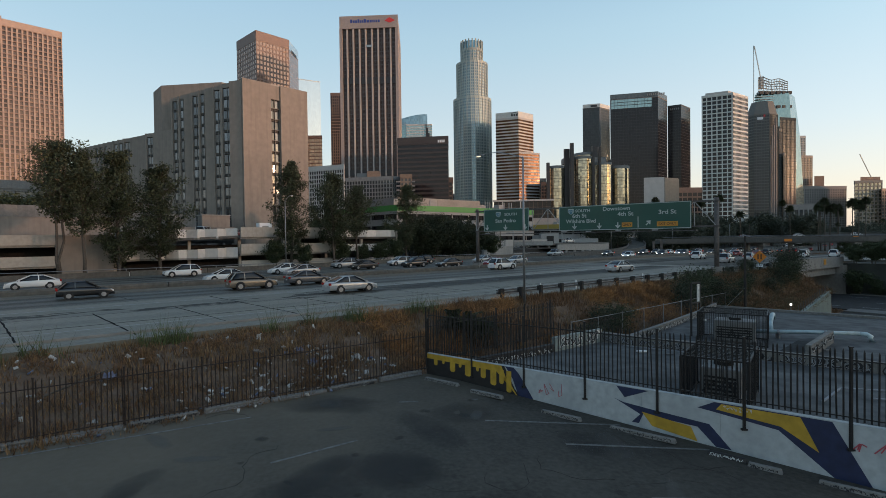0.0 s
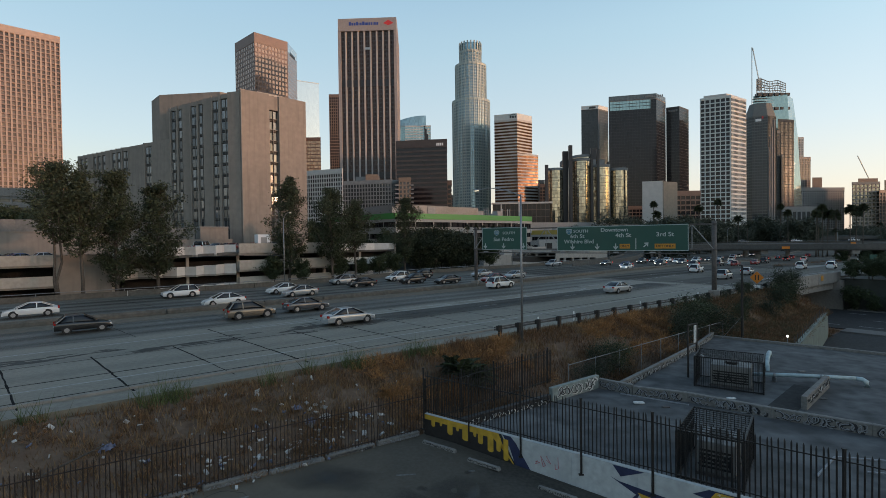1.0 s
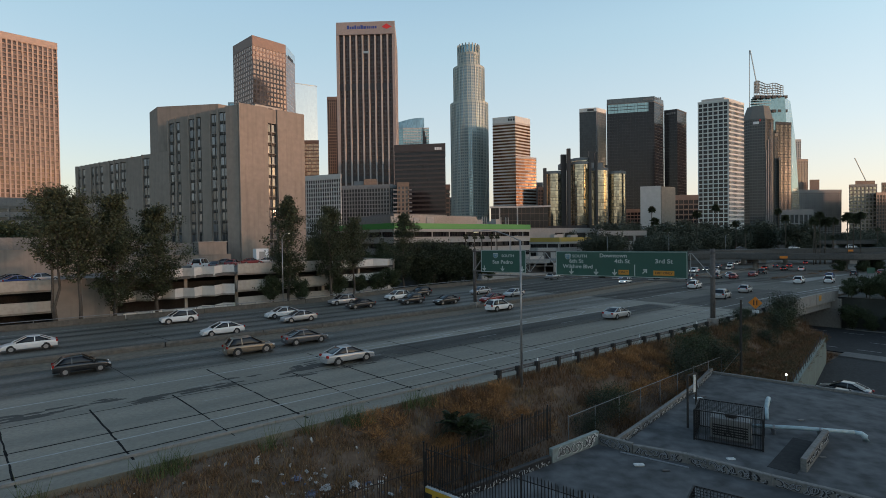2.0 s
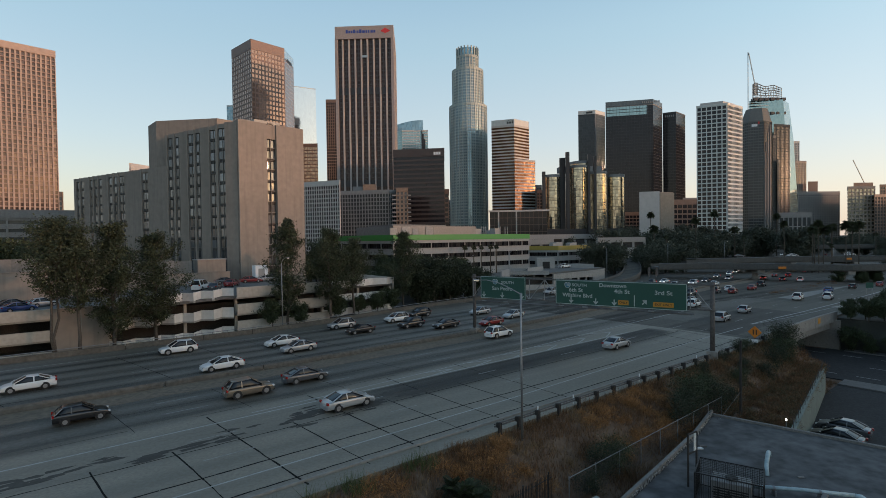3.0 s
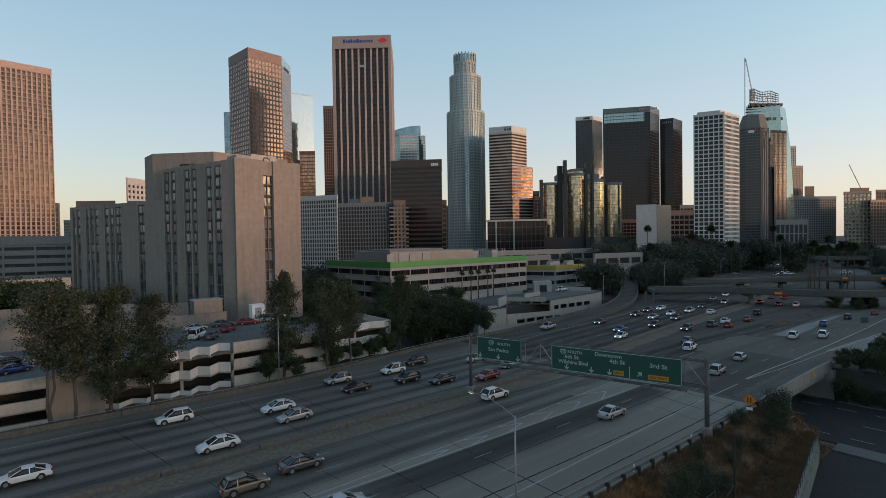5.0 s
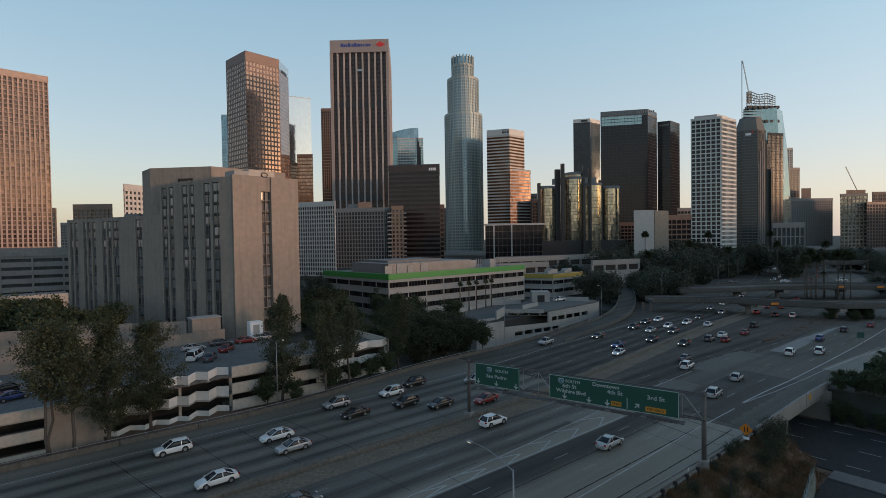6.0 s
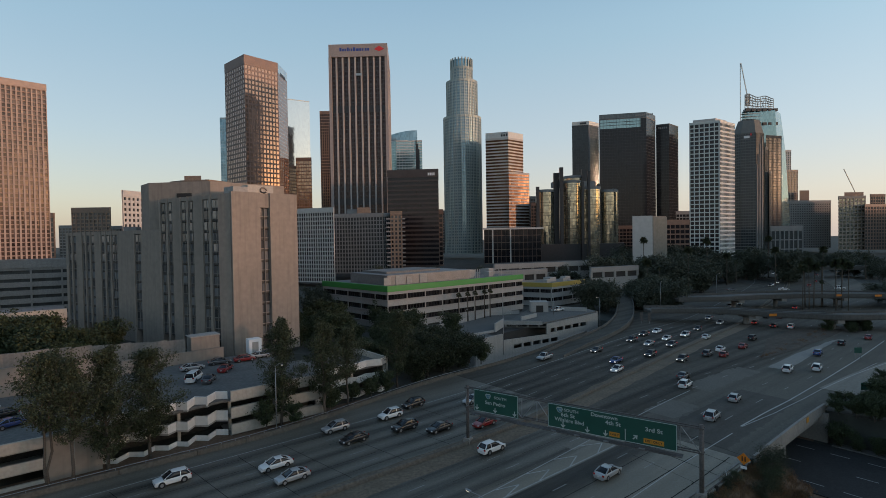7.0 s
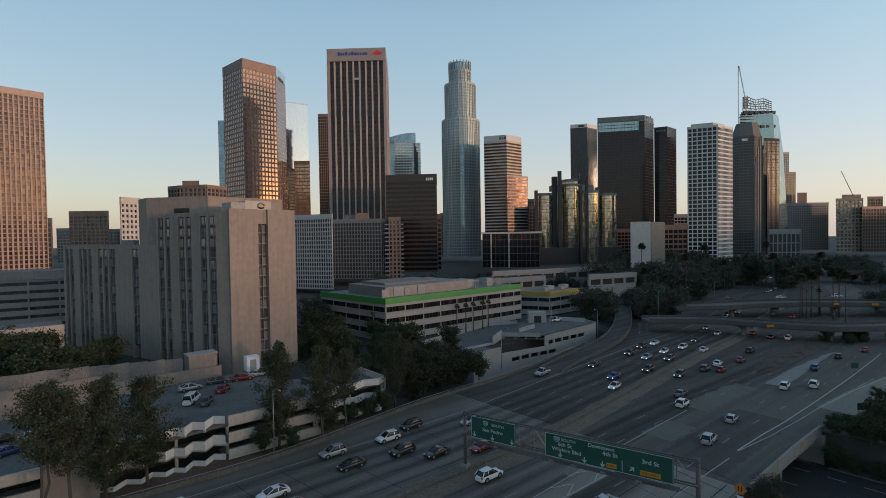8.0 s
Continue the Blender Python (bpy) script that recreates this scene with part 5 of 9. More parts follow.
for i, ((xa, ya), (xb, yb_)) in enumerate(zip(fold, fold[1:])):
    top = 12.4 - 1.7 * max(0, (xa - 44) / 26)
    part("screen_panel", Geo().prism([(xa, ya), (xb, yb_), (xb, yb_ + 0.2), (xa, ya + 0.2)], 7.5, top, mw_), M_SCREEN, rw, "grey folded concrete screen")
hb = thing("service_hut", "cream concrete service hut by the office wall", "hut")
part("body", Geo().box(0.2, 6.4, 1.4, 5.2, 5.0, 11.0, edge_pose((-54.7, 117.7), (-49.4, 122.0), 0)), C_WARM, hb)
part("roof", Geo().box(0.0, 6.6, 1.2, 5.4, 11.0, 11.2, edge_pose((-54.7, 117.7), (-49.4, 122.0), 0)), C_GREY, hb)
hb = thing("storage_container", "white box container on the car deck", "container")
part("body", Geo().box(-1.5, 1.5, -1.2, 1.2, 5.85, 9.3, along(44.3, 126.0)), M_WHITE, hb)
part("door", Geo().box(-0.8, 0.7, -1.26, -1.2, 6.0, 8.6, along(44.3, 126.0)), C_WHITE, hb)
# ---- freeway markings, barriers and furniture ----
M_STEEL = surf("galvanised_steel", (0.25, 0.255, 0.26), 0.5, metal=0.6, vary=0.15, fine=4)
M_RUST = surf("weathered_steel", (0.10, 0.09, 0.085), 0.7, metal=0.3, vary=0.3, fine=4)
M_WOOD = surf("dark_timber", (0.028, 0.024, 0.021), 0.9, vary=0.3, fine=6)
M_SIGN = surf("green_sign_sheet", (0.006, 0.062, 0.046), 0.45, vary=0.08, fine=0.6)
M_LETTER = paint("white_sign_letters", (0.36, 0.40, 0.385), 0.5)
M_ORANGE = paint("orange_sign", (0.55, 0.17, 0.01), 0.5)
M_AMBER = paint("amber_plate", (0.45, 0.20, 0.015), 0.5)
M_BLACK = paint("black_ink", (0.01, 0.01, 0.01), 0.6)
M_LAMP = glow("lit_lamp", (1.0, 0.86, 0.62), 0.35)
M_HEAD = glow("lit_headlamp", (1.0, 0.95, 0.85), 0.65)
M_TAIL = glow("lit_tail_lamp", (0.8, 0.03, 0.015), 0.5)


def flat_line(name, at, us, width, mat, z=0.006, dash=None):
    """A painted line along the stations."""
    g = Geo()
    gone = 0.0
    for u0, u1 in zip(us, us[1:]):
        a, b = at(u0), at(u1)
        gone += (b - a).length
        if dash and gone % dash[1] > dash[0]:
            continue
        d = (b - a).normalized()
        n = Vector((-d.y, d.x, 0)) * width / 2
        up = Vector((0, 0, z))
        g.quad(a - n + up, b - n + up, b + n + up, a + n + up)
    return part(name, g, mat, kind="structure", label="worn white painted lane marking")


UF = steps(0.8, 9.9, 0.02)
flat_line("edge_line", lambda u: fo(u, float(np.interp(u, [1.9, 3.0, 4.1, 4.6], [4.9, 5.1, 6.4, 6.0]))), steps(0.8, 4.56, 0.02), 0.16, M_LINE)
for off in (9.3, 13.6):
    flat_line("lane_line", lambda u: fo(u, off), UF, 0.14, M_DASH, dash=(3.0, 14.6))
flat_line("gore_line", lambda u: fo(u, 16.5), steps(0.8, 4.12, 0.02), 0.2, M_LINE)
flat_line("gore_line", lambda u: fo(u, float(np.interp(u, [2.3, 2.7, 3.43, 4.1, 5.0], [17.2, 17.6, 18.8, 20.5, 21.5]))), steps(2.3, 5.0, 0.02), 0.16, M_LINE)
for off in (22.0, 25.8):
    flat_line("lane_line", lambda u: fo(u, off), UF, 0.14, M_DASH, dash=(3.0, 14.6))
flat_line("median_edge_line", lambda u: fw(u, 1) + (fw(u, 0) - fw(u, 1)).normalized() * 1.3, UF, 0.14, M_YELLOW)
flat_line("median_edge_line", lambda u: fo(u, 1.4, 1), UF, 0.14, M_YELLOW)
for off in (5.2, 9.0, 12.8, 16.6):
    flat_line("lane_line", lambda u: fo(u, off, 1), UF, 0.13, M_DASH, dash=(3.0, 14.6))
flat_line("edge_line", lambda u: fo(u, 20.6, 1), UF, 0.16, M_LINE)
# chevrons of the painted island
for i in range(6):
    u = 3.0 + i * 0.19
    wide = float(np.interp(u, [2.7, 3.43, 4.1], [1.1, 2.3, 4.0]))
    a, b, c = fo(u + 0.10, 16.5 + wide * 0.5), fo(u, 16.6), fo(u, 16.4 + wide)
    up = Vector((0, 0, 0.008))
    part("chevron_mark", Geo().bar(a + up, b + up, 0.18, 0.01).bar(a + up, c + up, 0.18, 0.01), M_LINE, kind="structure", label="worn painted chevron mark")
# tar-sealed joints across and along the concrete slabs
rng = random.Random(4)
g = Geo()
def tar(a, b, w):
    n = 6
    p = [a.lerp(b, i / n) + Vector((rng.uniform(-0.03, 0.03), rng.uniform(-0.03, 0.03), 0.004)) for i in range(n + 1)]
    for q, r in zip(p, p[1:]):
        d = (r - q).normalized()
        nn = Vector((-d.y, d.x, 0)) * w * rng.uniform(0.4, 0.65)
        g.quad(q - nn, r - nn, r + nn, q + nn)
for k in range(33):
    s_ = -62.5 + 4.65 * k + rng.uniform(-0.25, 0.25)
    slant = float(np.interp(s_, [10, 36, 50, 65], [1.6, 0.0, -1.2, -3.2]))
    for f0, f1 in ((0.0, 0.36), (0.36, 0.72), (0.72, 1.0)):
        if f0 == 0.0 and rng.random() < 0.45:
            continue
        tar(W(s_ + slant * f0, 47.6 - 17.4 * f0), W(s_ + slant * f1, 47.6 - 17.4 * f1), rng.choice((0.07, 0.1, 0.12)))
for k in range(10):
    s_ = -40 + 9.3 * k
    tar(W(s_, 47.6), W(s_ - 1.2, 56.5), 0.05)
for off, w, gap in ((2.7, 0.13, 0.03), (6.5, 0.14, 0.03), (11.6, 0.1, 0.08), (19.4, 0.05, 0.4), (24.0, 0.05, 0.4)):
    for u0 in steps(0.9, 4.3, 0.1)[:-1]:
        if rng.random() > gap:
            tar(fo(u0, off), fo(u0 + 0.1, off), w)
for off in (3.6, 7.2, 10.9, 14.7, 18.5):
    for u0 in steps(1.2, 5.6, 0.12)[:-1]:
        if rng.random() < 0.6:
            tar(fo(u0, off, 1), fo(u0 + 0.12, off, 1), 0.06)
u = 1.2
while u < 5.5:
    tar(fo(u, 0.6, 1), fo(u - 0.08, 20, 1), 0.07)
    u += 0.26
part("joint_seals", g, M_TAR, kind="stuff", label="black tar seals along the slab joints")
# dark oil and rubber worn into the middle of each lane, thin and uneven
def oil_film(name, least, most, col=(0.026, 0.025, 0.023)):
    mat = bpy.data.materials.new(name)
    mat.use_nodes = True
    N, Lk = mat.node_tree.nodes, mat.node_tree.links
    bs = N["Principled BSDF"]
    bs.inputs["Base Color"].default_value = (*col, 1)
    bs.inputs["Roughness"].default_value = 0.75
    at = N.new("ShaderNodeNewGeometry")
    ns = N.new("ShaderNodeTexNoise")
    ns.inputs["Scale"].default_value, ns.inputs["Detail"].default_value = 0.35, 6.0
    turn_ = N.new("ShaderNodeMapping")
    turn_.inputs["Rotation"].default_value = (0, 0, -math.atan2(0.6222, 0.7828))
    Lk.new(at.outputs["Position"], turn_.inputs["Vector"])
    long_ = N.new("ShaderNodeMapping")
    long_.inputs["Scale"].default_value = (0.12, 1.6, 1.0)
    Lk.new(turn_.outputs["Vector"], long_.inputs["Vector"])
    Lk.new(long_.outputs["Vector"], ns.inputs["Vector"])
    mr = N.new("ShaderNodeMapRange")
    mr.inputs["From Min"].default_value, mr.inputs["From Max"].default_value = 0.3, 0.7
    mr.inputs["To Min"].default_value, mr.inputs["To Max"].default_value = least, most
    Lk.new(ns.outputs["Fac"], mr.inputs["Value"])
    soft_ = N.new("ShaderNodeAttribute")
    soft_.attribute_name = "wear"
    thin_ = N.new("ShaderNodeMath")
    thin_.operation = 'MULTIPLY'
    Lk.new(mr.outputs["Result"], thin_.inputs[0])
    Lk.new(soft_.outputs["Fac"], thin_.inputs[1])
    Lk.new(thin_.outputs["Value"], bs.inputs["Alpha"])
    return mat


M_OIL = oil_film("oil_and_rubber_film", 0.12, 0.5)
M_WORN = oil_film("thin_dark_asphalt", 0.55, 0.78)
for side_, off, u0, u1 in ((1, 3.2, 0.8, 7.0), (1, 7.1, 0.8, 7.0), (1, 10.9, 0.8, 7.0), (1, 14.7, 0.8, 7.0), (1, 18.4, 0.8, 6.0),
                           (0, 23.9, 0.8, 7.0), (0, 20.3, 0.8, 3.9), (0, 27.3, 1.0, 6.0)):
    oil, wear = Geo(), []
    us = steps(u0, u1, 0.04)
    for u in us:
        sway = 0.3 * noise.noise((u * 3.0, off, 0))
        half = 1.55 + 0.3 * noise.noise((u * 6.0, off + 40, 0))
        for e, w_ in ((-1, 0.0), (-0.62, 0.45), (-0.3, 1.0), (0.3, 1.0), (0.62, 0.45), (1, 0.0)):
            p_ = fo(u, off + sway + e * half, side_)
            oil.v.append((p_.x, p_.y, p_.z + 0.003))
            wear.append(w_)
    for i in range(len(us) - 1):
        oil.f += [(6 * i + j, 6 * i + 6 + j, 6 * i + 7 + j, 6 * i + 1 + j) for j in range(5)]
    ob_ = part("oil_streak", oil, M_OIL, kind="structure", label="dark oil and rubber worn along one lane")
    ob_.data.attributes.new("wear", 'FLOAT', 'POINT').data.foreach_set("value", wear)
# dark wheel-worn patches and repairs
M_PATCH = surf("asphalt_patch", (0.082, 0.077, 0.068), 0.9, spec=0.2, vary=0.14, fine=3, broad=0.3, run=0.4)
M_PATCHL = surf("new_concrete_patch", (0.126, 0.118, 0.104), 0.9, spec=0.2, vary=0.15, fine=3, broad=0.2)
def road_patch(u0, u1, m0, m1, mat, seed):
    r = random.Random(seed)
    us = steps(u0, u1, 0.03)
    g = Geo()
    for i, uu in enumerate(us):
        j0, j1 = r.uniform(-0.35, 0.35), r.uniform(-0.35, 0.35)
        g.v += [tuple(fo(uu, m0 + j0) + Vector((0, 0, 0.003))), tuple(fo(uu, m1 + j1) + Vector((0, 0, 0.003)))]
    for i in range(len(us) - 1):
        g.f.append((2 * i, 2 * i + 2, 2 * i + 3, 2 * i + 1))
    part("road_patch", g, mat, kind="structure", label="irregular repair patch in the road surface")
# mottled asphalt left in the worn lane, in many ragged scraps
rp = random.Random(9)
scraps = Geo()
for _ in range(420):
    u, mm_ = rp.uniform(1.7, 2.85), rp.gauss(13.0, 0.75)
    if noise.noise((u * 9, mm_ * 0.7, 0)) < -0.05:
        continue
    c = fo(u, mm_) + Vector((0, 0, 0.002 + 0.00004 * len(scraps.f)))
    d = (fo(u + 0.02, mm_) - fo(u, mm_)).normalized()
    nn = Vector((-d.y, d.x, 0))
    k = len(scraps.v)
    nq = 9
    for q in range(nq):
        an = 2 * math.pi * q / nq
        rr = rp.uniform(0.3, 0.75)
        scraps.v.append(tuple(c + d * math.cos(an) * rr * rp.uniform(0.8, 2.0) + nn * math.sin(an) * rr * 0.42))
    scraps.f.append(tuple(range(k, k + nq)))
part("asphalt_scraps", scraps, M_PATCH, kind="stuff", label="ragged dark asphalt scraps in a worn lane")
# thin asphalt worn away towards the edge lane
film, wear = Geo(), []
us = steps(2.3, 4.3, 0.03)
for u in us:
    lie = noise.noise((u * 7.0, 3, 0))
    full = min(smooth((u - 2.4 + 0.1 * lie) / 0.5), smooth((4.28 - u) / 0.06))
    for off, w_ in ((9.4 + lie, 0.0), (11.0 + 0.6 * lie, 0.25), (12.3 + 0.5 * lie, 0.8), (13.6, 1.0), (16.0, 1.0), (16.3, 0.0)):
        p_ = fo(u, off)
        film.v.append((p_.x, p_.y, p_.z + 0.003))
        wear.append(w_ * full)
for i in range(len(us) - 1):
    film.f += [(6 * i + j, 6 * i + 6 + j, 6 * i + 7 + j, 6 * i + 1 + j) for j in range(5)]
ob_ = part("asphalt_overlay", film, M_WORN, kind="structure", label="dark worn asphalt overlay on one concrete lane")
ob_.data.attributes.new("wear", 'FLOAT', 'POINT').data.foreach_set("value", wear)
road_patch(4.36, 5.2, 4, 15, M_PATCH, 1)
for i, (u0, u1, a, b) in enumerate(((4.55, 4.8, 15.5, 21.5), (5.05, 5.6, 18.5, 24.5))):
    road_patch(u0, u1, a, b, M_PATCHL, 20 + i)
# low concrete dike along the shoulder
def dike(w):
    return lambda u: fo(u, float(np.interp(u, [2.2, 3.4, 4.3], [1.75, 1.5, 0.9])) + w)
part("kerb", strip(steps(1.2, 4.31, 0.05), dike(0.0), dike(0.2), -0.05, 0.13), M_CONC, kind="structure", label="low pale concrete dike along the shoulder")


def barrier_geo(us, at, h=0.56, wb=0.6, wt=0.2, z=-0.3):
    g = Geo()
    n = len(us)
    for i, u in enumerate(us):
        p = at(u)
        d = (at(u + 0.01) - at(u - 0.01)).normalized()
        nn = Vector((-d.y, d.x, 0))
        for w, zz in ((-wb, z), (-wb, 0.08), (-wt * 1.3, 0.35), (-wt / 2, h), (wt / 2, h), (wt * 1.3, 0.35), (wb, 0.08), (wb, z)):
            g.v.append(tuple(p + nn * (w if abs(w) < wb else math.copysign(wb / 2, w)) + Vector((0, 0, zz))))
    for i in range(n - 1):
        for j in range(7):
            g.f.append((i * 8 + j, i * 8 + j + 1, i * 8 + 9 + j, i * 8 + 8 + j))
    return g


M_DIRT = surf("median_dirt", (0.128, 0.100, 0.070), 0.95, vary=0.3, fine=2, broad=0.25)
for f_, w_ in ((1, 3.9), (-1, 1.9)):
    part("median_dirt", strip(steps(0.8, 8.0, 0.05), lambda u: fw(u, 1) + (fw(u, 0) - fw(u, 1)).normalized() * f_ * 0.2, lambda u: fw(u, 1) + (fw(u, 0) - fw(u, 1)).normalized() * f_ * (w_ + 0.5 * noise.noise((u * 9, f_, 0)) + 0.15 * noise.noise((u * 40, f_, 0))), -0.02, 0.009), M_DIRT, kind="structure", label="brown windblown dirt along the median")
med = thing("median_barrier", "low stained concrete median barrier between the carriageways", "barrier", kind="structure")
for k in range(18):
    u0 = 1.0 + 0.3 * k
    part("barrier_segment", barrier_geo(steps(u0, u0 + 0.297, 0.06), lambda u: fw(u, 1)), M_BARRIER, med)
part("barrier_segment", barrier_geo(steps(6.4, 10.9, 0.06), lambda u: fw(u, 1)), M_BARRIER, med)
edge = thing("edge_barrier", "long low concrete wall with a pipe rail along the freeway", "barrier", kind="structure")
for k in range(16):
    u0 = 1.0 + 0.3 * k
    part("barrier_segment", strip(steps(u0, u0 + 0.297, 0.06), lambda u: fw(u, 2), lambda u: fo(u, -0.35, 2), -0.5, 0.75), M_BARRIER, edge)
part("top_rail", Geo().tube([tuple(fo(u, -0.2, 2) + Vector((0, 0, 1.05))) for u in steps(1.2, 5.7, 0.05)], [0.05] * len(steps(1.2, 5.7, 0.05)), 5), M_STEEL, edge)
post = Geo().box(-0.04, 0.04, -0.04, 0.04, 0.7, 1.05).mesh("rail_post", M_STEEL)
for u in steps(1.2, 5.7, 0.09):
    part("rail_post", post, None, edge, m=Matrix.Translation(fo(u, -0.2, 2)))

# guardrail: timber posts and a steel beam on the near side
gr = thing("guardrail", "steel beam guardrail on dark timber posts", "guardrail")
ub = 2.78
us = steps(ub, 4.3, 0.08)
gpost = bevelled(Geo().box(-0.13, 0.13, -0.13, 0.13, -1.0, 0.78), 0.02).mesh("post", M_WOOD)
gblock = Geo().box(-0.1, 0.1, 0.1, 0.32, 0.35, 0.72).mesh("blockout", M_WOOD)
for u in us:
    p = fo(u, -0.35)
    d = fw(u + 0.01, 0) - fw(u, 0)
    m = Matrix.Translation(p) @ Matrix.Rotation(math.atan2(d.y, d.x), 4, 'Z')
    part("post", gpost, None, gr, m=m)
    part("blockout", gblock, None, gr, m=m)
ug = steps(ub - 0.01, 4.31, 0.02)
for zz in (0.42, 0.6):
    part("beam", Geo().tube([tuple(fo(u, 0.0) + Vector((0, 0, zz))) for u in ug], [0.065] * len(ug), 5), M_RUST, gr)
for u in (2.96, 3.1, 3.42, 3.78, 4.1):
    mk = thing("marker_post", "short white flexible lane marker post", "marker post", m=Matrix.Translation(fo(u, 0.25)))
    part("blade", Geo().box(-0.05, 0.05, -0.02, 0.02, 0, 0.85), M_WHITE, mk)

# bridge over the side street
bs_ = thing("road_bridge", "concrete girder bridge carrying the freeway over a street", "bridge", kind="structure")
for k, (a, b) in enumerate(((4.33, 4.62), (4.62, 4.91), (4.91, 5.2))):
    part("parapet", strip(steps(a, b - 0.003, 0.05), lambda u: fo(u, -0.4), lambda u: fo(u, 0.0), -1.0, 0.85), M_CONC, bs_)
    part("girder", strip(steps(a, b, 0.05), lambda u: fo(u, 0.3), lambda u: fo(u, 2.0), -2.3, -0.9), M_CONC, bs_)
for off in (8, 15, 22):
    part("girder", strip(steps(4.3, 5.2, 0.05), lambda u: fo(u, off), lambda u: fo(u, off + 1.5), -2.3, -0.9), M_CONC, bs_)
for s_ in (89.6, 116.6):
    part("abutment", Geo().box(-0.5, 0.5, -58, 0.8, -6.4, -0.95, along(s_, 86)), M_CONC, bs_)
part("pier_wall", Geo().box(-0.5, 0.5, -55, 0.0, -6.4, -2.3, along(103, 86)), M_CONC, bs_)
part("load_plate", Geo().box(-0.55, 0.55, -0.03, 0.0, -0.45, 0.45, Matrix.Translation(fo(4.95, -0.45) + Vector((0, 0, 0.1))) @ Matrix.Rotation(math.atan2(0.60, 0.80), 4, 'Z')), M_AMBER, bs_, "amber plate on the bridge side")
part("street", Geo().box(92.0, 114.5, -120, 100, -6.3, -6.15, Matrix.Rotation(math.atan2(DY, DX), 4, 'Z')), M_STREET, kind="structure", label="dark asphalt street passing under the freeway")
for s_ in (95.5, 103.0, 110.5):
    for k in range(26):
        p = along(s_, 30 - k * 5.2)
        part("street_line", Geo().box(-0.07, 0.07, -1.4, 1.4, -6.148, -6.143, p), M_LINE, kind="structure", label="worn white street lane dash") if k % 2 == 0 or s_ != 103 else None
part("side_lot", Geo().box(53.5, 90.0, -70, 21.6, -6.3, -6.2, Matrix.Rotation(math.atan2(DY, DX), 4, 'Z')), M_STREET, kind="structure", label="dark asphalt side parking area")
part("pavement", Geo().box(88.5, 92.0, -120, 21.6, -6.3, -6.02, Matrix.Rotation(math.atan2(DY, DX), 4, 'Z')), M_PAVE, kind="structure", label="pale concrete pavement with a kerb")
part("pavement", Geo().box(114.5, 117.0, -120, 27, -6.3, -6.02, Matrix.Rotation(math.atan2(DY, DX), 4, 'Z')), M_PAVE, kind="structure", label="pale concrete pavement with a kerb")
rw2 = thing("retaining_wall", "pale green rendered retaining wall with fence posts on top", "wall")
M_MINT = surf("pale_green_render", (0.15, 0.175, 0.15), 0.85, vary=0.12, fine=2, broad=0.3, streak=0.3)
aw = along(82.6, 21.7, turn=10.3)
part("wall_body", Geo().add([(x, y, z) for y in (-0.2, 0.2) for x, z in ((-30.0, -6.3), (0.4, -6.3), (0.4, -4.6), (0.0, -2.7), (-30.0, -2.6))],
     [(0, 1, 2, 3, 4), (9, 8, 7, 6, 5), (0, 5, 6, 1), (1, 6, 7, 2), (2, 7, 8, 3), (3, 8, 9, 4), (4, 9, 5, 0)], aw), M_MINT, rw2)
for i in range(17):
    part("fence_post", Geo().bar(aw @ Vector((-29.0 + i * 1.75, 0, -2.8)), aw @ Vector((-29.0 + i * 1.75, 0, -1.7)), 0.045), M_RUST, rw2)
part("bank_foot", Geo().prism([W(s_, o_).xy for s_, o_ in ((53.2, 16.5), (82.6, 21.85), (86.0, 23.0), (53.2, 23.0))], -6.4, -3.05), M_EARTH, kind="structure", label="brown earth bank filling behind a wall")

# overpasses further on
C_DIM = surf("grimy_bridge_concrete", (0.083, 0.08, 0.074), 0.9, vary=0.2, fine=2, broad=0.1, streak=0.4)
def overpass(label, pts, z, width, piers, thick=1.5):
    t = thing("overpass", label, "bridge")
    us = steps(0, len(pts) - 1.001, 0.25)
    def at(u):
        i = int(u)
        return Vector((*pts[i], z)).lerp(Vector((*pts[min(i + 1, len(pts) - 1)], z)), u - i)
    def side(o):
        def f(u):
            d = (at(min(u + 0.05, len(pts) - 1.001)) - at(max(u - 0.05, 0))).normalized()
            return at(u) + Vector((-d.y, d.x, 0)) * o
        return f
    part("deck", strip(us, side(0), side(width), -thick, 0.0), C_DIM, t)
    part("parapet", strip(us, side(-0.3), side(0), -0.6, 0.95), C_DIM, t)
    part("parapet", strip(us, side(width), side(width + 0.3), -0.6, 0.95), C_DIM, t)
    rail = [tuple(side(-0.15)(u) + Vector((0, 0, 1.5))) for u in us]
    part("rail", Geo().tube(rail, [0.06] * len(rail), 4), M_STEEL, t)
    for u in piers:
        p = side(width / 2)(u)
        part("pier", Geo().tube([(p.x, p.y, -4), (p.x, p.y, z - thick)], [1.0, 1.0], 10), M_CONC, t)
        part("pier_cap", Geo().box(-1.2, 1.2, -width / 2, width / 2, z - thick - 1.2, z - thick, Matrix.Translation((p.x, p.y, 0)) @ Matrix.Rotation(math.atan2(pts[1][1] - pts[0][1], pts[1][0] - pts[0][0]), 4, 'Z')), M_CONC, t)
    return t
overpass("curved concrete overpass crossing the freeway", [(86.0, 201.5), (93.0, 201.0), (104.0, 199.5), (113.0, 196.0), (121.0, 190.0), (129.0, 184.0), (143.0, 177.5), (165.0, 177.0), (195.0, 187.0), (240.0, 206.0)], 2.9, 9, (3.6, 5.9), 1.0)
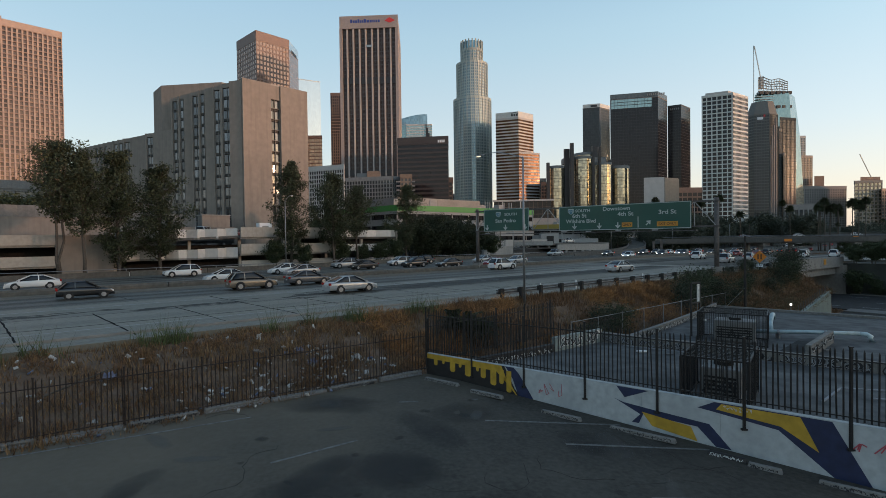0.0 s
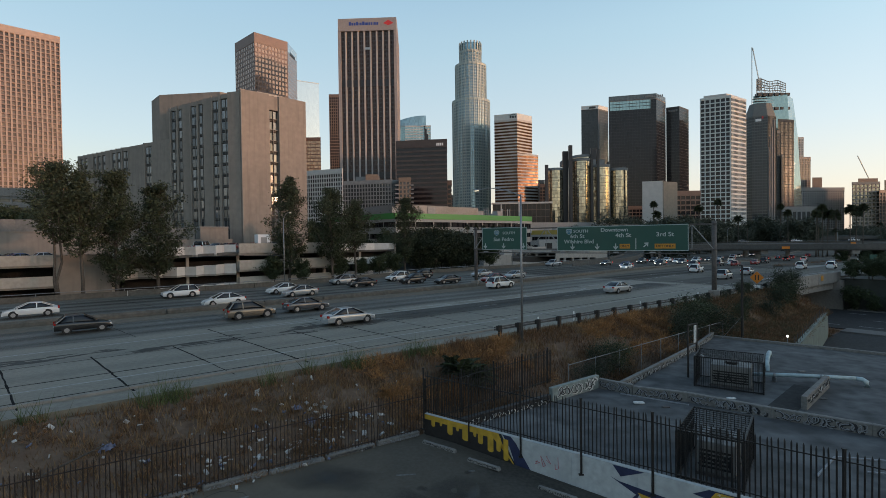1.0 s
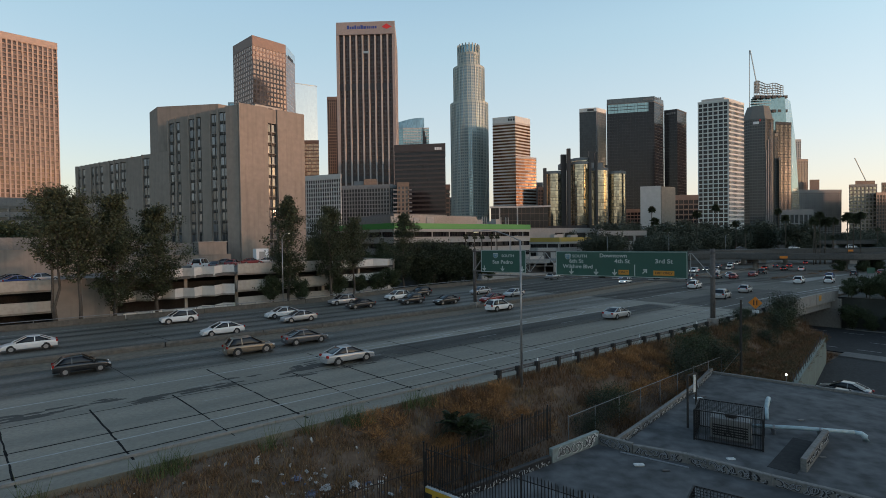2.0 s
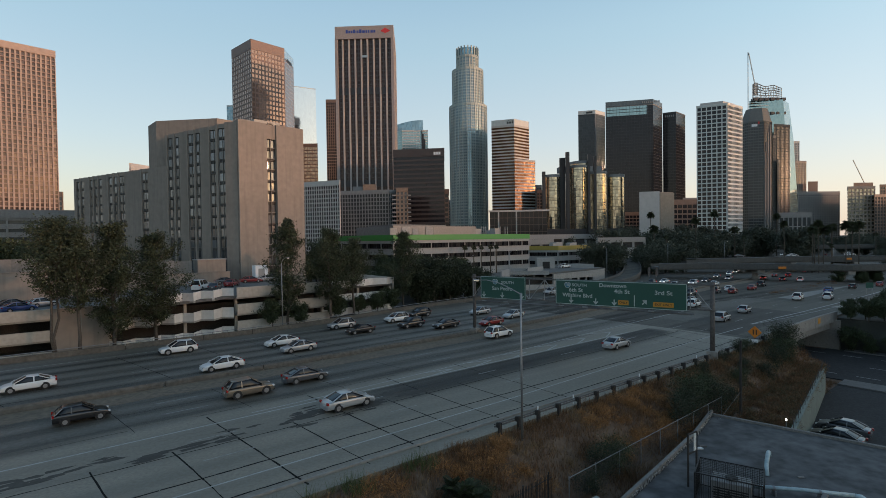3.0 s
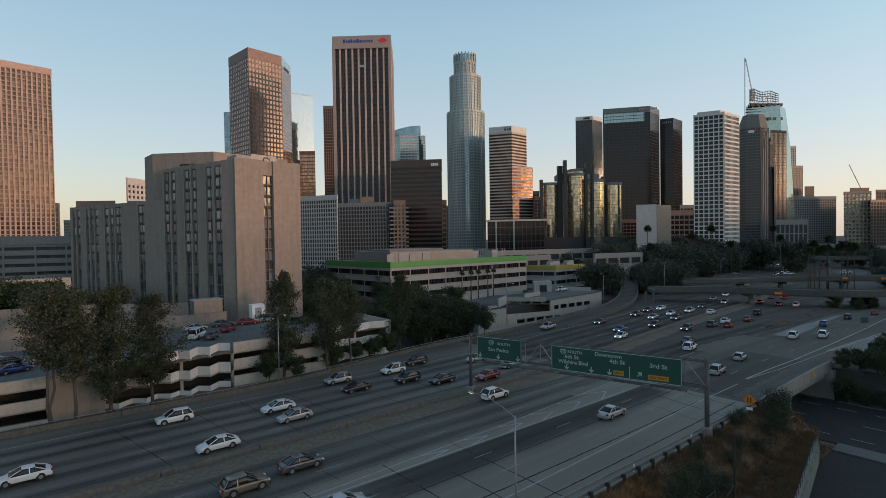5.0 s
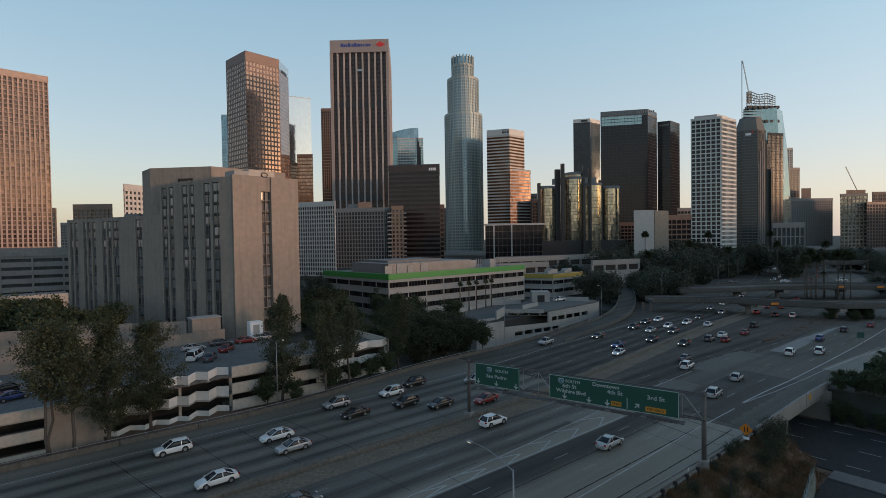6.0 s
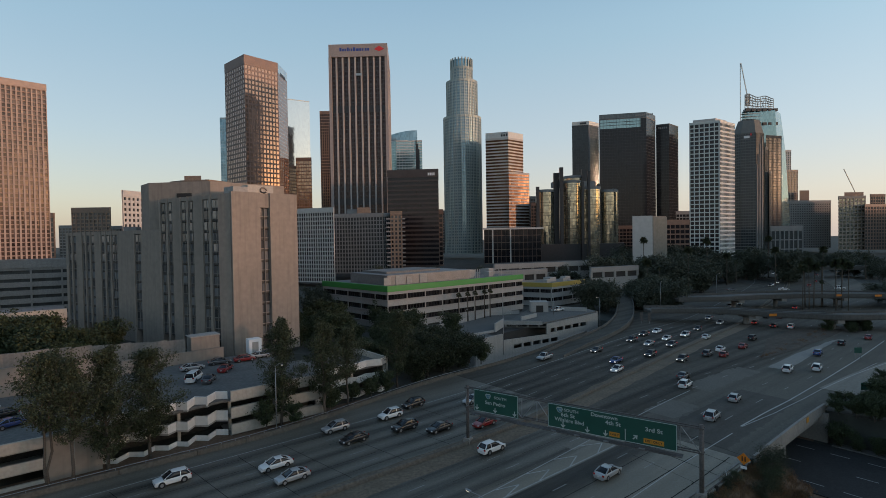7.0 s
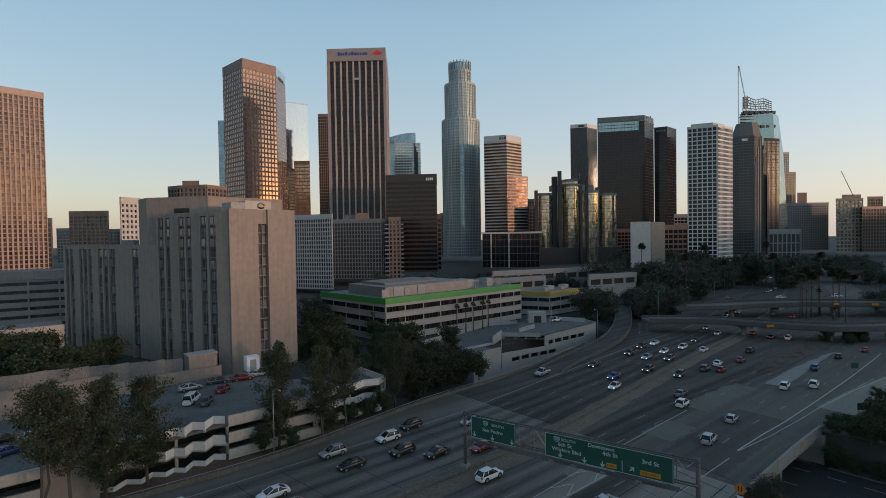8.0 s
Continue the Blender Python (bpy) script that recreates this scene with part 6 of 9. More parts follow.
overpass("straight concrete street bridge behind the curved one", [(112.0, 233.0), (133.0, 232.0), (152.0, 237.0), (178.0, 238.5), (204.0, 233.0), (250.0, 224.0), (320.0, 216.0)], 3.2, 14, (1.6, 2.5, 3.5), 1.2)
overpass("far concrete bridge with street lamps", [(180.0, 420.0), (260.0, 400.0), (360.0, 385.0), (480.0, 370.0)], 5.0, 16, (0.7, 1.2))
# bridge direction plates
for x, y, z in ((124.6, 186.6, 2.9), (189.0, 236.3, 3.4), (204.0, 232.7, 3.4)):
    pl_ = thing("bridge_plate", "small orange road sign plate fixed to a bridge", "sign")
    part("plate", Geo().box(x - 1.6, x + 1.6, y - 0.6, y - 0.5, z - 0.4, z + 0.5), M_ORANGE, pl_)
    part("bracket", Geo().box(x - 0.1, x + 0.1, y - 0.5, y, z - 0.2, z + 0.2), M_STEEL, pl_)

# slip road on the far side and ramp on the near side
def lane_road(name, label, pts, width, mat, z=0.02):
    us = steps(0, len(pts) - 1.001, 0.2)
    def at(u):
        i = int(u)
        p = [Vector(pts[min(max(k, 0), len(pts) - 1)]) for k in (i - 1, i, i + 1, i + 2)]
        t = u - i
        return 0.5 * (2 * p[1] + (p[2] - p[0]) * t + (2 * p[0] - 5 * p[1] + 4 * p[2] - p[3]) * t * t + (3 * p[1] - p[0] - 3 * p[2] + p[3]) * t ** 3)
    def side(o):
        def f(u):
            d = (at(min(u + 0.05, len(pts) - 1.001)) - at(max(u - 0.05, 0))).normalized()
            return at(u) + Vector((-d.y, d.x, 0)) * o
        return f
    part(name, strip(us, side(-width / 2), side(width / 2), -7.0 if name == "slip_road" else -0.8, z), mat, kind="structure", label=label)
    return us, side
us, side = lane_road("slip_road", "grey slip road climbing away from the freeway", [(33.0, 142.5, -0.45), (44.0, 157.0, -0.4), (56.0, 171.5, -0.3), (67.0, 187.0, 0.0), (76.5, 205.0, 0.5), (85.0, 226.0, 1.4), (91.5, 245.0, 2.4), (95.0, 256.0, 3.0), (92.0, 275.0, 4.0)], 6.6, M_ROAD_FAR)
for o in (-3.5, 3.3):
    ed = thing("ramp_barrier", "low concrete barrier along a slip road", "barrier")
    part("wall_body", strip(us, side(o), side(o + 0.25), -0.5, 0.85), C_DIM, ed)
us, side = lane_road("exit_ramp", "smooth grey exit lane leaving the freeway", [(86.0, 105.0, -0.52), (108.0, 120.0, -0.95), (140.0, 138.0, -1.2), (190.0, 160.0, -1.4), (260.0, 185.0, -1.4)], 10, M_ROAD_DARK, 0.0)
for o, mt in ((4.2, M_LINE), (-4.2, M_LINE)):
    part("ramp_line", strip(us, side(o), side(o + 0.2), 0.003, 0.012), mt, kind="structure", label="white edge line of the exit lane")
GORE = [(52.8, 87.1), (61.6, 93.9), (70.6, 100.6), (88.3, 114.8), (112.8, 134.9), (143.9, 161.3)]
def ribbon(pts, w, label):
    g = Geo()
    for (xa, ya), (xb, yb_) in zip(pts, pts[1:]):
        for k in range(6):
            q = [Vector((xa, ya, 0)).lerp(Vector((xb, yb_, 0)), f) for f in (k / 6, (k + 1) / 6)]
            for p in q:
                u = min(steps(4.0, 8.5, 0.02), key=lambda v: (fw(v, 0.25).xy - p.xy).length)
                p.z = fw(u, 0.25).z + 0.016
            n = Vector((q[0].y - q[1].y, q[1].x - q[0].x, 0)).normalized() * w / 2
            g.quad(q[0] - n, q[1] - n, q[1] + n, q[0] + n)
    part("gore_line", g, M_LINE, kind="structure", label=label)
ribbon(GORE, 0.26, "long white line where the exit lane parts")
ribbon([(53.0, 87.0), (62.6, 93.2), (74.8, 102.0), (87.4, 111.6), (115.6, 131.6)], 0.16, "white line beside the exit lane")
M_SCRUB = surf("scrubby_dark_earth", (0.055, 0.043, 0.032), 0.95, vary=0.45, fine=1.2, broad=0.2, bump=0.5, bump_scale=3)
# earth island between the carriageway and the connector
def road_z(p):
    u = min(steps(4.0, 9.0, 0.02), key=lambda v: (fw(v, 0.4).xy - Vector(p)).length)
    return fw(u, 0.4).z


def road_sheet(name, pts, mat, label, lift):
    """A thin sheet with an uneven rim that follows the lie of the road."""
    rim = []
    for (xa, ya), (xb, yb_) in zip(pts, pts[1:] + pts[:1]):
        n = max(2, int(math.hypot(xb - xa, yb_ - ya) / 3))
        for k in range(n):
            f = k / n
            x, y = xa + (xb - xa) * f + 0.5 * noise.noise((xa + k, ya, 1)), ya + (yb_ - ya) * f + 0.5 * noise.noise((xa, ya + k, 2))
            rim.append((x, y, road_z((x, y)) + lift))
    c = tuple(sum(q[i] for q in rim) / len(rim) for i in range(3))
    n = len(rim)
    part(name, Geo().add(rim + [(c[0], c[1], c[2] + lift)], [(i, (i + 1) % n, n) for i in range(n)]), mat, kind="structure", label=label)


ISLAND = [(88.0, 136.0), (104.0, 147.0), (133.0, 169.0), (155.0, 188.0), (150.0, 193.0), (132.0, 184.0), (109.0, 166.0)]
road_sheet("planted_island", ISLAND, M_SCRUB, "dark scrubby earth island between two carriageways", 0.12)
M_APRON = surf("pale_apron_concrete", (0.20, 0.195, 0.18), 0.9, vary=0.15, fine=2, broad=0.15)
road_sheet("island_apron", [(83.8, 127.5), (87.1, 124.8), (109.2, 144.4), (131.5, 164.5), (125.4, 160.5), (100.9, 141.9)], M_APRON, "pale concrete apron at the split of two roads", 0.05)


def text_mesh(word, size):
    cu = bpy.data.curves.new("letters", 'FONT')
    cu.body, cu.size, cu.align_x, cu.align_y, cu.extrude = word, size, 'CENTER', 'CENTER', 0.01
    cu.offset = 0.016 * size
    ob = bpy.data.objects.new("letters", cu)
    scene.collection.objects.link(ob)
    me = bpy.data.meshes.new_from_object(ob.evaluated_get(bpy.context.evaluated_depsgraph_get()))
    bpy.data.objects.remove(ob)
    return me


def lettering(word, size, mat, parent, m, stretch=1.0):
    me = text_mesh(word, size)
    me.materials.clear()
    me.materials.append(mat)
    return part("lettering", me, None, parent, m=m @ Matrix.Diagonal((stretch, 1, 1, 1)))


# ---- sign gantry across the southbound lanes ----
ga = thing("sign_gantry", "steel truss gantry with large green freeway signs", "sign gantry")
GA = Vector((5.2, 82.0, 0))
GB = GA + Vector((29.4, -20.4, 0)).normalized() * 34.0
mgan = edge_pose((GA.x, GA.y), (GB.x, GB.y), 0)      # x from the median to the near edge; -y faces the traffic
LG = (GB - GA).length
for x, r in ((0.0, 0.32), (LG, 0.34)):
    part("post", Geo().tube([tuple(mgan @ Vector((x, 0.6, -0.5))), tuple(mgan @ Vector((x, 0.6, 9.4)))], [r * 0.85, r * 0.8], 12), M_RUST, ga, smooth=True)
    part("post_foot", bevelled(Geo().box(x - 0.6, x + 0.6, 0.0, 1.2, -0.4, 0.9, mgan), 0.05), M_CONC, ga)
for yy, zz in ((0.3, 9.0), (0.3, 5.9), (1.0, 9.0), (1.0, 5.9)):
    part("chord", Geo().bar(mgan @ Vector((-0.3, yy, zz)), mgan @ Vector((LG + 0.3, yy, zz)), 0.16), M_RUST, ga)
n = 14
for i in range(n):
    xa, xb = LG * i / n, LG * (i + 1) / n
    part("diagonal", Geo().bar(mgan @ Vector((xa, 0.3, 9.0 if i % 2 else 5.9)), mgan @ Vector((xb, 0.3, 5.9 if i % 2 else 9.0)), 0.09), M_STEEL, ga)
    part("strut", Geo().bar(mgan @ Vector((xa, 0.3, 5.9)), mgan @ Vector((xa, 0.3, 9.0)), 0.09), M_STEEL, ga)
part("catwalk", Geo().box(1.5, LG - 2.0, -1.1, 0.1, 5.35, 5.45, mgan), M_RUST, ga)


def panel(x0, x1, z0, z1, nm):
    p = part(nm, bevelled(Geo().box(x0, x1, -0.12, 0.0, z0, z1, mgan), 0.04), M_SIGN, ga, "green sheet sign panel with a white border")
    b = 0.07
    g = Geo()
    for q in ((x0 + 0.05, x1 - 0.05, z0 + 0.05, z0 + 0.05 + b), (x0 + 0.05, x1 - 0.05, z1 - 0.05 - b, z1 - 0.05), (x0 + 0.05, x0 + 0.05 + b, z0 + 0.05, z1 - 0.05), (x1 - 0.05 - b, x1 - 0.05, z0 + 0.05, z1 - 0.05)):
        g.box(q[0], q[1], -0.135, -0.12, q[2], q[3], mgan)
    part("border", g, M_LETTER, p)
    return p


def on_sign(x, z):
    return mgan @ Matrix.Translation((x, -0.13, z)) @ Matrix.Rotation(radians(90), 4, 'X')


def arrow(p, x, z, tilt=0.0, s=0.42):
    m = on_sign(x, z) @ Matrix.Rotation(radians(tilt), 4, 'Z')
    g = Geo().box(-0.07, 0.07, -0.1, s, 0, 0.015, m)
    for sx in (-1, 1):
        g.add([(0, -s, 0.015), (sx * 0.36, 0.0, 0.015), (sx * 0.2, 0.06, 0.015), (0, -0.14, 0.015)], [(0, 1, 2, 3) if sx > 0 else (3, 2, 1, 0)], m)
    part("arrow", g, M_LETTER, p)


def shield(p, x, z):
    m = on_sign(x, z)
    part("route_shield", Geo().prism([(-0.42, 0.28), (-0.46, 0.0), (-0.3, -0.32), (0, -0.46), (0.3, -0.32), (0.46, 0.0), (0.42, 0.28), (0.2, 0.36), (0, 0.3), (-0.2, 0.36)][::-1], 0, 0.02, m), M_LETTER, p)
    part("shield_face", Geo().prism([(-0.36, 0.2), (-0.39, 0.0), (-0.25, -0.28), (0, -0.4), (0.25, -0.28), (0.39, 0.0), (0.36, 0.2)][::-1], 0.02, 0.03, m), paint("route_blue", (0.03, 0.14, 0.2), 0.5), p)
    lettering("110", 0.42, M_LETTER, p, m @ Matrix.Translation((0, -0.05, 0.035)))


p = panel(1.6, 9.3, 5.8, 9.25, "sign_panel")
shield(p, 4.2, 8.45)
lettering("SOUTH", 0.56, M_LETTER, p, on_sign(6.3, 8.35), 1.15)
lettering("San Pedro", 0.76, M_LETTER, p, on_sign(5.4, 7.4), 1.12)
for x in (2.2, 5.4, 8.7):
    arrow(p, x, 6.4)
p = panel(14.0, 31.3, 5.65, 9.1, "sign_panel")
shield(p, 15.8, 8.4)
lettering("SOUTH", 0.56, M_LETTER, p, on_sign(17.5, 8.4), 1.15)
lettering("6th St", 0.76, M_LETTER, p, on_sign(17.0, 7.7), 1.12)
lettering("Wilshire Blvd", 0.74, M_LETTER, p, on_sign(17.2, 6.95), 1.06)
lettering("Downtown", 0.72, M_LETTER, p, on_sign(22.1, 8.5), 1.1)
lettering("4th St", 0.76, M_LETTER, p, on_sign(23.3, 7.75), 1.12)
lettering("3rd St", 0.76, M_LETTER, p, on_sign(28.5, 7.8), 1.15)
for x in (16.3, 19.8, 22.3):
    arrow(p, x, 6.25)
arrow(p, 26.2, 6.5, 135)
part("divider", Geo().box(24.87, 24.97, -0.135, -0.12, 5.9, 7.35, mgan), M_LETTER, p)
for x, w, word in ((23.5, 1.35, "ONLY"), (28.5, 2.5, "EXIT ONLY")):
    q = part("amber_plate", Geo().box(x - w / 2, x + w / 2, -0.14, -0.12, 6.0, 6.62, mgan), M_AMBER, p)
    lettering(word, 0.42, M_BLACK, q, on_sign(x, 6.3) @ Matrix.Translation((0, 0, 0.015)))
for x in (2.8, 6.4, 15.2, 18.6, 22.6, 27.2):
    fx = part("sign_lamp", Geo().box(x - 0.35, x + 0.35, -1.15, -0.9, 5.45, 5.6, mgan), M_STEEL, ga)
    part("lens", Geo().box(x - 0.28, x + 0.28, -0.9, -0.86, 5.47, 5.58, mgan), M_LAMP, fx)

# ---- lamp posts ----
def lamp_post(x, y, h, arm, way, z0=0.0, lit=True):
    t = thing("street_lamp", "tall grey steel lamp post with a curved arm", "street lamp", m=Matrix.Translation((x, y, z0)))
    d = Vector((math.cos(way), math.sin(way), 0))
    part("pole", Geo().tube([(0, 0, -0.5), (0, 0, h)], [0.1, 0.065], 10), M_STEEL, t, smooth=True)
    pts = [Vector((0, 0, h - 0.1)) + d * arm * k + Vector((0, 0, 0.9 * math.sin(k * math.pi / 1.55))) for k in (0, 0.15, 0.3, 0.5, 0.75, 1.0)]
    part("arm", Geo().tube([tuple(q) for q in pts], [0.05, 0.04, 0.04, 0.035, 0.03, 0.03], 8), M_STEEL, t, smooth=True)
    e = pts[-1]
    hd = part("lamp_head", bevelled(Geo().box(-0.3, 0.3, -0.12, 0.12, -0.02, 0.1, Matrix.Translation(e) @ Matrix.Rotation(way, 4, 'Z')), 0.04), M_STEEL, t)
    part("lens", Geo().box(-0.2, 0.2, -0.09, 0.09, -0.06, -0.02, Matrix.Translation(e) @ Matrix.Rotation(way, 4, 'Z')), M_LAMP if lit else M_STEEL, hd)
NA = math.atan2(DX, -DY)
lamp_post(6.2, 39.6, 10.9, 5.0, NA)
lamp_post(-27.0, 88.6, 11.6, 3.0, NA + math.pi)
for x, y, h, w in ((58.0, 178.0, 11, 4.0), (97.0, 218.0, 12, 1.0), (150.0, 270.0, 11, 0.5), (20.0, 146.0, 11, NA + math.pi), (200.0, 260.0, 10, 2.0), (260.0, 262.0, 10, 2.0)):
    lamp_post(x, y, h, 2.6, w, 0.0)
for x, y, z in ((10.3, 166.1, 1.5), (27.1, 200.5, 1.5), (46.0, 196.0, 2.95)):
    lamp_post(x, y, 7.5, 1.2, 0.8, z, lit=False)
# orange diamond sign and small poles
ds = thing("warning_sign", "orange diamond road work sign on a post", "sign", m=Matrix.Translation((43.2, 70.4, 0)) @ Matrix.Rotation(radians(-42), 4, 'Z'))
part("post", Geo().box(-0.05, 0.05, -0.05, 0.05, -1.0, 2.4), M_WOOD, ds)
part("plate", Geo().prism([(0, -0.85), (0.85, 0), (0, 0.85), (-0.85, 0)], 0, 0.03, pose(0, -0.06, 1.75, 90, 0, 0)), M_ORANGE, ds)
for x in (-0.18, 0.18):
    part("symbol_bar", Geo().box(x - 0.07, x + 0.07, -0.105, -0.09, 1.4, 2.1), M_BLACK, ds)
part("plaque", Geo().box(-0.4, 0.4, -0.08, -0.05, 0.35, 0.75), M_WHITE, ds)
up_ = thing("utility_pole", "thin dark timber pole on the bank", "pole", m=Matrix.Translation((29.9, 51.1, 0)))
part("pole", Geo().tube([(0, 0, -3.4), (0, 0, 4.6)], [0.14, 0.1], 8), M_WOOD, up_)
part("guy_wire", Geo().bar((0, 0, -0.5), (-4.4, -3.4, -2.6), 0.02), M_STEEL, up_)
for x, y, mt in ((113.5, 135.2, M_SIGN), (88.7, 103.6, M_SIGN)):
    sg = thing("exit_sign", "small green freeway sign on two posts", "sign", m=Matrix.Translation((x, y, -1)))
    part("plate", Geo().box(-1.0, 1.0, -0.05, 0, 1.6, 3.1), mt, sg)
    for q in (-0.8, 0.8):
        part("post", Geo().box(q - 0.06, q + 0.06, 0, 0.1, 0, 3.0), M_STEEL, sg)
for x, y in ((88.0, 208.0), (90.5, 207.0)):
    sg = thing("ramp_sign", "narrow dark sign panel at the slip road nose", "sign", m=Matrix.Translation((x - 8, y - 12, -1)))
    part("plate", Geo().box(-0.5, 0.5, -0.05, 0, 1.0, 4.2), M_RUST, sg)
    part("post", Geo().box(-0.06, 0.06, 0, 0.1, 0, 4.0), M_STEEL, sg)
# ---- parking lot in the foreground ----
M_RUSTY_IRON = surf("rusty_black_iron", (0.04, 0.026, 0.02), 0.8, metal=0.2, vary=0.5, fine=5)
M_IRON = surf("black_iron", (0.018, 0.017, 0.017), 0.55, metal=0.3, vary=0.4, fine=8)
M_MURAL = surf("white_mural_paint", (0.36, 0.385, 0.39), 0.75, vary=0.14, fine=4, broad=0.5, streak=0.3, bump=0.08)
M_NAVY = surf("navy_mural_paint", (0.012, 0.02, 0.06), 0.6, vary=0.2, fine=4)
M_MYEL = surf("yellow_mural_paint", (0.42, 0.26, 0.025), 0.6, vary=0.2, fine=4, broad=0.7)
M_MBLK = surf("black_mural_paint", (0.015, 0.014, 0.014), 0.6, vary=0.3, fine=4)
M_TAGW = surf("white_spray_paint", (0.50, 0.50, 0.48), 0.8, vary=0.25, fine=8)
M_TAGG = surf("grey_spray_paint", (0.21, 0.22, 0.235), 0.8, vary=0.25, fine=8)
M_TAGR = surf("red_spray_paint", (0.40, 0.07, 0.09), 0.8, vary=0.25, fine=8)
M_TAGK = surf("black_spray_paint", (0.02, 0.02, 0.022), 0.8, vary=0.25, fine=8)
M_KERB = surf("kerb_concrete", (0.15, 0.143, 0.132), 0.9, vary=0.25, fine=6, broad=0.8, bump=0.2)
M_ROOFB = surf("tar_roof", (0.08, 0.082, 0.083), 0.9, spec=0.2, vary=0.35, fine=1.2, broad=0.18, bump=0.1, pale=(0.16, 0.163, 0.165), pale_amount=0.6)
M_PIPE = surf("pale_pipe", (0.30, 0.38, 0.40), 0.45, vary=0.2, fine=3)


def lot_z(x):
    return -1.70 - 0.062 * max(0.0, x - 0.5)


FA, FC = Vector((-0.8, 24.4)), Vector((-0.78, 24.35))          # corner where fence and mural wall meet
FD = Vector((-11.3, -7.6)).normalized()                           # along the left fence, away from the corner
WD = Vector((0.779, -0.627))                                      # along the mural wall
lot_pts = [(-80.0, -60.0), (-0.8, -60.0), (40.0, -60.0), (33.0, -3.0), tuple(FC + WD * 17.5), tuple(FC + WD * 9), tuple(FC), tuple(FA + FD * 14), tuple(FA + FD * 30), (-80.0, -28.0)]
g = Geo()
xs = [-80, -40, -25, -15, -10, -5, 0, 0.5, 5, 10, 15, 25, 40]
bm = bmesh.new()
bm.faces.new([bm.verts.new((x, y, 0)) for x, y in lot_pts])
for x in xs[1:-1]:
    bmesh.ops.bisect_plane(bm, geom=bm.verts[:] + bm.edges[:] + bm.faces[:], plane_co=(x, 0, 0), plane_no=(1, 0, 0))
for v in bm.verts:
    v.co.z = lot_z(v.co.x)
me = bpy.data.meshes.new("parking_lot")
bm.to_mesh(me)
bm.free()
M_LOT = surf("lot_asphalt", (0.049, 0.045, 0.037), 0.85, spec=0.3, vary=0.3, fine=7, broad=0.2, bump=0.12, bump_scale=40, pale=(0.075, 0.069, 0.057), pale_amount=0.4)
nt_ = M_LOT.node_tree
N_ = nt_.nodes
was = N_["Principled BSDF"].inputs["Base Color"].links[0].from_socket
# asphalt mixes to a paler brown towards the left fence, broken by noise
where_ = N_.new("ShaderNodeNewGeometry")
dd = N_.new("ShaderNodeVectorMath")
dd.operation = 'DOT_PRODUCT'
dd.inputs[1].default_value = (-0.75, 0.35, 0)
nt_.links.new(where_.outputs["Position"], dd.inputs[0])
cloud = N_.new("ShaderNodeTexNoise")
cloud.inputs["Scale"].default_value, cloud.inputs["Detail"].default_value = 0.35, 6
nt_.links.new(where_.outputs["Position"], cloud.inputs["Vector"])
left_blend = N_.new("ShaderNodeMath")
left_blend.operation = 'MULTIPLY_ADD'
left_blend.inputs[1].default_value = 9.0
nt_.links.new(cloud.outputs["Fac"], left_blend.inputs[0])
nt_.links.new(dd.outputs["Value"], left_blend.inputs[2])
pale_mask = N_.new("ShaderNodeMapRange")
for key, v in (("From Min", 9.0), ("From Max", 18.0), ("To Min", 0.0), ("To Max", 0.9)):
    pale_mask.inputs[key].default_value = v
nt_.links.new(left_blend.outputs["Value"], pale_mask.inputs["Value"])
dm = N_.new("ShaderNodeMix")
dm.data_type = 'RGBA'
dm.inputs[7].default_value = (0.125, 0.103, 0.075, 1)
nt_.links.new(pale_mask.outputs["Result"], dm.inputs[0])
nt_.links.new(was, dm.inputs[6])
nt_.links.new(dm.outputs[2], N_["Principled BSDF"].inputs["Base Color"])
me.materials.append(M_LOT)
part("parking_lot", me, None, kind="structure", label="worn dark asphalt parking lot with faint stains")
rng = random.Random(8)


def lot_blot(cx, cy, rx, ry, mat, label, seed):
    """A stain that thins out towards an uneven rim."""
    r = random.Random(seed)
    n, g, wear = 20, Geo(), []
    turn = r.uniform(0, 6.3)
    rim = [0.7 + 0.6 * r.random() for _ in range(n)]
    for k, w_ in ((0.0, 1.0), (0.45, 0.95), (0.75, 0.6), (1.0, 0.0)):
        for i in range(n):
            a = 2 * math.pi * i / n
            f = k * (0.5 * rim[i] + 0.25 * rim[i - 1] + 0.25 * rim[(i + 1) % n])
            u, v = rx * f * math.cos(a), ry * f * math.sin(a)
            x, y = cx + u * math.cos(turn) - v * math.sin(turn), cy + u * math.sin(turn) + v * math.cos(turn)
            g.v.append((x, y, lot_z(x) + 0.003 + 0.0002 * (seed % 40)))
            wear.append(w_)
    for q in range(3):
        g.f += [(q * n + i, q * n + (i + 1) % n, q * n + n + (i + 1) % n, q * n + n + i) for i in range(n)]
    ob = part("lot_stain", g, mat, kind="structure", label=label)
    ob.data.attributes.new("wear", 'FLOAT', 'POINT').data.foreach_set("value", wear)


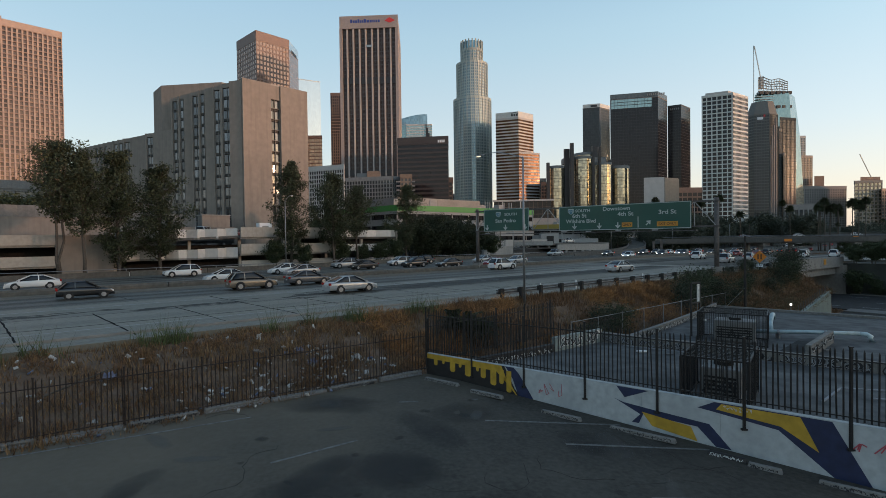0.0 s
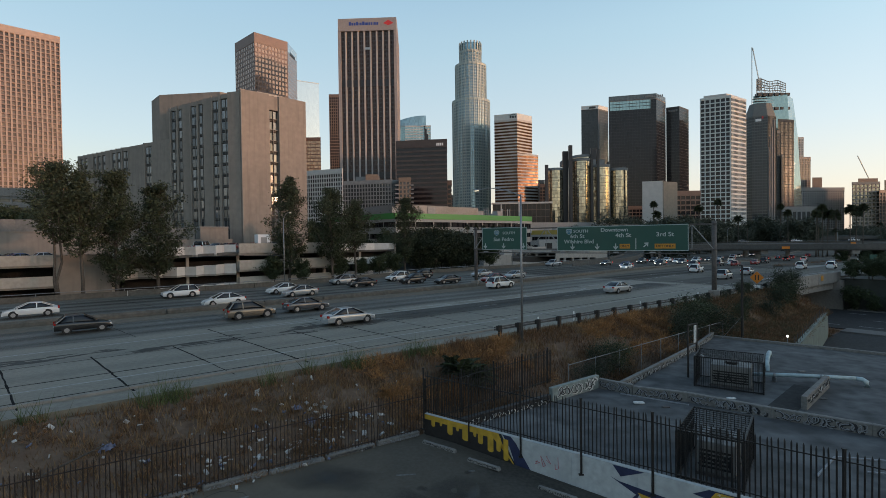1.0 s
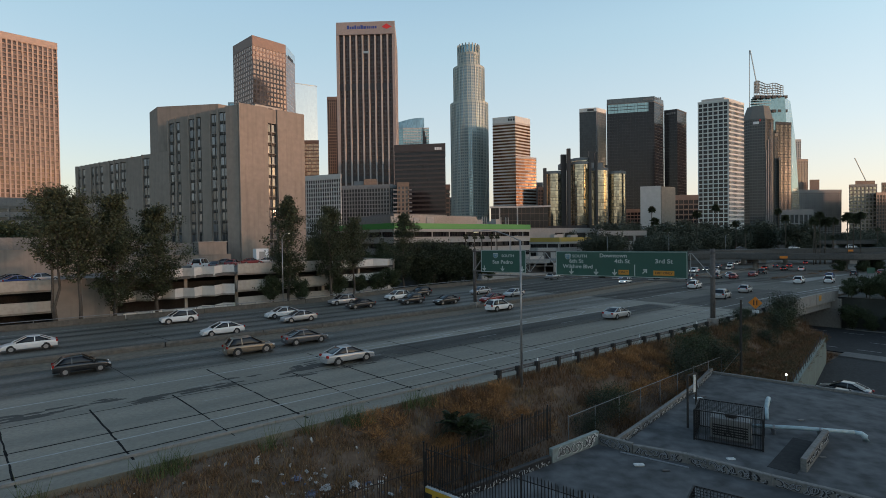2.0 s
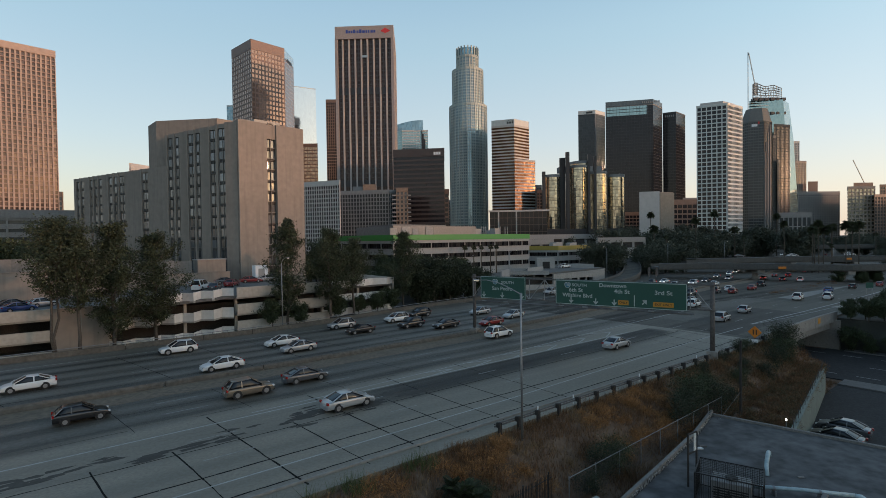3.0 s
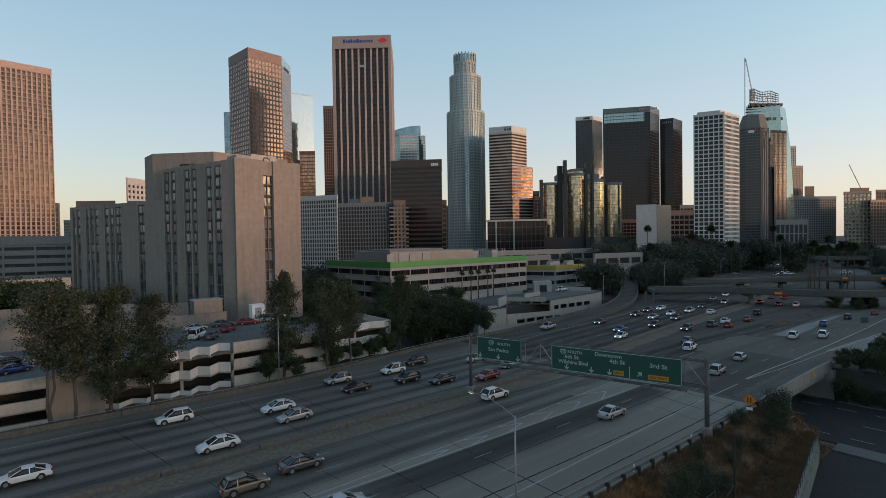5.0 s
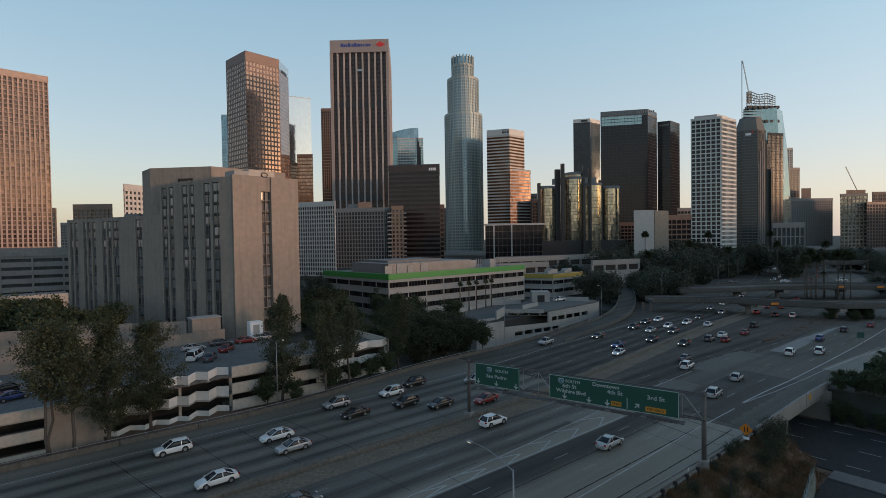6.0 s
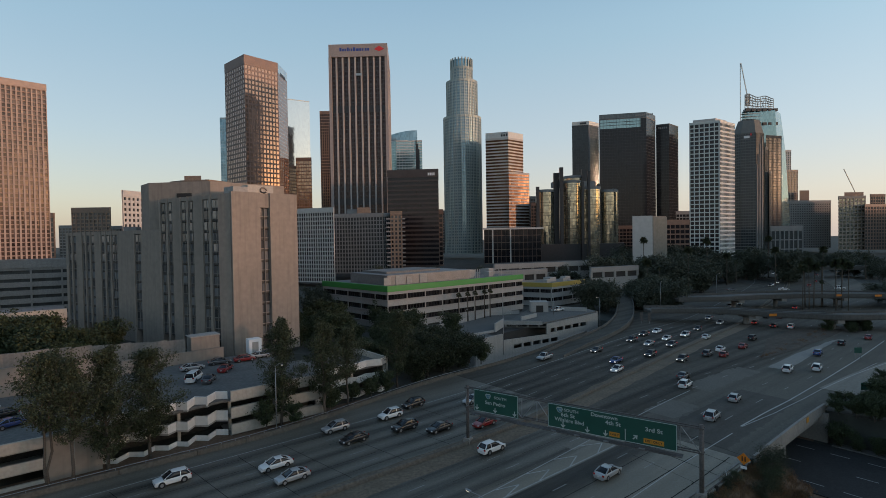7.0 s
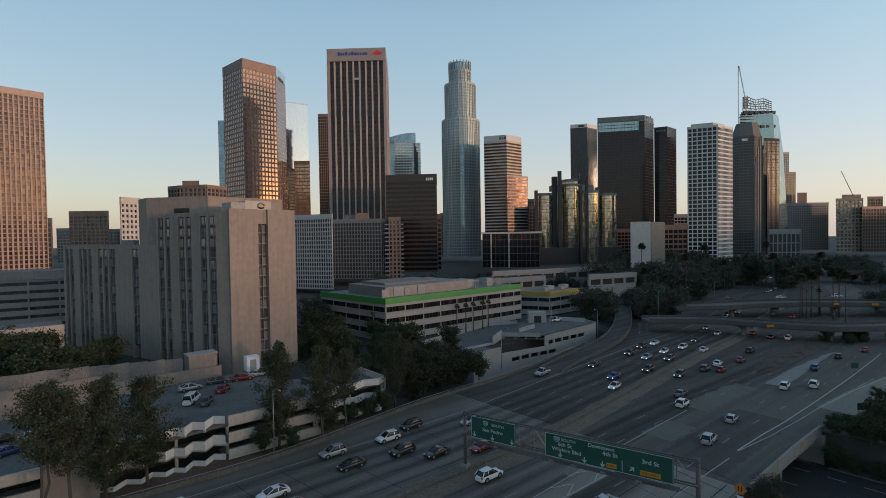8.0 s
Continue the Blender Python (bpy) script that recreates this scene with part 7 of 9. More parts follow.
M_SOAK = oil_film("soaked_oil", 0.15, 0.5)
M_SCUFF = oil_film("scuffed_asphalt_dust", 0.1, 0.6, (0.125, 0.118, 0.105))
M_CRACK = surf("crack_filler", (0.045, 0.041, 0.035), 0.9, spec=0.15, vary=0.35, fine=3, broad=0.6)
rs = random.Random(33)
made = 0
while made < 74:
    p = Vector((rs.uniform(-17, 12), rs.uniform(7, 23)))
    if (p - FA).dot(Vector((-WD.y, WD.x))) > -1.6 or (p - FA).dot(Vector((FD.y, -FD.x))) > -1.4:
        continue
    if made < 24:
        lot_blot(p.x, p.y, rs.uniform(0.8, 2.4), rs.uniform(0.5, 1.3), M_SOAK, "dark oil stain soaked into asphalt", made)
    elif made < 42:
        lot_blot(p.x, p.y, rs.uniform(0.4, 1.5), rs.uniform(0.2, 0.6), M_SCUFF, "pale scuffed patch of asphalt", made)
    else:
        lot_blot(p.x, p.y, rs.uniform(0.08, 0.3), rs.uniform(0.08, 0.25), M_SOAK, "small dark oil drip on asphalt", made)
    made += 1
rc = random.Random(21)
for i in range(16):
    x, y, a = rc.uniform(-8, 9), rc.uniform(9, 19), rc.uniform(0, 6.3)
    if y > 23 - 0.8 * max(0, x):
        continue
    g = Geo()
    for _ in range(rc.randint(6, 14)):
        a += rc.gauss(0, 0.5)
        xn, yn = x + 0.3 * math.cos(a), y + 0.3 * math.sin(a)
        g.bar((x, y, lot_z(x) + 0.001), (xn, yn, lot_z(xn) + 0.001), rc.uniform(0.012, 0.03), 0.006)
        x, y = xn, yn
    part("lot_crack", g, M_CRACK, kind="structure", label="thin dark crack in worn asphalt")
M_OLDLINE = surf("faded_stall_paint", (0.13, 0.13, 0.125), 0.9, vary=0.4, fine=7, broad=1.5)
for (xa, ya), (xb, yb_) in (((-5.0, 14.6), (-2.8, 16.2)), ((5.2, 12.9), (11.2, 13.3)), ((-1.8, 20.0), (1.3, 20.4)), ((1.4, 18.0), (6.2, 18.2)), ((3.8, 16.2), (8.4, 16.3)), ((-13.5, 15.0), (-7.0, 18.5))):
    a, b = Vector((xa, ya, lot_z(xa) + 0.008)), Vector((xb, yb_, lot_z(xb) + 0.008))
    part("stall_line", Geo().bar(a, b, 0.1, 0.008), M_OLDLINE, kind="structure", label="faded white parking stall line")


def scribble(parent, m, length, h, mat, seed, name="graffiti", thick=0.025, kind=""):
    """Unreadable sprayed strokes on a face: x along, y up, z outwards."""
    r = random.Random(seed)
    g = Geo()
    x = 0.0
    while x < length:
        w = h * r.uniform(0.45, 0.8)
        p = (x, h * r.uniform(0.05, 0.95))
        for _ in range(r.randint(2, 4)):
            q = (min(length, x + w * r.random()), h * r.uniform(0.02, 0.98))
            a, b = m @ Vector((p[0], p[1], 0)), m @ Vector((q[0], q[1], 0))
            if (b - a).length > 0.02:
                g.bar(a, b, thick, thick * 0.4, up=(m.to_3x3() @ Vector((0, 0, 1))))
            p = q
        x += w * 0.85
    return part(name, g, mat, parent, "unreadable sprayed graffiti strokes", kind=kind or "stuff")


# kerb under the left fence
kb = thing("kerb", "broken concrete kerb with sprayed graffiti below the fence", "kerb", kind="structure")
for i in range(12):
    a = FA + FD * (0.2 + i * 2.4)
    m = edge_pose(tuple(a + FD * 2.36), tuple(a), lot_z(a.x) - 0.02)
    part("kerb_stone", bevelled(Geo().box(0, 2.2 + 0.05 * (i % 4), -0.10 - 0.03 * (i % 3), 0.14, -0.05, 0.22 - 0.035 * ((i * 7) % 3), m), 0.04), M_KERB, kb)
    scribble(kb, m @ Matrix.Translation((0.1, -0.175, 0.03)) @ Matrix.Rotation(radians(90), 4, 'X'), 2.0, 0.14, (M_TAGG, M_TAGK, M_TAGG)[i % 3], i, thick=0.022)


# ---- iron picket fences ----
def picket_fence(label, a, d, length, z_of, h, base=0.0, post_every=2.45, post_down=0.0, gap=0.155, face=None, pw=0.035, iron=None, th=0.017):
    iron = iron or M_IRON
    t = thing("iron_fence", label, "fence")
    pk_ = Geo().box(-th, th, -th, th, 0.05, h)
    pk_.add([(-th, -th, h), (th, -th, h), (th, th, h), (-th, th, h), (0, 0, h + 0.09)], [(0, 1, 4), (1, 2, 4), (2, 3, 4), (3, 0, 4)])
    pm = pk_.mesh("picket", iron)
    n = int(length / gap)
    r = random.Random(n)
    for i in range(n):
        p = a + d * (i * gap + 0.05)
        lean = Matrix.Rotation(radians(r.gauss(0, 0.6)), 4, 'X') @ Matrix.Rotation(radians(r.gauss(0, 0.6)), 4, 'Y')
        part("picket", pm, None, t, m=Matrix.Translation((p.x, p.y, z_of(p) + base + r.uniform(-0.015, 0.015))) @ lean)
    k = max(1, int(length / 1.2))
    for zz in (0.16, h - 0.22):
        for i in range(k):
            p, q = a + d * (length * i / k), a + d * (length * (i + 1) / k)
            part("rail", Geo().bar((p.x, p.y, z_of(p) + base + zz), (q.x, q.y, z_of(q) + base + zz), 0.035), iron, t)
    x = 0.0
    while x <= length + 0.01:
        p = a + d * min(x, length)
        f = Vector((0, 0)) if face is None else face
        post = Geo().box(p.x + f.x - pw, p.x + f.x + pw, p.y + f.y - pw, p.y + f.y + pw, z_of(p) + base - post_down, z_of(p) + base + h + 4.5 * pw)
        post.box(p.x + f.x - pw * 1.4, p.x + f.x + pw * 1.4, p.y + f.y - pw * 1.4, p.y + f.y + pw * 1.4, z_of(p) + base + h + 4.5 * pw, z_of(p) + base + h + 4.5 * pw + 0.03)
        part("post", post, iron, t)
        if post_down > 0.3:
            part("foot_plate", Geo().box(p.x + f.x - 0.09, p.x + f.x + 0.09, p.y + f.y - 0.05, p.y + f.y + 0.05, z_of(p) + base - post_down, z_of(p) + base - post_down + 0.05), iron, t)
        x += post_every
    return t


picket_fence("rusty black iron picket fence along the lot kerb", FA, FD, 27.0, lambda p: lot_z(p.x) + 0.1, 1.9, pw=0.02, iron=M_RUSTY_IRON, th=0.014)
back = Vector((DX, DY))
picket_fence("black iron picket fence behind the low roof wall", FA + Vector((0.0, 0.12)), (W(24.5, 20.3).to_2d() - FA).normalized(), 10.2, lambda p: -1.3, 2.0, gap=0.15)

# ---- mural wall ----
WALL_TOP, WL = -0.72, 17.4
mw = thing("mural_wall", "low wall painted white with navy and yellow bands", "wall", kind="structure")
mm = edge_pose(tuple(FC), tuple(FC + WD * WL), 0)
for i in range(7):
    x0, x1 = WL * i / 7, WL * (i + 1) / 7
    part("wall_panel", Geo().box(x0, x1 - 0.004, -0.1, 0.1, -3.2, WALL_TOP, mm), M_MURAL, mw)


def mural(points, mat, layer, name="painted_shape"):
    m = mm @ Matrix.Translation((0, -0.102 - 0.003 * layer, 0)) @ Matrix.Rotation(radians(90), 4, 'X')
    return part(name, Geo().add([(x, z, 0) for x, z in points], [tuple(range(len(points)))], m), mat, mw)


mural([(0.0, -1.75), (5.1, -1.95), (4.8, -1.6), (4.3, -0.73), (0.0, -0.73)], M_MBLK, 1)
mural([(0.0, -0.95), (3.9, -1.0), (4.5, -1.3), (4.95, -1.9), (4.8, -1.9), (4.7, -1.65), (4.45, -1.9), (4.2, -1.35), (4.3, -0.73), (0.0, -0.73)][:4] + [(4.85, -1.85), (4.55, -1.55), (4.15, -0.73), (0.0, -0.73)], M_MYEL, 2)
for x0, w_, z_ in ((0.45, 0.22, -1.22), (0.95, 0.14, -1.1), (1.4, 0.3, -1.38), (1.9, 0.16, -1.12), (2.25, 0.34, -1.45), (2.85, 0.16, -1.15), (3.1, 0.26, -1.4), (3.6, 0.3, -1.62), (4.05, 0.22, -1.5), (4.4, 0.24, -1.8)):
    mural([(x0, -0.9), (x0, z_ + 0.06), (x0 + w_ * 0.25, z_), (x0 + w_ * 0.75, z_), (x0 + w_, z_ + 0.06), (x0 + w_, -0.9)], M_MYEL, 3, "paint_drip")
mural([(5.0, -1.95), (5.75, -2.0), (5.0, -0.95), (4.75, -0.73), (4.35, -0.73), (4.7, -1.2)], M_NAVY, 2)
for pts, mt, ly in (([(9.05, -0.75), (9.35, -1.12), (10.2, -0.75)], M_NAVY, 1), ([(8.95, -1.2), (9.9, -1.62), (9.6, -1.95), (9.85, -1.95), (10.0, -1.6), (11.75, -1.66), (12.3, -2.2), (12.75, -2.2), (12.1, -1.5), (10.3, -1.38), (9.3, -1.3)], M_NAVY, 1),
                    ([(9.95, -1.52), (11.55, -1.7), (11.75, -2.15), (10.3, -1.95)], M_MYEL, 2), ([(11.75, -1.02), (12.25, -0.75), (14.6, -0.75), (15.3, -0.75), (16.2, -2.4), (15.4, -2.4), (14.0, -1.28), (12.3, -1.08)], M_NAVY, 1),
                    ([(12.3, -0.98), (12.45, -0.78), (14.55, -0.78), (15.0, -1.72), (14.05, -1.16)], M_MYEL, 2)):
    mural(pts, mt, ly)
scribble(mw, mm @ Matrix.Translation((15.7, -0.115, -1.5)) @ Matrix.Rotation(radians(90), 4, 'X'), 1.6, 0.5, M_TAGR, 31, thick=0.03)
scribble(mw, mm @ Matrix.Translation((5.9, -0.115, -1.6)) @ Matrix.Rotation(radians(90), 4, 'X'), 1.1, 0.6, M_TAGR, 32, thick=0.015)
scribble(mw, mm @ Matrix.Translation((12.5, -0.118, -0.95)) @ Matrix.Rotation(radians(90), 4, 'X'), 0.8, 0.16, M_TAGW, 33, thick=0.015)
wall_n = outward(tuple(FC), tuple(FC + WD))
picket_fence("black iron picket fence standing on the mural wall", FC, WD, WL, lambda p: WALL_TOP, 2.0, post_every=2.62, post_down=0.75, gap=0.155, face=wall_n * 0.13)

# wheel stops
M_STOP = surf("wheel_stop_concrete", (0.17, 0.163, 0.15), 0.9, vary=0.25, fine=8, broad=1.0, bump=0.2)
for i, (x0, off, ln, mt) in enumerate(((0.6, 0.9, 1.9, M_STOP), (3.3, 1.15, 1.6, M_STOP), (6.6, 1.2, 1.6, M_STOP), (9.1, 0.9, 2.2, M_STOP), (12.2, 0.85, 1.1, M_MBLK), (13.3, 0.95, 0.9, M_STOP), (15.0, 0.8, 1.9, M_STOP))):
    c0 = FC + WD * x0 + wall_n * off
    ws = thing("wheel_stop", ("black" if mt is M_MBLK else "pale concrete") + " wheel stop tagged with graffiti beside the mural wall", "wheel stop", m=edge_pose(tuple(c0), tuple(c0 + WD), lot_z(c0.x) - 0.02 - 0.02 * (ln if i > 1 else 0)), group="wheel stops")
    part("block", bevelled(Geo().add([(0, -0.1, 0), (ln, -0.1, 0), (ln, 0.1, 0), (0, 0.1, 0), (0.04, -0.06, 0.15), (ln - 0.04, -0.06, 0.15), (ln - 0.04, 0.06, 0.15), (0.04, 0.06, 0.15)], [(3, 2, 1, 0), (4, 5, 6, 7), (0, 1, 5, 4), (1, 2, 6, 5), (2, 3, 7, 6), (3, 0, 4, 7)]), 0.02), mt, ws)
    scribble(ws, Matrix.Translation((0.08, -0.1, 0.02)) @ Matrix.Rotation(radians(72), 4, 'X'), ln - 0.2, 0.12, M_TAGK if mt is M_STOP else M_TAGW, 50 + i, thick=0.018)

def bubble(parent, m, length, h, mat, seed, thick=0.06, lay=0.0):
    """Big rounded sprayed strokes in loops and hooks: x along, y up, z outwards."""
    r = random.Random(seed)
    x = 0.0
    g = Geo()
    while x < length - 0.5 * h:
        w = h * r.uniform(0.35, 0.8)
        lines = []
        for _ in range(r.randint(1, 3)):
            cx, cy, rx, ry, tilt, a0 = x + w * r.uniform(0.2, 0.8), h * r.uniform(0.35, 0.65), w * r.uniform(0.2, 0.75), h * r.uniform(0.2, 0.45), r.uniform(-0.8, 0.8), r.uniform(0, 6)
            a1 = a0 + r.uniform(1.5, 4.5)
            arc = []
            for k in range(9):
                c_, s_ = rx * math.cos(a0 + (a1 - a0) * k / 8), ry * math.sin(a0 + (a1 - a0) * k / 8)
                arc.append((max(0, cx + c_ - s_ * tilt), min(h, max(0, cy + s_ + c_ * tilt * 0.4))))
            lines.append(arc)
        for ln in lines:
            for p, q in zip(ln, ln[1:]):
                a, b = m @ Vector((min(p[0], length), p[1], lay)), m @ Vector((min(q[0], length), q[1], lay))
                if (b - a).length > 0.01:
                    g.bar(a, b, thick * r.uniform(0.8, 1.3), 0.012, up=(m.to_3x3() @ Vector((0, 0, 1))))
        x += w * 0.8
    return part("graffiti", g, mat, parent, "rounded sprayed graffiti loops", kind="stuff")


# ---- low roofs beyond the wall ----
bl = thing("low_building", "low flat-roofed building with tar roofs and tagged parapets", "building")
def so(*pts):
    return [tuple(W(s, o).to_2d()) for s, o in pts]
RA, RB = -1.8, -2.2
part("roof_lower", Geo().prism([tuple(FC + WD * 26 - wall_n * 0.1), (33.0, 12.4), (25.5, 18.8), (19.9, 23.55), (16.8, 26.05), (13.8, 28.8), (11.25, 30.2), (9.6, 31.7), *so((23.4, 18.9)), tuple(FC - wall_n * 0.1 + WD * 0.1)], -6.2, RA), M_ROOFB, bl, "lower tar roof")
part("roof_upper", Geo().prism([*so((43, -24), (60, -24), (53.2, 9.8), (51, 22.3), (44.7, 20.8), (28.2, 18.2)), (11.4, 30.4), (13.95, 29.0), (16.95, 26.25), (20.0, 23.75), (25.6, 19.0), (33.1, 12.6)], -6.2, RB), M_ROOFB, bl, "upper tar roof")


def parapet(pts, z0, z1, w=0.28, mat=None, name="parapet", tags=True, seed=0, big=0.0, pale_first=False):
    for i, (a, b) in enumerate(zip(pts, pts[1:])):
        L = (Vector(b) - Vector(a)).length
        m = edge_pose(a, b, 0)
        part(name, bevelled(Geo().box(0, L, -w / 2, w / 2, z0, z1, m), 0.03), mat or M_KERB, bl)
        if tags:
            if big:
                up_m = m @ Matrix.Translation((0.15, -w / 2 - 0.008, z1 - big - 0.08)) @ Matrix.Rotation(radians(90), 4, 'X')
                bubble(bl, up_m, L - 0.3, big, M_TAGW if pale_first else M_TAGK, seed + i, thick=big * 0.16)
                bubble(bl, up_m @ Matrix.Translation((0.05, 0.03, 0)), L - 0.4, big * 0.95, M_TAGK if pale_first else M_TAGG, seed + i, thick=big * 0.07, lay=0.01)
                continue
            scribble(bl, m @ Matrix.Translation((0.1, -w / 2 - 0.01, z1 - 0.55)) @ Matrix.Rotation(radians(90), 4, 'X'), L - 0.2, 0.42, M_TAGK, seed + i, thick=0.055)
            scribble(bl, m @ Matrix.Translation((0.2, -w / 2 - 0.02, z1 - 0.5)) @ Matrix.Rotation(radians(90), 4, 'X'), L - 0.4, 0.36, M_TAGW, seed + i + 40, thick=0.02)


M_MINTW = surf("mint_rendered_wall", (0.19, 0.215, 0.20), 0.85, vary=0.2, fine=4, broad=0.6)
parapet([tuple(FA + Vector((0.25, -0.1))), tuple(W(22.9, 19.0).to_2d())], -3.0, -1.35, seed=60, mat=M_MBLK)
parapet([tuple(W(23.0, 19.0).to_2d()), (9.66, 31.85)], -2.8, -1.0, seed=70, mat=M_MINTW, big=0.66, pale_first=True)
parapet([(9.75, 31.8), (11.3, 30.3)], -2.8, -1.2, seed=74, big=0.5)
parapet([(11.3, 30.3), (13.85, 28.9), (16.85, 26.15), (19.94, 23.65), (25.5, 18.9), (33.0, 12.5)], -2.8, -1.27, seed=76, big=0.46)
parapet([*so((28.0, 18.4), (36.0, 19.6), (44.7, 21.0), (51.2, 22.5))], -2.6, -1.75, seed=80)
parapet(so((51.0, 22.3), (53.2, 9.8), (58.0, -14.0)), -2.6, -1.98, tags=False)
parapet([(20.1, 28.4), (24.5, 32.6)], -2.4, -1.45, seed=84, w=0.3)
part("roof_gutter", Geo().box(0, 6, -0.7, 0.7, RB + 0.002, RB + 0.02, edge_pose((19.0, 28.6), (23.4, 32.8), 0)), M_STREET, bl)
# diagonal pale strips and boards lying on the lower roof
for i, ((xa, ya), (xb, yb_)) in enumerate((((14.4, 19.6), (16.4, 21.3)), ((16.4, 21.3), (19.2, 20.6)), ((16.6, 19.9), (19.5, 19.0)), ((10.6, 30.4), (13.6, 28.2)))):
    tb = thing("roof_board", "pale weathered board lying on the tar roof", "board", group="roof boards")
    part("plank", Geo().bar((xa, ya, RA + 0.03), (xb, yb_, RA + 0.03), 0.08, 0.05), M_TAGG, tb)


def ac_cage(label, cx, cy, turn, w, d, h, z, seed):
    m = Matrix.Translation((cx, cy, z)) @ Matrix.Rotation(radians(turn), 4, 'Z')
    t = thing("equipment_cage", label, "cage", m=m)
    for x in (-w / 2, w / 2):
        for y in (-d / 2, d / 2):
            part("corner_post", Geo().box(x - 0.05, x + 0.05, y - 0.05, y + 0.05, 0, h), M_IRON, t)
    for z_ in (0.08, h):
        part("ring_rail", Geo().bar((-w / 2, -d / 2, z_), (w / 2, -d / 2, z_), 0.07).bar((w / 2, -d / 2, z_), (w / 2, d / 2, z_), 0.07).bar((w / 2, d / 2, z_), (-w / 2, d / 2, z_), 0.07).bar((-w / 2, d / 2, z_), (-w / 2, -d / 2, z_), 0.07), M_IRON, t)
    bar = Geo().box(-0.014, 0.014, -0.014, 0.014, 0, h).mesh("bar", M_IRON)
    nx, ny = int(w / 0.13), int(d / 0.13)
    for i in range(1, nx):
        for y in (-d / 2, d / 2):
            part("bar", bar, None, t, m=Matrix.Translation((-w / 2 + w * i / nx, y, 0)))
        part("top_bar", Geo().box(-0.012, 0.012, -d / 2, d / 2, h - 0.01, h + 0.015, Matrix.Translation((-w / 2 + w * i / nx, 0, 0))), M_IRON, t) if i % 2 == 0 else None
    for i in range(1, ny):
        for x in (-w / 2, w / 2):
            part("bar", bar, None, t, m=Matrix.Translation((x, -d / 2 + d * i / ny, 0)))
        part("top_bar", Geo().box(-w / 2, w / 2, -0.012, 0.012, h + 0.015, h + 0.035, Matrix.Translation((0, -d / 2 + d * i / ny, 0))), M_IRON, t) if i % 2 == 0 else None
    u = thing("air_conditioner", "boxy grey rooftop cooling unit inside a cage", "air conditioner", m=m @ Matrix.Translation((0.1, 0.1, 0)))
    part("housing", bevelled(Geo().box(-w * 0.3, w * 0.3, -d * 0.27, d * 0.27, 0.12, h * 0.72), 0.03), M_CORR, u)
    part("skid", Geo().box(-w * 0.32, w * 0.32, -d * 0.3, d * 0.3, 0, 0.12), M_RUST, u)
    part("fan_guard", Geo().tube([(0, 0, h * 0.72), (0, 0, h * 0.8)], [0.36, 0.36], 14), M_IRON, u)
    for i in range(5):
        part("louvre", Geo().box(-w * 0.26, w * 0.26, -d * 0.27 - 0.03, -d * 0.27, 0.3 + i * 0.16, 0.38 + i * 0.16), M_IRON, u)
    scribble(u, Matrix.Translation((-w * 0.28, -d * 0.27 - 0.04, 0.25)) @ Matrix.Rotation(radians(90), 4, 'X'), w * 0.5, h * 0.4, M_TAGK, seed, thick=0.05)


ac_cage("black iron bar cage round a cooling unit behind the fence", 10.95, 20.4, -36, 2.25, 3.3, 1.85, RA, 91)
ac_cage("black iron bar cage standing on the upper roof", 18.7, 33.3, -33, 3.8, 2.7, 1.95, RB, 92)

pp = thing("roof_pipe", "long pale metal duct bending down at one end", "pipe")
part("run", Geo().tube([(20.6, 34.3, -1.75), (23.6, 33.6, -1.72), (26.4, 32.7, -1.7)], [0.13, 0.13, 0.13], 12), M_PIPE, pp, smooth=True)
part("elbow", Geo().tube([(26.4, 32.7, -1.7), (26.75, 32.58, -1.74), (26.95, 32.5, -1.9), (27.0, 32.48, -2.2)], [0.13, 0.15, 0.17, 0.2], 12), M_PIPE, pp, smooth=True)
for x, y in ((22.0, 33.9), (24.6, 33.25)):
    part("stand", Geo().box(x - 0.05, x + 0.05, y - 0.2, y + 0.2, RB, -1.85), M_STEEL, pp)
    part("band", Geo().tube([(x - 0.06, y + 0.02, -1.735), (x + 0.06, y - 0.02, -1.73)], [0.15, 0.15], 12), M_STEEL, pp)
vn = thing("roof_vent", "pale bent vent pipe on the tar roof", "vent")
part("pipe", Geo().tube([(23.3, 36.6, RB), (23.6, 37.2, -1.7), (24.2, 38.0, -1.35), (24.6, 38.5, -1.3), (24.8, 38.8, -1.6)], [0.12, 0.14, 0.16, 0.17, 0.18], 12), M_PIPE, vn, smooth=True)
fr = thing("billboard", "empty dark steel sign frame on two posts", "billboard", m=Matrix.Translation((17.4, 35.6, RB)) @ Matrix.Rotation(radians(35), 4, 'Z'))
for x in (-0.55, 0.55):
    part("post", Geo().box(x - 0.05, x + 0.05, -0.05, 0.05, 0, 3.6), M_WOOD, fr)
for z_ in (2.2, 3.55):
    part("crossbar", Geo().box(-0.55, 0.55, -0.04, 0.04, z_, z_ + 0.1), M_WOOD, fr)
part("torn_panel", Geo().box(0.2, 0.5, -0.02, 0.02, 2.3, 3.5), M_TAGW, fr)
for i, (x, y, s_) in enumerate(((20.8, 41.5, 0.35), (21.4, 42.0, 0.3), (22.5, 30.2, 0.2), (16.5, 29.2, 0.25), (12.2, 27.9, 0.22), (25.5, 36.3, 0.25), (11.0, 28.6, 0.3))):
    jk = thing("debris", "crumpled pale scrap lying on the roof", "debris", group="roof debris")
    z0 = RB if (x * DX + y * DY) > 31.5 else RA
    part("scrap", bevelled(Geo().box(x - s_, x + s_, y - s_ * 0.5, y + s_ * 0.5, z0, z0 + s_ * 0.35, ), 0.04), (M_TAGW, M_RUST, M_KERB)[i % 3], jk)
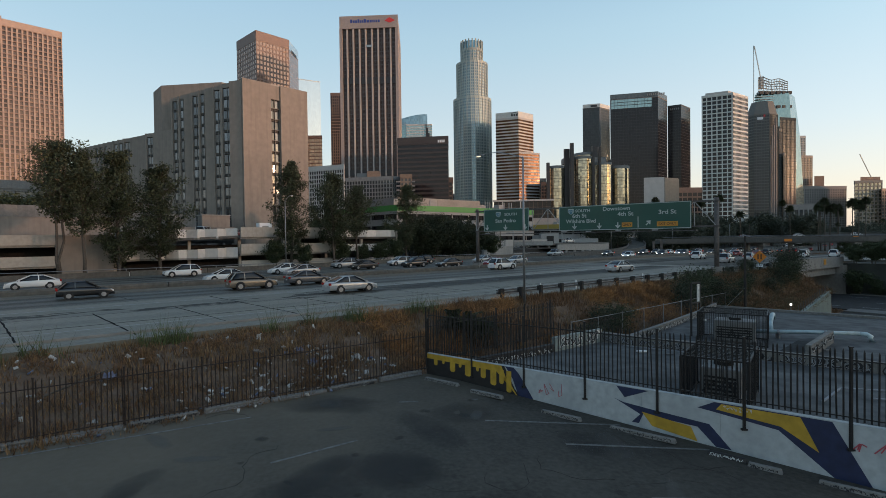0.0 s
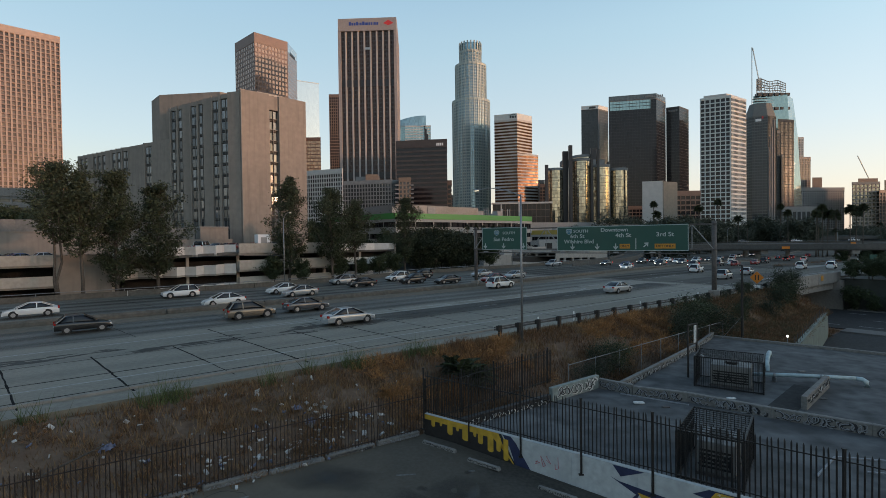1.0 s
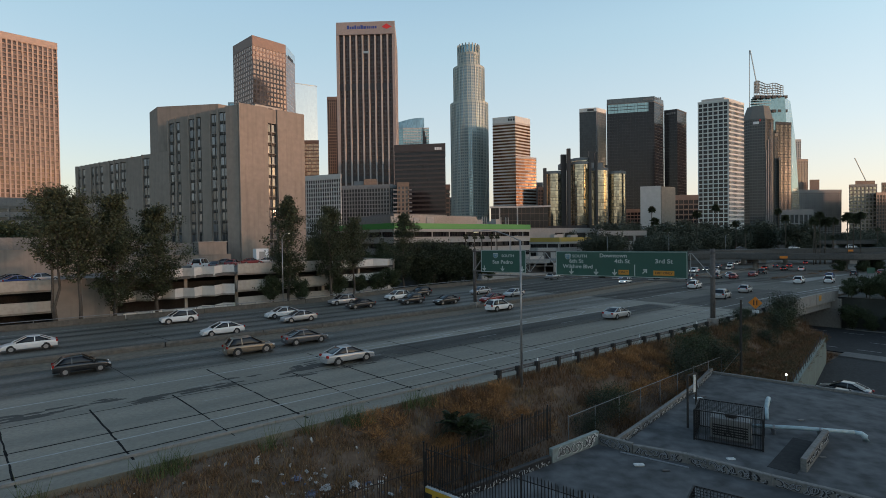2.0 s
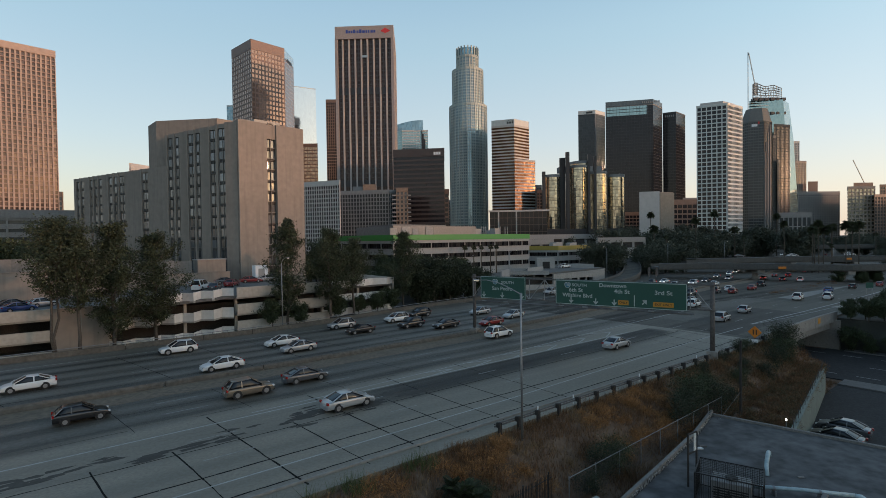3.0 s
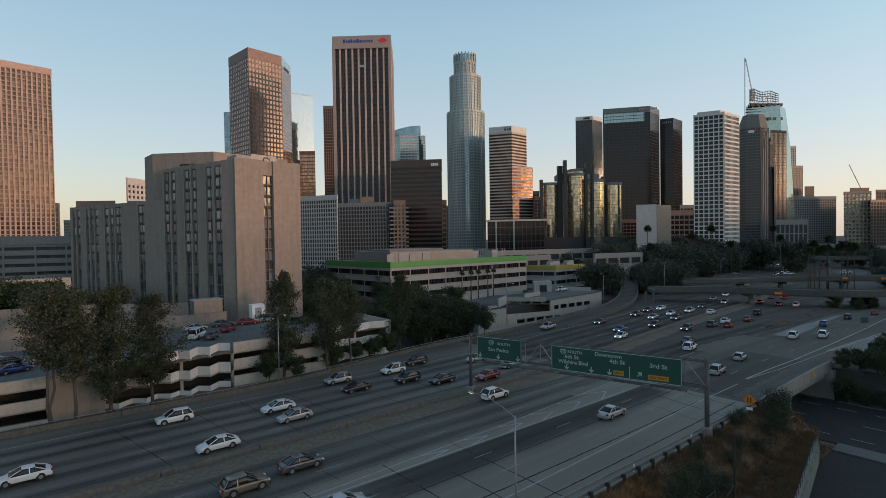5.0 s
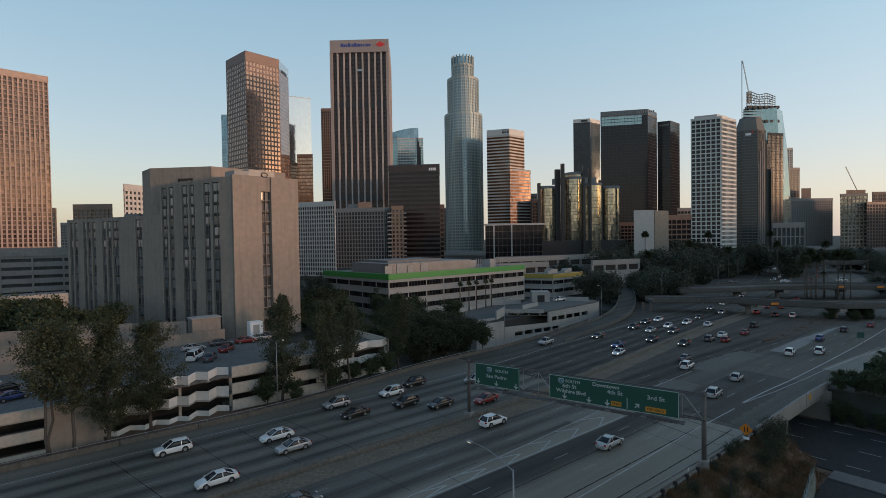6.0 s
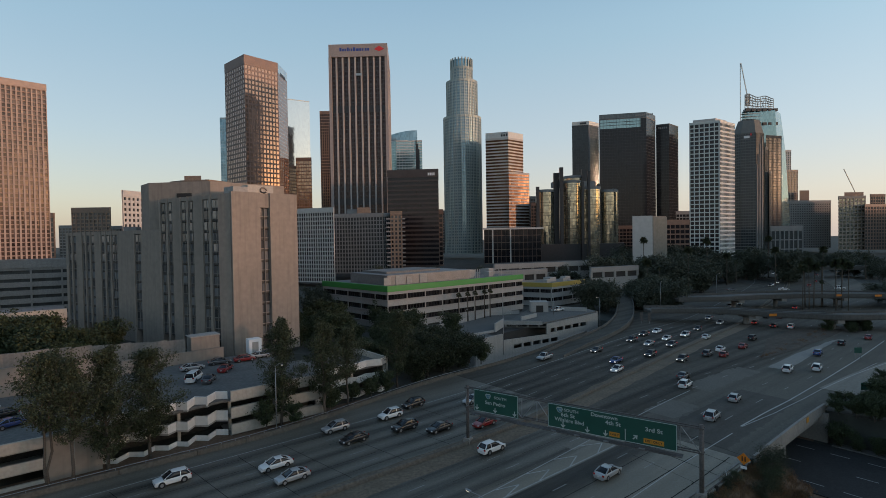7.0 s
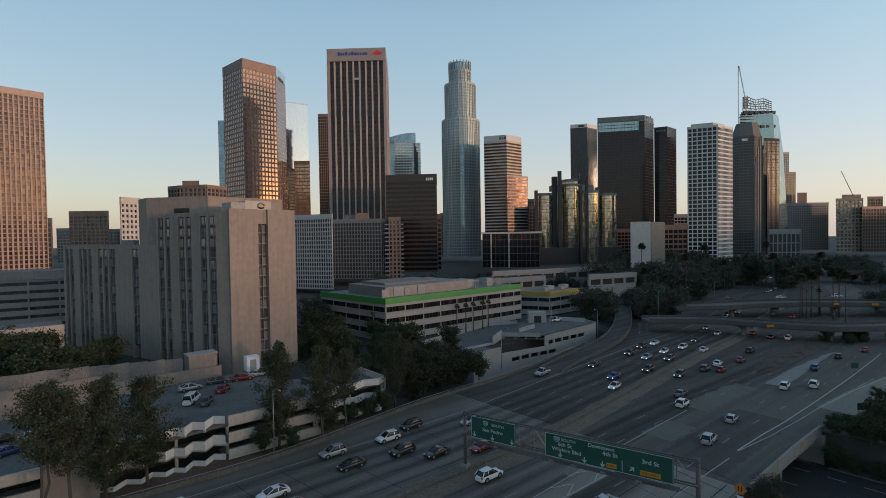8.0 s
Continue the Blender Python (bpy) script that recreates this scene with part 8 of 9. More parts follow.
# ---- plants ----
def leafmat(name, col, vary=0.45, warm=None):
    mat = bpy.data.materials.new(name)
    mat.use_nodes = True
    N, Lk = mat.node_tree.nodes, mat.node_tree.links
    bs = N["Principled BSDF"]
    geo = N.new("ShaderNodeNewGeometry")
    mx = N.new("ShaderNodeMix")
    mx.data_type = 'RGBA'
    mx.inputs[6].default_value = (*(c * (1 - vary) for c in col), 1)
    mx.inputs[7].default_value = (*(warm or tuple(c * (1 + vary) for c in col)), 1)
    Lk.new(geo.outputs["Random Per Island"], mx.inputs[0])
    Lk.new(mx.outputs[2], bs.inputs["Base Color"])
    bs.inputs["Roughness"].default_value = 0.7
    bs.inputs["Specular IOR Level"].default_value = 0.25
    return mat


L_EUC = leafmat("grey_green_leaves", (0.04, 0.05, 0.026), 0.45, (0.082, 0.096, 0.05))
L_EUC2 = leafmat("olive_green_leaves", (0.034, 0.044, 0.022), 0.5, (0.07, 0.084, 0.042))
# far leaves kept paler: distance haze is put into their colour
L_FAR = leafmat("far_hazed_leaves", (0.058, 0.066, 0.046), 0.3)
L_DARK = leafmat("dark_green_leaves", (0.028, 0.036, 0.019), 0.45)
L_MID = leafmat("mid_green_leaves", (0.04, 0.052, 0.024), 0.5)
L_PALM = leafmat("palm_leaves", (0.05, 0.058, 0.03), 0.4)
L_WEED = leafmat("weed_leaves", (0.075, 0.095, 0.035), 0.4)
L_DRY = leafmat("dry_grass", (0.155, 0.095, 0.048), 0.45, (0.29, 0.18, 0.09))
L_TUMBLE = leafmat("orange_dry_brush", (0.25, 0.12, 0.043), 0.4, (0.44, 0.22, 0.085))
L_SCRUB = leafmat("olive_scrub", (0.07, 0.062, 0.03), 0.4, (0.12, 0.10, 0.05))
L_RUST = leafmat("rust_brush", (0.125, 0.066, 0.034), 0.5, (0.23, 0.125, 0.06))
M_BARK = surf("grey_bark", (0.085, 0.07, 0.056), 0.95, vary=0.35, fine=8, broad=1.0, bump=0.4)
M_PALMB = surf("palm_bark", (0.08, 0.065, 0.05), 0.95, vary=0.3, fine=8, bump=0.4)


def leaf_quads(g, centre, n, spread, size, r, long=1.8, droop=0.4):
    for _ in range(n):
        c = centre + Vector((r.gauss(0, spread), r.gauss(0, spread), r.gauss(0, spread * 0.8)))
        a = Vector((r.gauss(0, 1), r.gauss(0, 1), r.gauss(-droop, 0.6))).normalized()
        b = a.cross(Vector((r.gauss(0, 1), r.gauss(0, 1), r.gauss(0, 1)))).normalized()
        s = size * r.uniform(0.6, 1.4)
        a, b = a * s * long / 2, b * s / 2
        k = len(g.v)
        g.v += [tuple(c - a), tuple(c + b), tuple(c + a), tuple(c - b)]
        g.f.append((k, k + 1, k + 2, k + 3))


def tree_proto(seed, h, r_crown, leaves, mat, size=0.32, trunk_r=0.22, clear=0.3, lean=0.04, stems=1, airy=1.0):
    """Meshes of the trunk with limbs, and of the crown: clumps of leaves along the limbs, with gaps."""
    r = random.Random(seed)
    wood, leaf = Geo(), Geo()
    tips = []
    for s in range(stems):
        dx, dy = r.uniform(-lean, lean) * h + (s - (stems - 1) / 2) * 0.5, r.uniform(-lean, lean) * h
        pts = [Vector((0.15 * s, 0, -0.6))]
        for k in range(1, 7):
            f = k / 6
            pts.append(Vector((dx * f + r.gauss(0, 0.02 * h) * f, dy * f + r.gauss(0, 0.02 * h) * f, h * 0.93 * f)))
        wood.tube([tuple(p) for p in pts], [trunk_r * (1 - 0.85 * k / 6) / (1 + 0.3 * (stems - 1)) + 0.02 for k in range(7)], 7)
        nl = int(15 / stems) + 3
        for i in range(nl):
            f = clear + (0.97 - clear) * (i + r.random() * 0.7) / nl
            k = min(5, int(f * 6))
            base = pts[k].lerp(pts[k + 1], f * 6 - k)
            a = r.uniform(0, 2 * math.pi)
            reach = r_crown * (0.45 + 0.75 * math.sin(math.pi * min(1, max(0.08, (f - clear) / (1.06 - clear))) ** 0.8)) * r.uniform(0.6, 1.15)
            end = base + Vector((math.cos(a) * reach, math.sin(a) * reach, reach * r.uniform(0.25, 0.8)))
            mid = base.lerp(end, 0.5) + Vector((0, 0, reach * 0.1))
            wood.tube([tuple(base), tuple(mid), tuple(end)], [trunk_r * 0.32 * (1 - f) + 0.03, trunk_r * 0.2 * (1 - f) + 0.02, 0.015], 5)
            for q in (0.35, 0.6, 0.85, 1.0):
                tips.append((base.lerp(end, q) + Vector((r.gauss(0, 0.3), r.gauss(0, 0.3), r.gauss(0, 0.3))), 0.35 + 0.22 * reach * airy))
        tips.append((pts[-1], 0.6))
    per = max(4, leaves // len(tips))
    for c, sp in tips:
        n = int(per * r.uniform(0.4, 1.6))
        leaf_quads(leaf, c, n, sp * r.uniform(0.4, 0.8), size, r)
    return wood.mesh("trunk", M_BARK, True), leaf.mesh("crown", mat)


def plant(protos, i, x, y, z, scale, turn, label, name="tree", category="tree", group=""):
    wood, leaf = protos[i % len(protos)]
    t = thing(name, label, category, m=Matrix.Translation((x, y, z)) @ Matrix.Rotation(turn, 4, 'Z') @ Matrix.Scale(scale, 4), group=group)
    part("trunk", wood, None, t)
    part("crown", leaf, None, t)
    return t


def poplar_proto(seed, h, r_crown, leaves, mat, size=0.17, trunk_r=0.24, clear=0.24, stems=1):
    """A tall broadleaf with steep limbs: dense ragged crown, widest below its middle, on a bare lower stem."""
    r = random.Random(seed)
    wood, leaf = Geo(), Geo()
    tips = []
    for s in range(stems):
        sx, sy = (s - (stems - 1) / 2) * 0.06 * h, r.uniform(-0.02, 0.02) * h
        pts = [Vector((0.12 * s, 0, -0.6))] + [Vector((sx * k / 7 + r.gauss(0, 0.008) * h, sy * k / 7 + r.gauss(0, 0.008) * h, h * 0.96 * k / 7)) for k in range(1, 8)]
        wood.tube([tuple(p) for p in pts], [trunk_r * (1 - 0.88 * k / 7) / (1 + 0.25 * (stems - 1)) + 0.02 for k in range(8)], 8)
        nl = 40 // stems + 6
        for i in range(nl):
            f = clear + (0.98 - clear) * (i + r.random()) / nl
            k = min(6, int(f * 7))
            base = pts[k].lerp(pts[k + 1], f * 7 - k)
            g_ = (f - clear) / (1 - clear)
            wide = min(1.0, 0.5 + 1.6 * g_) * (1 - g_ ** 1.5) ** 0.8 + 0.05
            a = i * 2.4 + r.uniform(-0.5, 0.5)
            reach = r_crown * wide * r.choice((0.45, 0.7, 0.85, 1.0, 1.2)) * r.uniform(0.85, 1.1)
            rise = reach * r.uniform(0.5, 1.1) + 0.4
            end = base + Vector((math.cos(a) * reach, math.sin(a) * reach, rise))
            mid = base.lerp(end, 0.5) - Vector((0, 0, 0.08 * reach))
            wood.tube([tuple(base), tuple(mid), tuple(end)], [trunk_r * 0.3 * (1 - f) + 0.035, trunk_r * 0.18 * (1 - f) + 0.025, 0.012], 5)
            for q in (0.3, 0.5, 0.7, 0.88, 1.02):
                tips.append((base.lerp(end, q) + Vector((r.gauss(0, 0.22), r.gauss(0, 0.22), r.gauss(0, 0.25))), 0.3 + 0.085 * reach))
        tips.append((pts[-1] + Vector((0, 0, 0.3)), 0.4))
    per = max(4, leaves // len(tips))
    for c, sp in tips:
        leaf_quads(leaf, c, int(per * r.choice((0.25, 0.7, 1.0, 1.6))), sp * r.uniform(0.55, 1.15), size, r, long=1.7, droop=0.6)
    return wood.mesh("trunk", M_BARK, True), leaf.mesh("crown", mat)


POPLAR = [poplar_proto(11, 18.6, 5.2, 16500, L_EUC, stems=2, clear=0.42), poplar_proto(12, 17.6, 4.2, 14000, L_EUC, clear=0.34), poplar_proto(13, 17.8, 4.9, 20000, L_EUC2, clear=0.08), poplar_proto(14, 16.6, 5.2, 19000, L_EUC2, clear=0.12),
          poplar_proto(15, 19.2, 4.9, 19000, L_EUC2, clear=0.14), poplar_proto(16, 17.3, 5.2, 17000, L_EUC2, stems=2, clear=0.2)]
DENSE = [tree_proto(31 + i, 10, 4.4, 15000, L_DARK, 0.26, 0.3, 0.08, airy=1.25) for i in range(3)]
MID = [tree_proto(41 + i, 9, 3.4, 6000, L_MID, 0.3, 0.22, 0.2, airy=1.1) for i in range(4)]
FAR = [tree_proto(51 + i, 11, 5.0, 3900, L_FAR, 0.38, 0.3, 0.12, airy=1.3) for i in range(4)]
lab = "tall leafy roadside tree with steep limbs beside the freeway"
for i, (x, y, sc, k) in enumerate(((-52.0, 70.0, 1.0, 0), (-49.6, 71.2, 0.98, 1), (-47.3, 75.0, 1.0, 2), (-44.2, 80.6, 1.0, 3), (-27.4, 92.6, 1.0, 4), (-20.4, 96.9, 1.0, 5), (-17.2, 102.5, 0.88, 1), (-8.0, 114.5, 0.88, 4))):
    plant(POPLAR, k, x, y, 0, sc, 0.4 + i * 1.3, lab, group="roadside trees")
for i, (x, y, sc) in enumerate(((-5.0, 120.5, 1.05), (-1.5, 124.0, 1.1), (2.5, 128.0, 1.05), (6.5, 132.5, 0.95), (-4.0, 128.0, 1.1), (-2.0, 133.0, 1.1), (3.5, 139.0, 1.0), (9.5, 137.0, 0.8))):
    plant(DENSE, i, x, y, 0, sc * 0.84, i * 2.1, "dense dark ficus tree beside a parking deck", group="ficus trees")
for i, (x, y, z, sc) in enumerate(((-25.0, 92.0, 0, 0.4), (-29.5, 91.0, 0, 0.5), (-13.0, 107.5, 0, 0.45), (-10.0, 110.5, 0, 0.5), (12.5, 134.8, 0, 0.6), (-16.5, 105.0, 0, 0.4), (-20.0, 99.5, 0, 0.5))):
    plant(MID, i, x, y, z, sc, i, "low bushy shrub behind the edge barrier", "shrub", "shrub", "edge shrubs")
for i in range(30):
    p = W(115.3 + 2.0 * (i % 3), 2.0 + i * 0.88)
    plant(MID, i, p.x, p.y, height(115.3 + 2.0 * (i % 3), 2.0 + i * 0.88), 0.3 + 0.05 * (i % 4), i * 1.9, "dark shrub on the slope beside the bridge", "shrub", "shrub", "slope shrubs")
wood_v, leaf_v = [], []


def far_tree(proto, x, y, z, scale, turn):
    """One of the far trees, kept to be joined into the woods."""
    m = np.array(Matrix.Translation((x, y, z)) @ Matrix.Rotation(turn, 4, 'Z') @ Matrix.Scale(scale, 4))
    for me, out in zip(proto, (wood_v, leaf_v)):
        co = np.empty(len(me.vertices) * 3)
        me.vertices.foreach_get("co", co)
        out.append((co.reshape(-1, 3) @ m[:3, :3].T + m[:3, 3], [tuple(p.vertices) for p in me.polygons]))


def woods(name, pieces, mat, label):
    g = Geo()
    for v, f in pieces:
        k0 = len(g.v)
        g.v += [tuple(p) for p in v.tolist()]
        g.f += [tuple(i + k0 for i in q) for q in f]
    part(name, g, mat, kind="stuff", label=label)


rng = random.Random(77)
k = 0
for cx, cy, rx, ry, n, z, lo, hi in ((-120, 112, 26, 10, 16, 5, 0.7, 1.1), (-96, 124, 18, 10, 14, 6, 0.5, 1.2), (-91, 116, 16, 9, 14, 8, 0.5, 1.15), (-24, 150, 12, 16, 26, 3, 0.4, 0.68), (-6, 146, 8, 12, 14, 1, 0.4, 0.7), (-52, 205, 12, 10, 10, 4, 0.8, 1.1), (100, 98, 8, 6, 14, -5, 0.35, 0.55), (118, 106, 10, 5, 10, -3, 0.25, 0.42), (-36, 160, 10, 12, 8, 6, 0.6, 0.9), (-30, 182, 14, 8, 8, 4, 0.6, 0.95), (-5, 165, 12, 6, 6, 2, 0.6, 0.8), (75, 234, 5, 9, 6, 2, 0.9, 1.25), (110, 250, 12, 14, 12, 1, 0.9, 1.3),
                                (140, 330, 34, 24, 22, 0, 1.1, 1.8), (210, 400, 60, 40, 34, 0, 1.3, 2.0), (330, 480, 90, 50, 40, 0, 0.9, 1.5), (420, 360, 110, 50, 34, 0, 0.8, 1.4), (90, 330, 40, 18, 16, 4, 0.8, 1.2), (0, 330, 50, 16, 14, 6, 0.7, 1.1),
                                (150, 182, 16, 6, 10, -1.5, 0.3, 0.5), (112, 113, 12, 3, 9, -1.5, 0.2, 0.36), (89, 98, 4, 3, 8, -5.5, 0.35, 0.5), (260, 250, 40, 20, 18, -1, 0.7, 1.2), (250, 190, 50, 20, 16, -1, 0.6, 1.0)):
    for _ in range(n):
        x, y = cx + rng.uniform(-1, 1) * rx, cy + rng.uniform(-1, 1) * ry
        s_, o_ = x * DX + y * DY, -x * DY + y * DX
        if cy > 300:
            far_tree(FAR[k % 4], x, y, min(z, height(s_, o_) + 0.2), rng.uniform(lo, hi), rng.uniform(0, 6))
            k += 1
            continue
        plant(FAR if cy > 200 else MID, k, x, y, min(z, height(s_, o_) + 0.2) if cy > 140 else height(s_, o_), rng.uniform(lo, hi) * (1.0 if cy > 200 else 1.1), rng.uniform(0, 6), "dark rounded city tree seen from afar", group="city trees")
        k += 1

woods("far_wood_trunks", wood_v, M_BARK, "grey trunks of the far city trees")
woods("far_woods", leaf_v, L_FAR, "dark leafy crowns of far city trees")


def palm_proto(seed, h, fan=1.5, n=46):
    r = random.Random(seed)
    wood = Geo()
    lean = (r.uniform(-0.6, 0.6), r.uniform(-0.6, 0.6))
    wood.tube([(lean[0] * f * f, lean[1] * f * f, h * f) for f in (-0.03, 0.25, 0.5, 0.75, 1.0)], [0.3, 0.24, 0.2, 0.18, 0.22], 8)
    top = Vector((lean[0], lean[1], h))
    leaf = Geo()
    for i in range(n):
        a = r.uniform(0, 2 * math.pi)
        e = r.uniform(-0.9, 1.2)
        L = fan * r.uniform(0.8, 1.15)
        d = Vector((math.cos(a) * math.cos(e), math.sin(a) * math.cos(e), math.sin(e)))
        sd_ = d.cross(Vector((0, 0, 1))).normalized()
        for q in range(5):
            w = (q - 2) * 0.28
            p0, p1 = top + d * 0.3, top + d * L * (0.75 + 0.25 * math.cos(w * 2)) + sd_ * w * L * 0.55 + Vector((0, 0, -0.35 * L * (0.5 + 0.5 * math.cos(e))))
            mid = p0.lerp(p1, 0.6) + Vector((0, 0, 0.12 * L))
            wv = sd_ * 0.07
            k = len(leaf.v)
            leaf.v += [tuple(p0 - wv), tuple(p0 + wv), tuple(mid + wv * 1.6), tuple(p1), tuple(mid - wv * 1.6)]
            leaf.f.append((k, k + 1, k + 2, k + 3, k + 4))
    return wood.mesh("trunk", M_PALMB, True), leaf.mesh("fronds", L_PALM)


PALM = [palm_proto(3, 20, 2.7, 70), palm_proto(5, 24, 2.5, 70), palm_proto(7, 17, 2.8, 70), palm_proto(9, 11, 1.3, 40)]
def palm(i, x, y, z, sc):
    wood, leaf = PALM[i % 4]
    t = thing("palm_tree", "tall slender fan palm with a shaggy head", "palm tree", m=Matrix.Translation((x, y, z)) @ Matrix.Rotation(i * 1.1, 4, 'Z') @ Matrix.Scale(sc, 4), group="fan palms")
    part("trunk", wood, None, t)
    part("fronds", leaf, None, t)
for i, (x, y, z, sc) in enumerate(((173.9, 237.6, -2, 1.0), (173.0, 233.7, -2, 0.92), (177.7, 237.1, -2, 1.12), (187.1, 244.3, -2, 1.8), (181.6, 228.8, -2, 1.05), (176.1, 215.1, -2, 0.87), (190.0, 236.0, -2, 1.2), (183.5, 240.0, -2, 1.05), (168.0, 231.0, -2, 0.95),
                                   (142.0, 345.0, 2, 1.15), (110.0, 262.0, 2, 1.0), (124.0, 280.0, 2, 1.15), (150.0, 300.0, 2, 1.1),
                                   (172.0, 320.0, 0, 1.2), (190.0, 330.0, 0, 1.1), (205.0, 345.0, 0, 1.25), (222.0, 330.0, 0, 1.1), (250.0, 380.0, 0, 1.2), (285.0, 372.0, 0, 1.2), (300.0, 352.0, 0, 1.3), (330.0, 350.0, 0, 1.25), (345.0, 340.0, 0, 1.2))):
    palm(i, x, y, z, sc)
for i, (x, y, z) in enumerate(((9.5, 190.0, 1.5), (13.0, 193.0, 1.5), (16.0, 196.0, 1.5), (20.0, 200.0, 1.5), (22.5, 203.0, 1.5))):
    palm(3, x, y, z, 0.95)

# ---- the dry bank between lot and freeway ----
rng = random.Random(12)
dry, rust, weed, sage = Geo(), Geo(), Geo(), Geo()


def tuft(g, x, y, z, h, n, spread, w, r):
    for _ in range(n):
        bx, by = x + r.gauss(0, spread), y + r.gauss(0, spread)
        hh = h * r.uniform(0.4, 1.2)
        dx, dy = r.gauss(0, 0.35) * hh, r.gauss(0, 0.35) * hh
        a = r.uniform(0, math.pi)
        wx, wy = math.cos(a) * w, math.sin(a) * w
        k = len(g.v)
        g.v += [(bx - wx, by - wy, z - 0.05), (bx + wx, by + wy, z - 0.05), (bx + dx, by + dy, z + hh)]
        g.f.append((k, k + 1, k + 2))


for _ in range(9000):
    s_, e_ = rng.uniform(-34, 90), rng.uniform(0.3, 9.0) ** 1.0
    o_ = 29.0 - e_
    if s_ > 52 and e_ > 7:
        continue
    p = W(s_, o_)
    nz = noise.noise((p.x * 0.22, p.y * 0.22, 3.0))
    z = height(s_, o_)
    if s_ < 17:
        if nz > -0.95:
            tuft(dry if rng.random() < 0.6 else rust, p.x, p.y, z, 0.3 + 0.35 * max(0, nz), 12, 0.22, 0.02, rng)
    else:
        tuft(rust if nz > -0.1 else dry, p.x, p.y, z, 0.4 + 0.5 * max(0, nz + 0.2), 13, 0.28, 0.02, rng)
# fluffy mounds of tumbled brush
tumble, scrub = Geo(), Geo()


def mound(g, x, y, z, r, n, rg):
    for _ in range(n):
        a, e = rg.uniform(0, 2 * math.pi), abs(rg.gauss(0.5, 0.5))
        d = Vector((math.cos(a) * math.cos(e), math.sin(a) * math.cos(e), math.sin(e)))
        p = Vector((x, y, z)) + d * r * rg.uniform(0.25, 0.85)
        q = p + (d + Vector((rg.gauss(0, 0.6), rg.gauss(0, 0.6), rg.gauss(0.1, 0.5)))).normalized() * r * rg.uniform(0.2, 0.45)
        w = Vector((rg.gauss(0, 1), rg.gauss(0, 1), rg.gauss(0, 1))).normalized() * 0.016
        k = len(g.v)
        g.v += [tuple(p - w), tuple(p + w), tuple(q)]
        g.f.append((k, k + 1, k + 2))


for _ in range(150):
    s_ = rng.uniform(15.5, 50)
    e_ = rng.uniform(1.2, 6.5)
    p = W(s_, 29 - e_)
    if noise.noise((p.x * 0.16, p.y * 0.16, 9.0)) > -0.12:
        mound(tumble, p.x, p.y, height(s_, 29 - e_) - 0.1, rng.uniform(0.5, 1.25), 420, rng)
for _ in range(190):
    s_, e_ = rng.uniform(-22, 15), rng.uniform(1.6, 9.0)
    p = W(s_, 29 - e_)
    mound(rust, p.x, p.y, height(s_, 29 - e_) - 0.1, rng.uniform(0.3, 0.7), 160, rng)
for _ in range(260):
    s_, e_ = rng.uniform(50, 85), rng.uniform(0.9, 7.6)
    p = W(s_, 29 - e_)
    mound(rng.choice((rust, rust, dry, scrub)), p.x, p.y, height(s_, 29 - e_) - 0.1, rng.uniform(0.5, 1.1), 230, rng)
for _ in range(420):
    s_ = rng.uniform(53.8, 83)
    o_ = rng.uniform(21.9 + (s_ - 82.6) * 0.18, 23.0)
    p = W(s_, o_)
    mound(rng.choice((rust, rust, scrub)), p.x, p.y, -3.1, rng.uniform(0.5, 1.0), 240, rng)
for _ in range(70):
    f_, g_ = rng.random(), rng.random()
    x, y = (89 + f_ * 62, 138 + f_ * 52 + (g_ - 0.5) * 16 * f_ * (1.2 - f_))
    mound(rust, x, y, road_z((x, y)), rng.uniform(0.4, 1.1), 130, rng)
part("tumbled_brush", tumble, L_TUMBLE, kind="stuff", label="fluffy orange-brown dry brush mounds on the bank")
part("dry_grass", dry, L_DRY, kind="stuff", label="pale dry grass covering the bank")
part("scrub_brush", scrub, L_SCRUB, kind="stuff", label="olive-brown scrub on the bank")
part("rusty_brush", rust, L_RUST, kind="stuff", label="rust-brown dry brush on the bank")
for _ in range(330):
    s_ = rng.choice((rng.uniform(-14, 24), rng.uniform(4, 24)))
    p = W(s_, 29.0 - rng.uniform(0.2, 1.8))
    if noise.noise((p.x * 0.4, p.y * 0.4, 5.0)) > 0.0:
        tuft(weed, p.x, p.y, -0.2, rng.uniform(0.7, 1.5), 9, 0.12, 0.018, rng)
part("tall_weeds", weed, L_WEED, kind="stuff", label="tall green weeds at the pavement edge")
M_LITW = surf("dirty_white_litter", (0.44, 0.43, 0.41), 0.8, vary=0.3)
M_LITB = surf("dull_blue_litter", (0.14, 0.15, 0.22), 0.7, vary=0.3)
lit = [Geo(), Geo(), Geo()]
for _ in range(360):
    s_, e_ = rng.uniform(-24, 17), rng.uniform(1.5, 8.8)
    if rng.random() < 0.5:
        s_, e_ = rng.gauss(9.5, 2.8), rng.gauss(6.8, 1.1)
    p = W(s_, 29 - e_, height(s_, 29 - e_) + 0.1)
    sz = 0.02 + 0.14 * rng.random() ** 2
    lit[rng.choice((0, 0, 0, 1, 2))].box(-sz, sz, -sz * rng.uniform(0.3, 1), sz * 0.6, -0.02, 0.03, Matrix.Translation(p) @ Euler((rng.gauss(0, 0.5), rng.gauss(0, 0.5), rng.uniform(0, 6))).to_matrix().to_4x4())
for gq, mt in zip(lit, (M_LITW, surf("blue_litter", (0.10, 0.13, 0.21), 0.7), surf("grey_litter", (0.28, 0.27, 0.25), 0.8))):
    part("litter", gq, mt, kind="stuff", label="scattered paper and plastic litter on the bank")
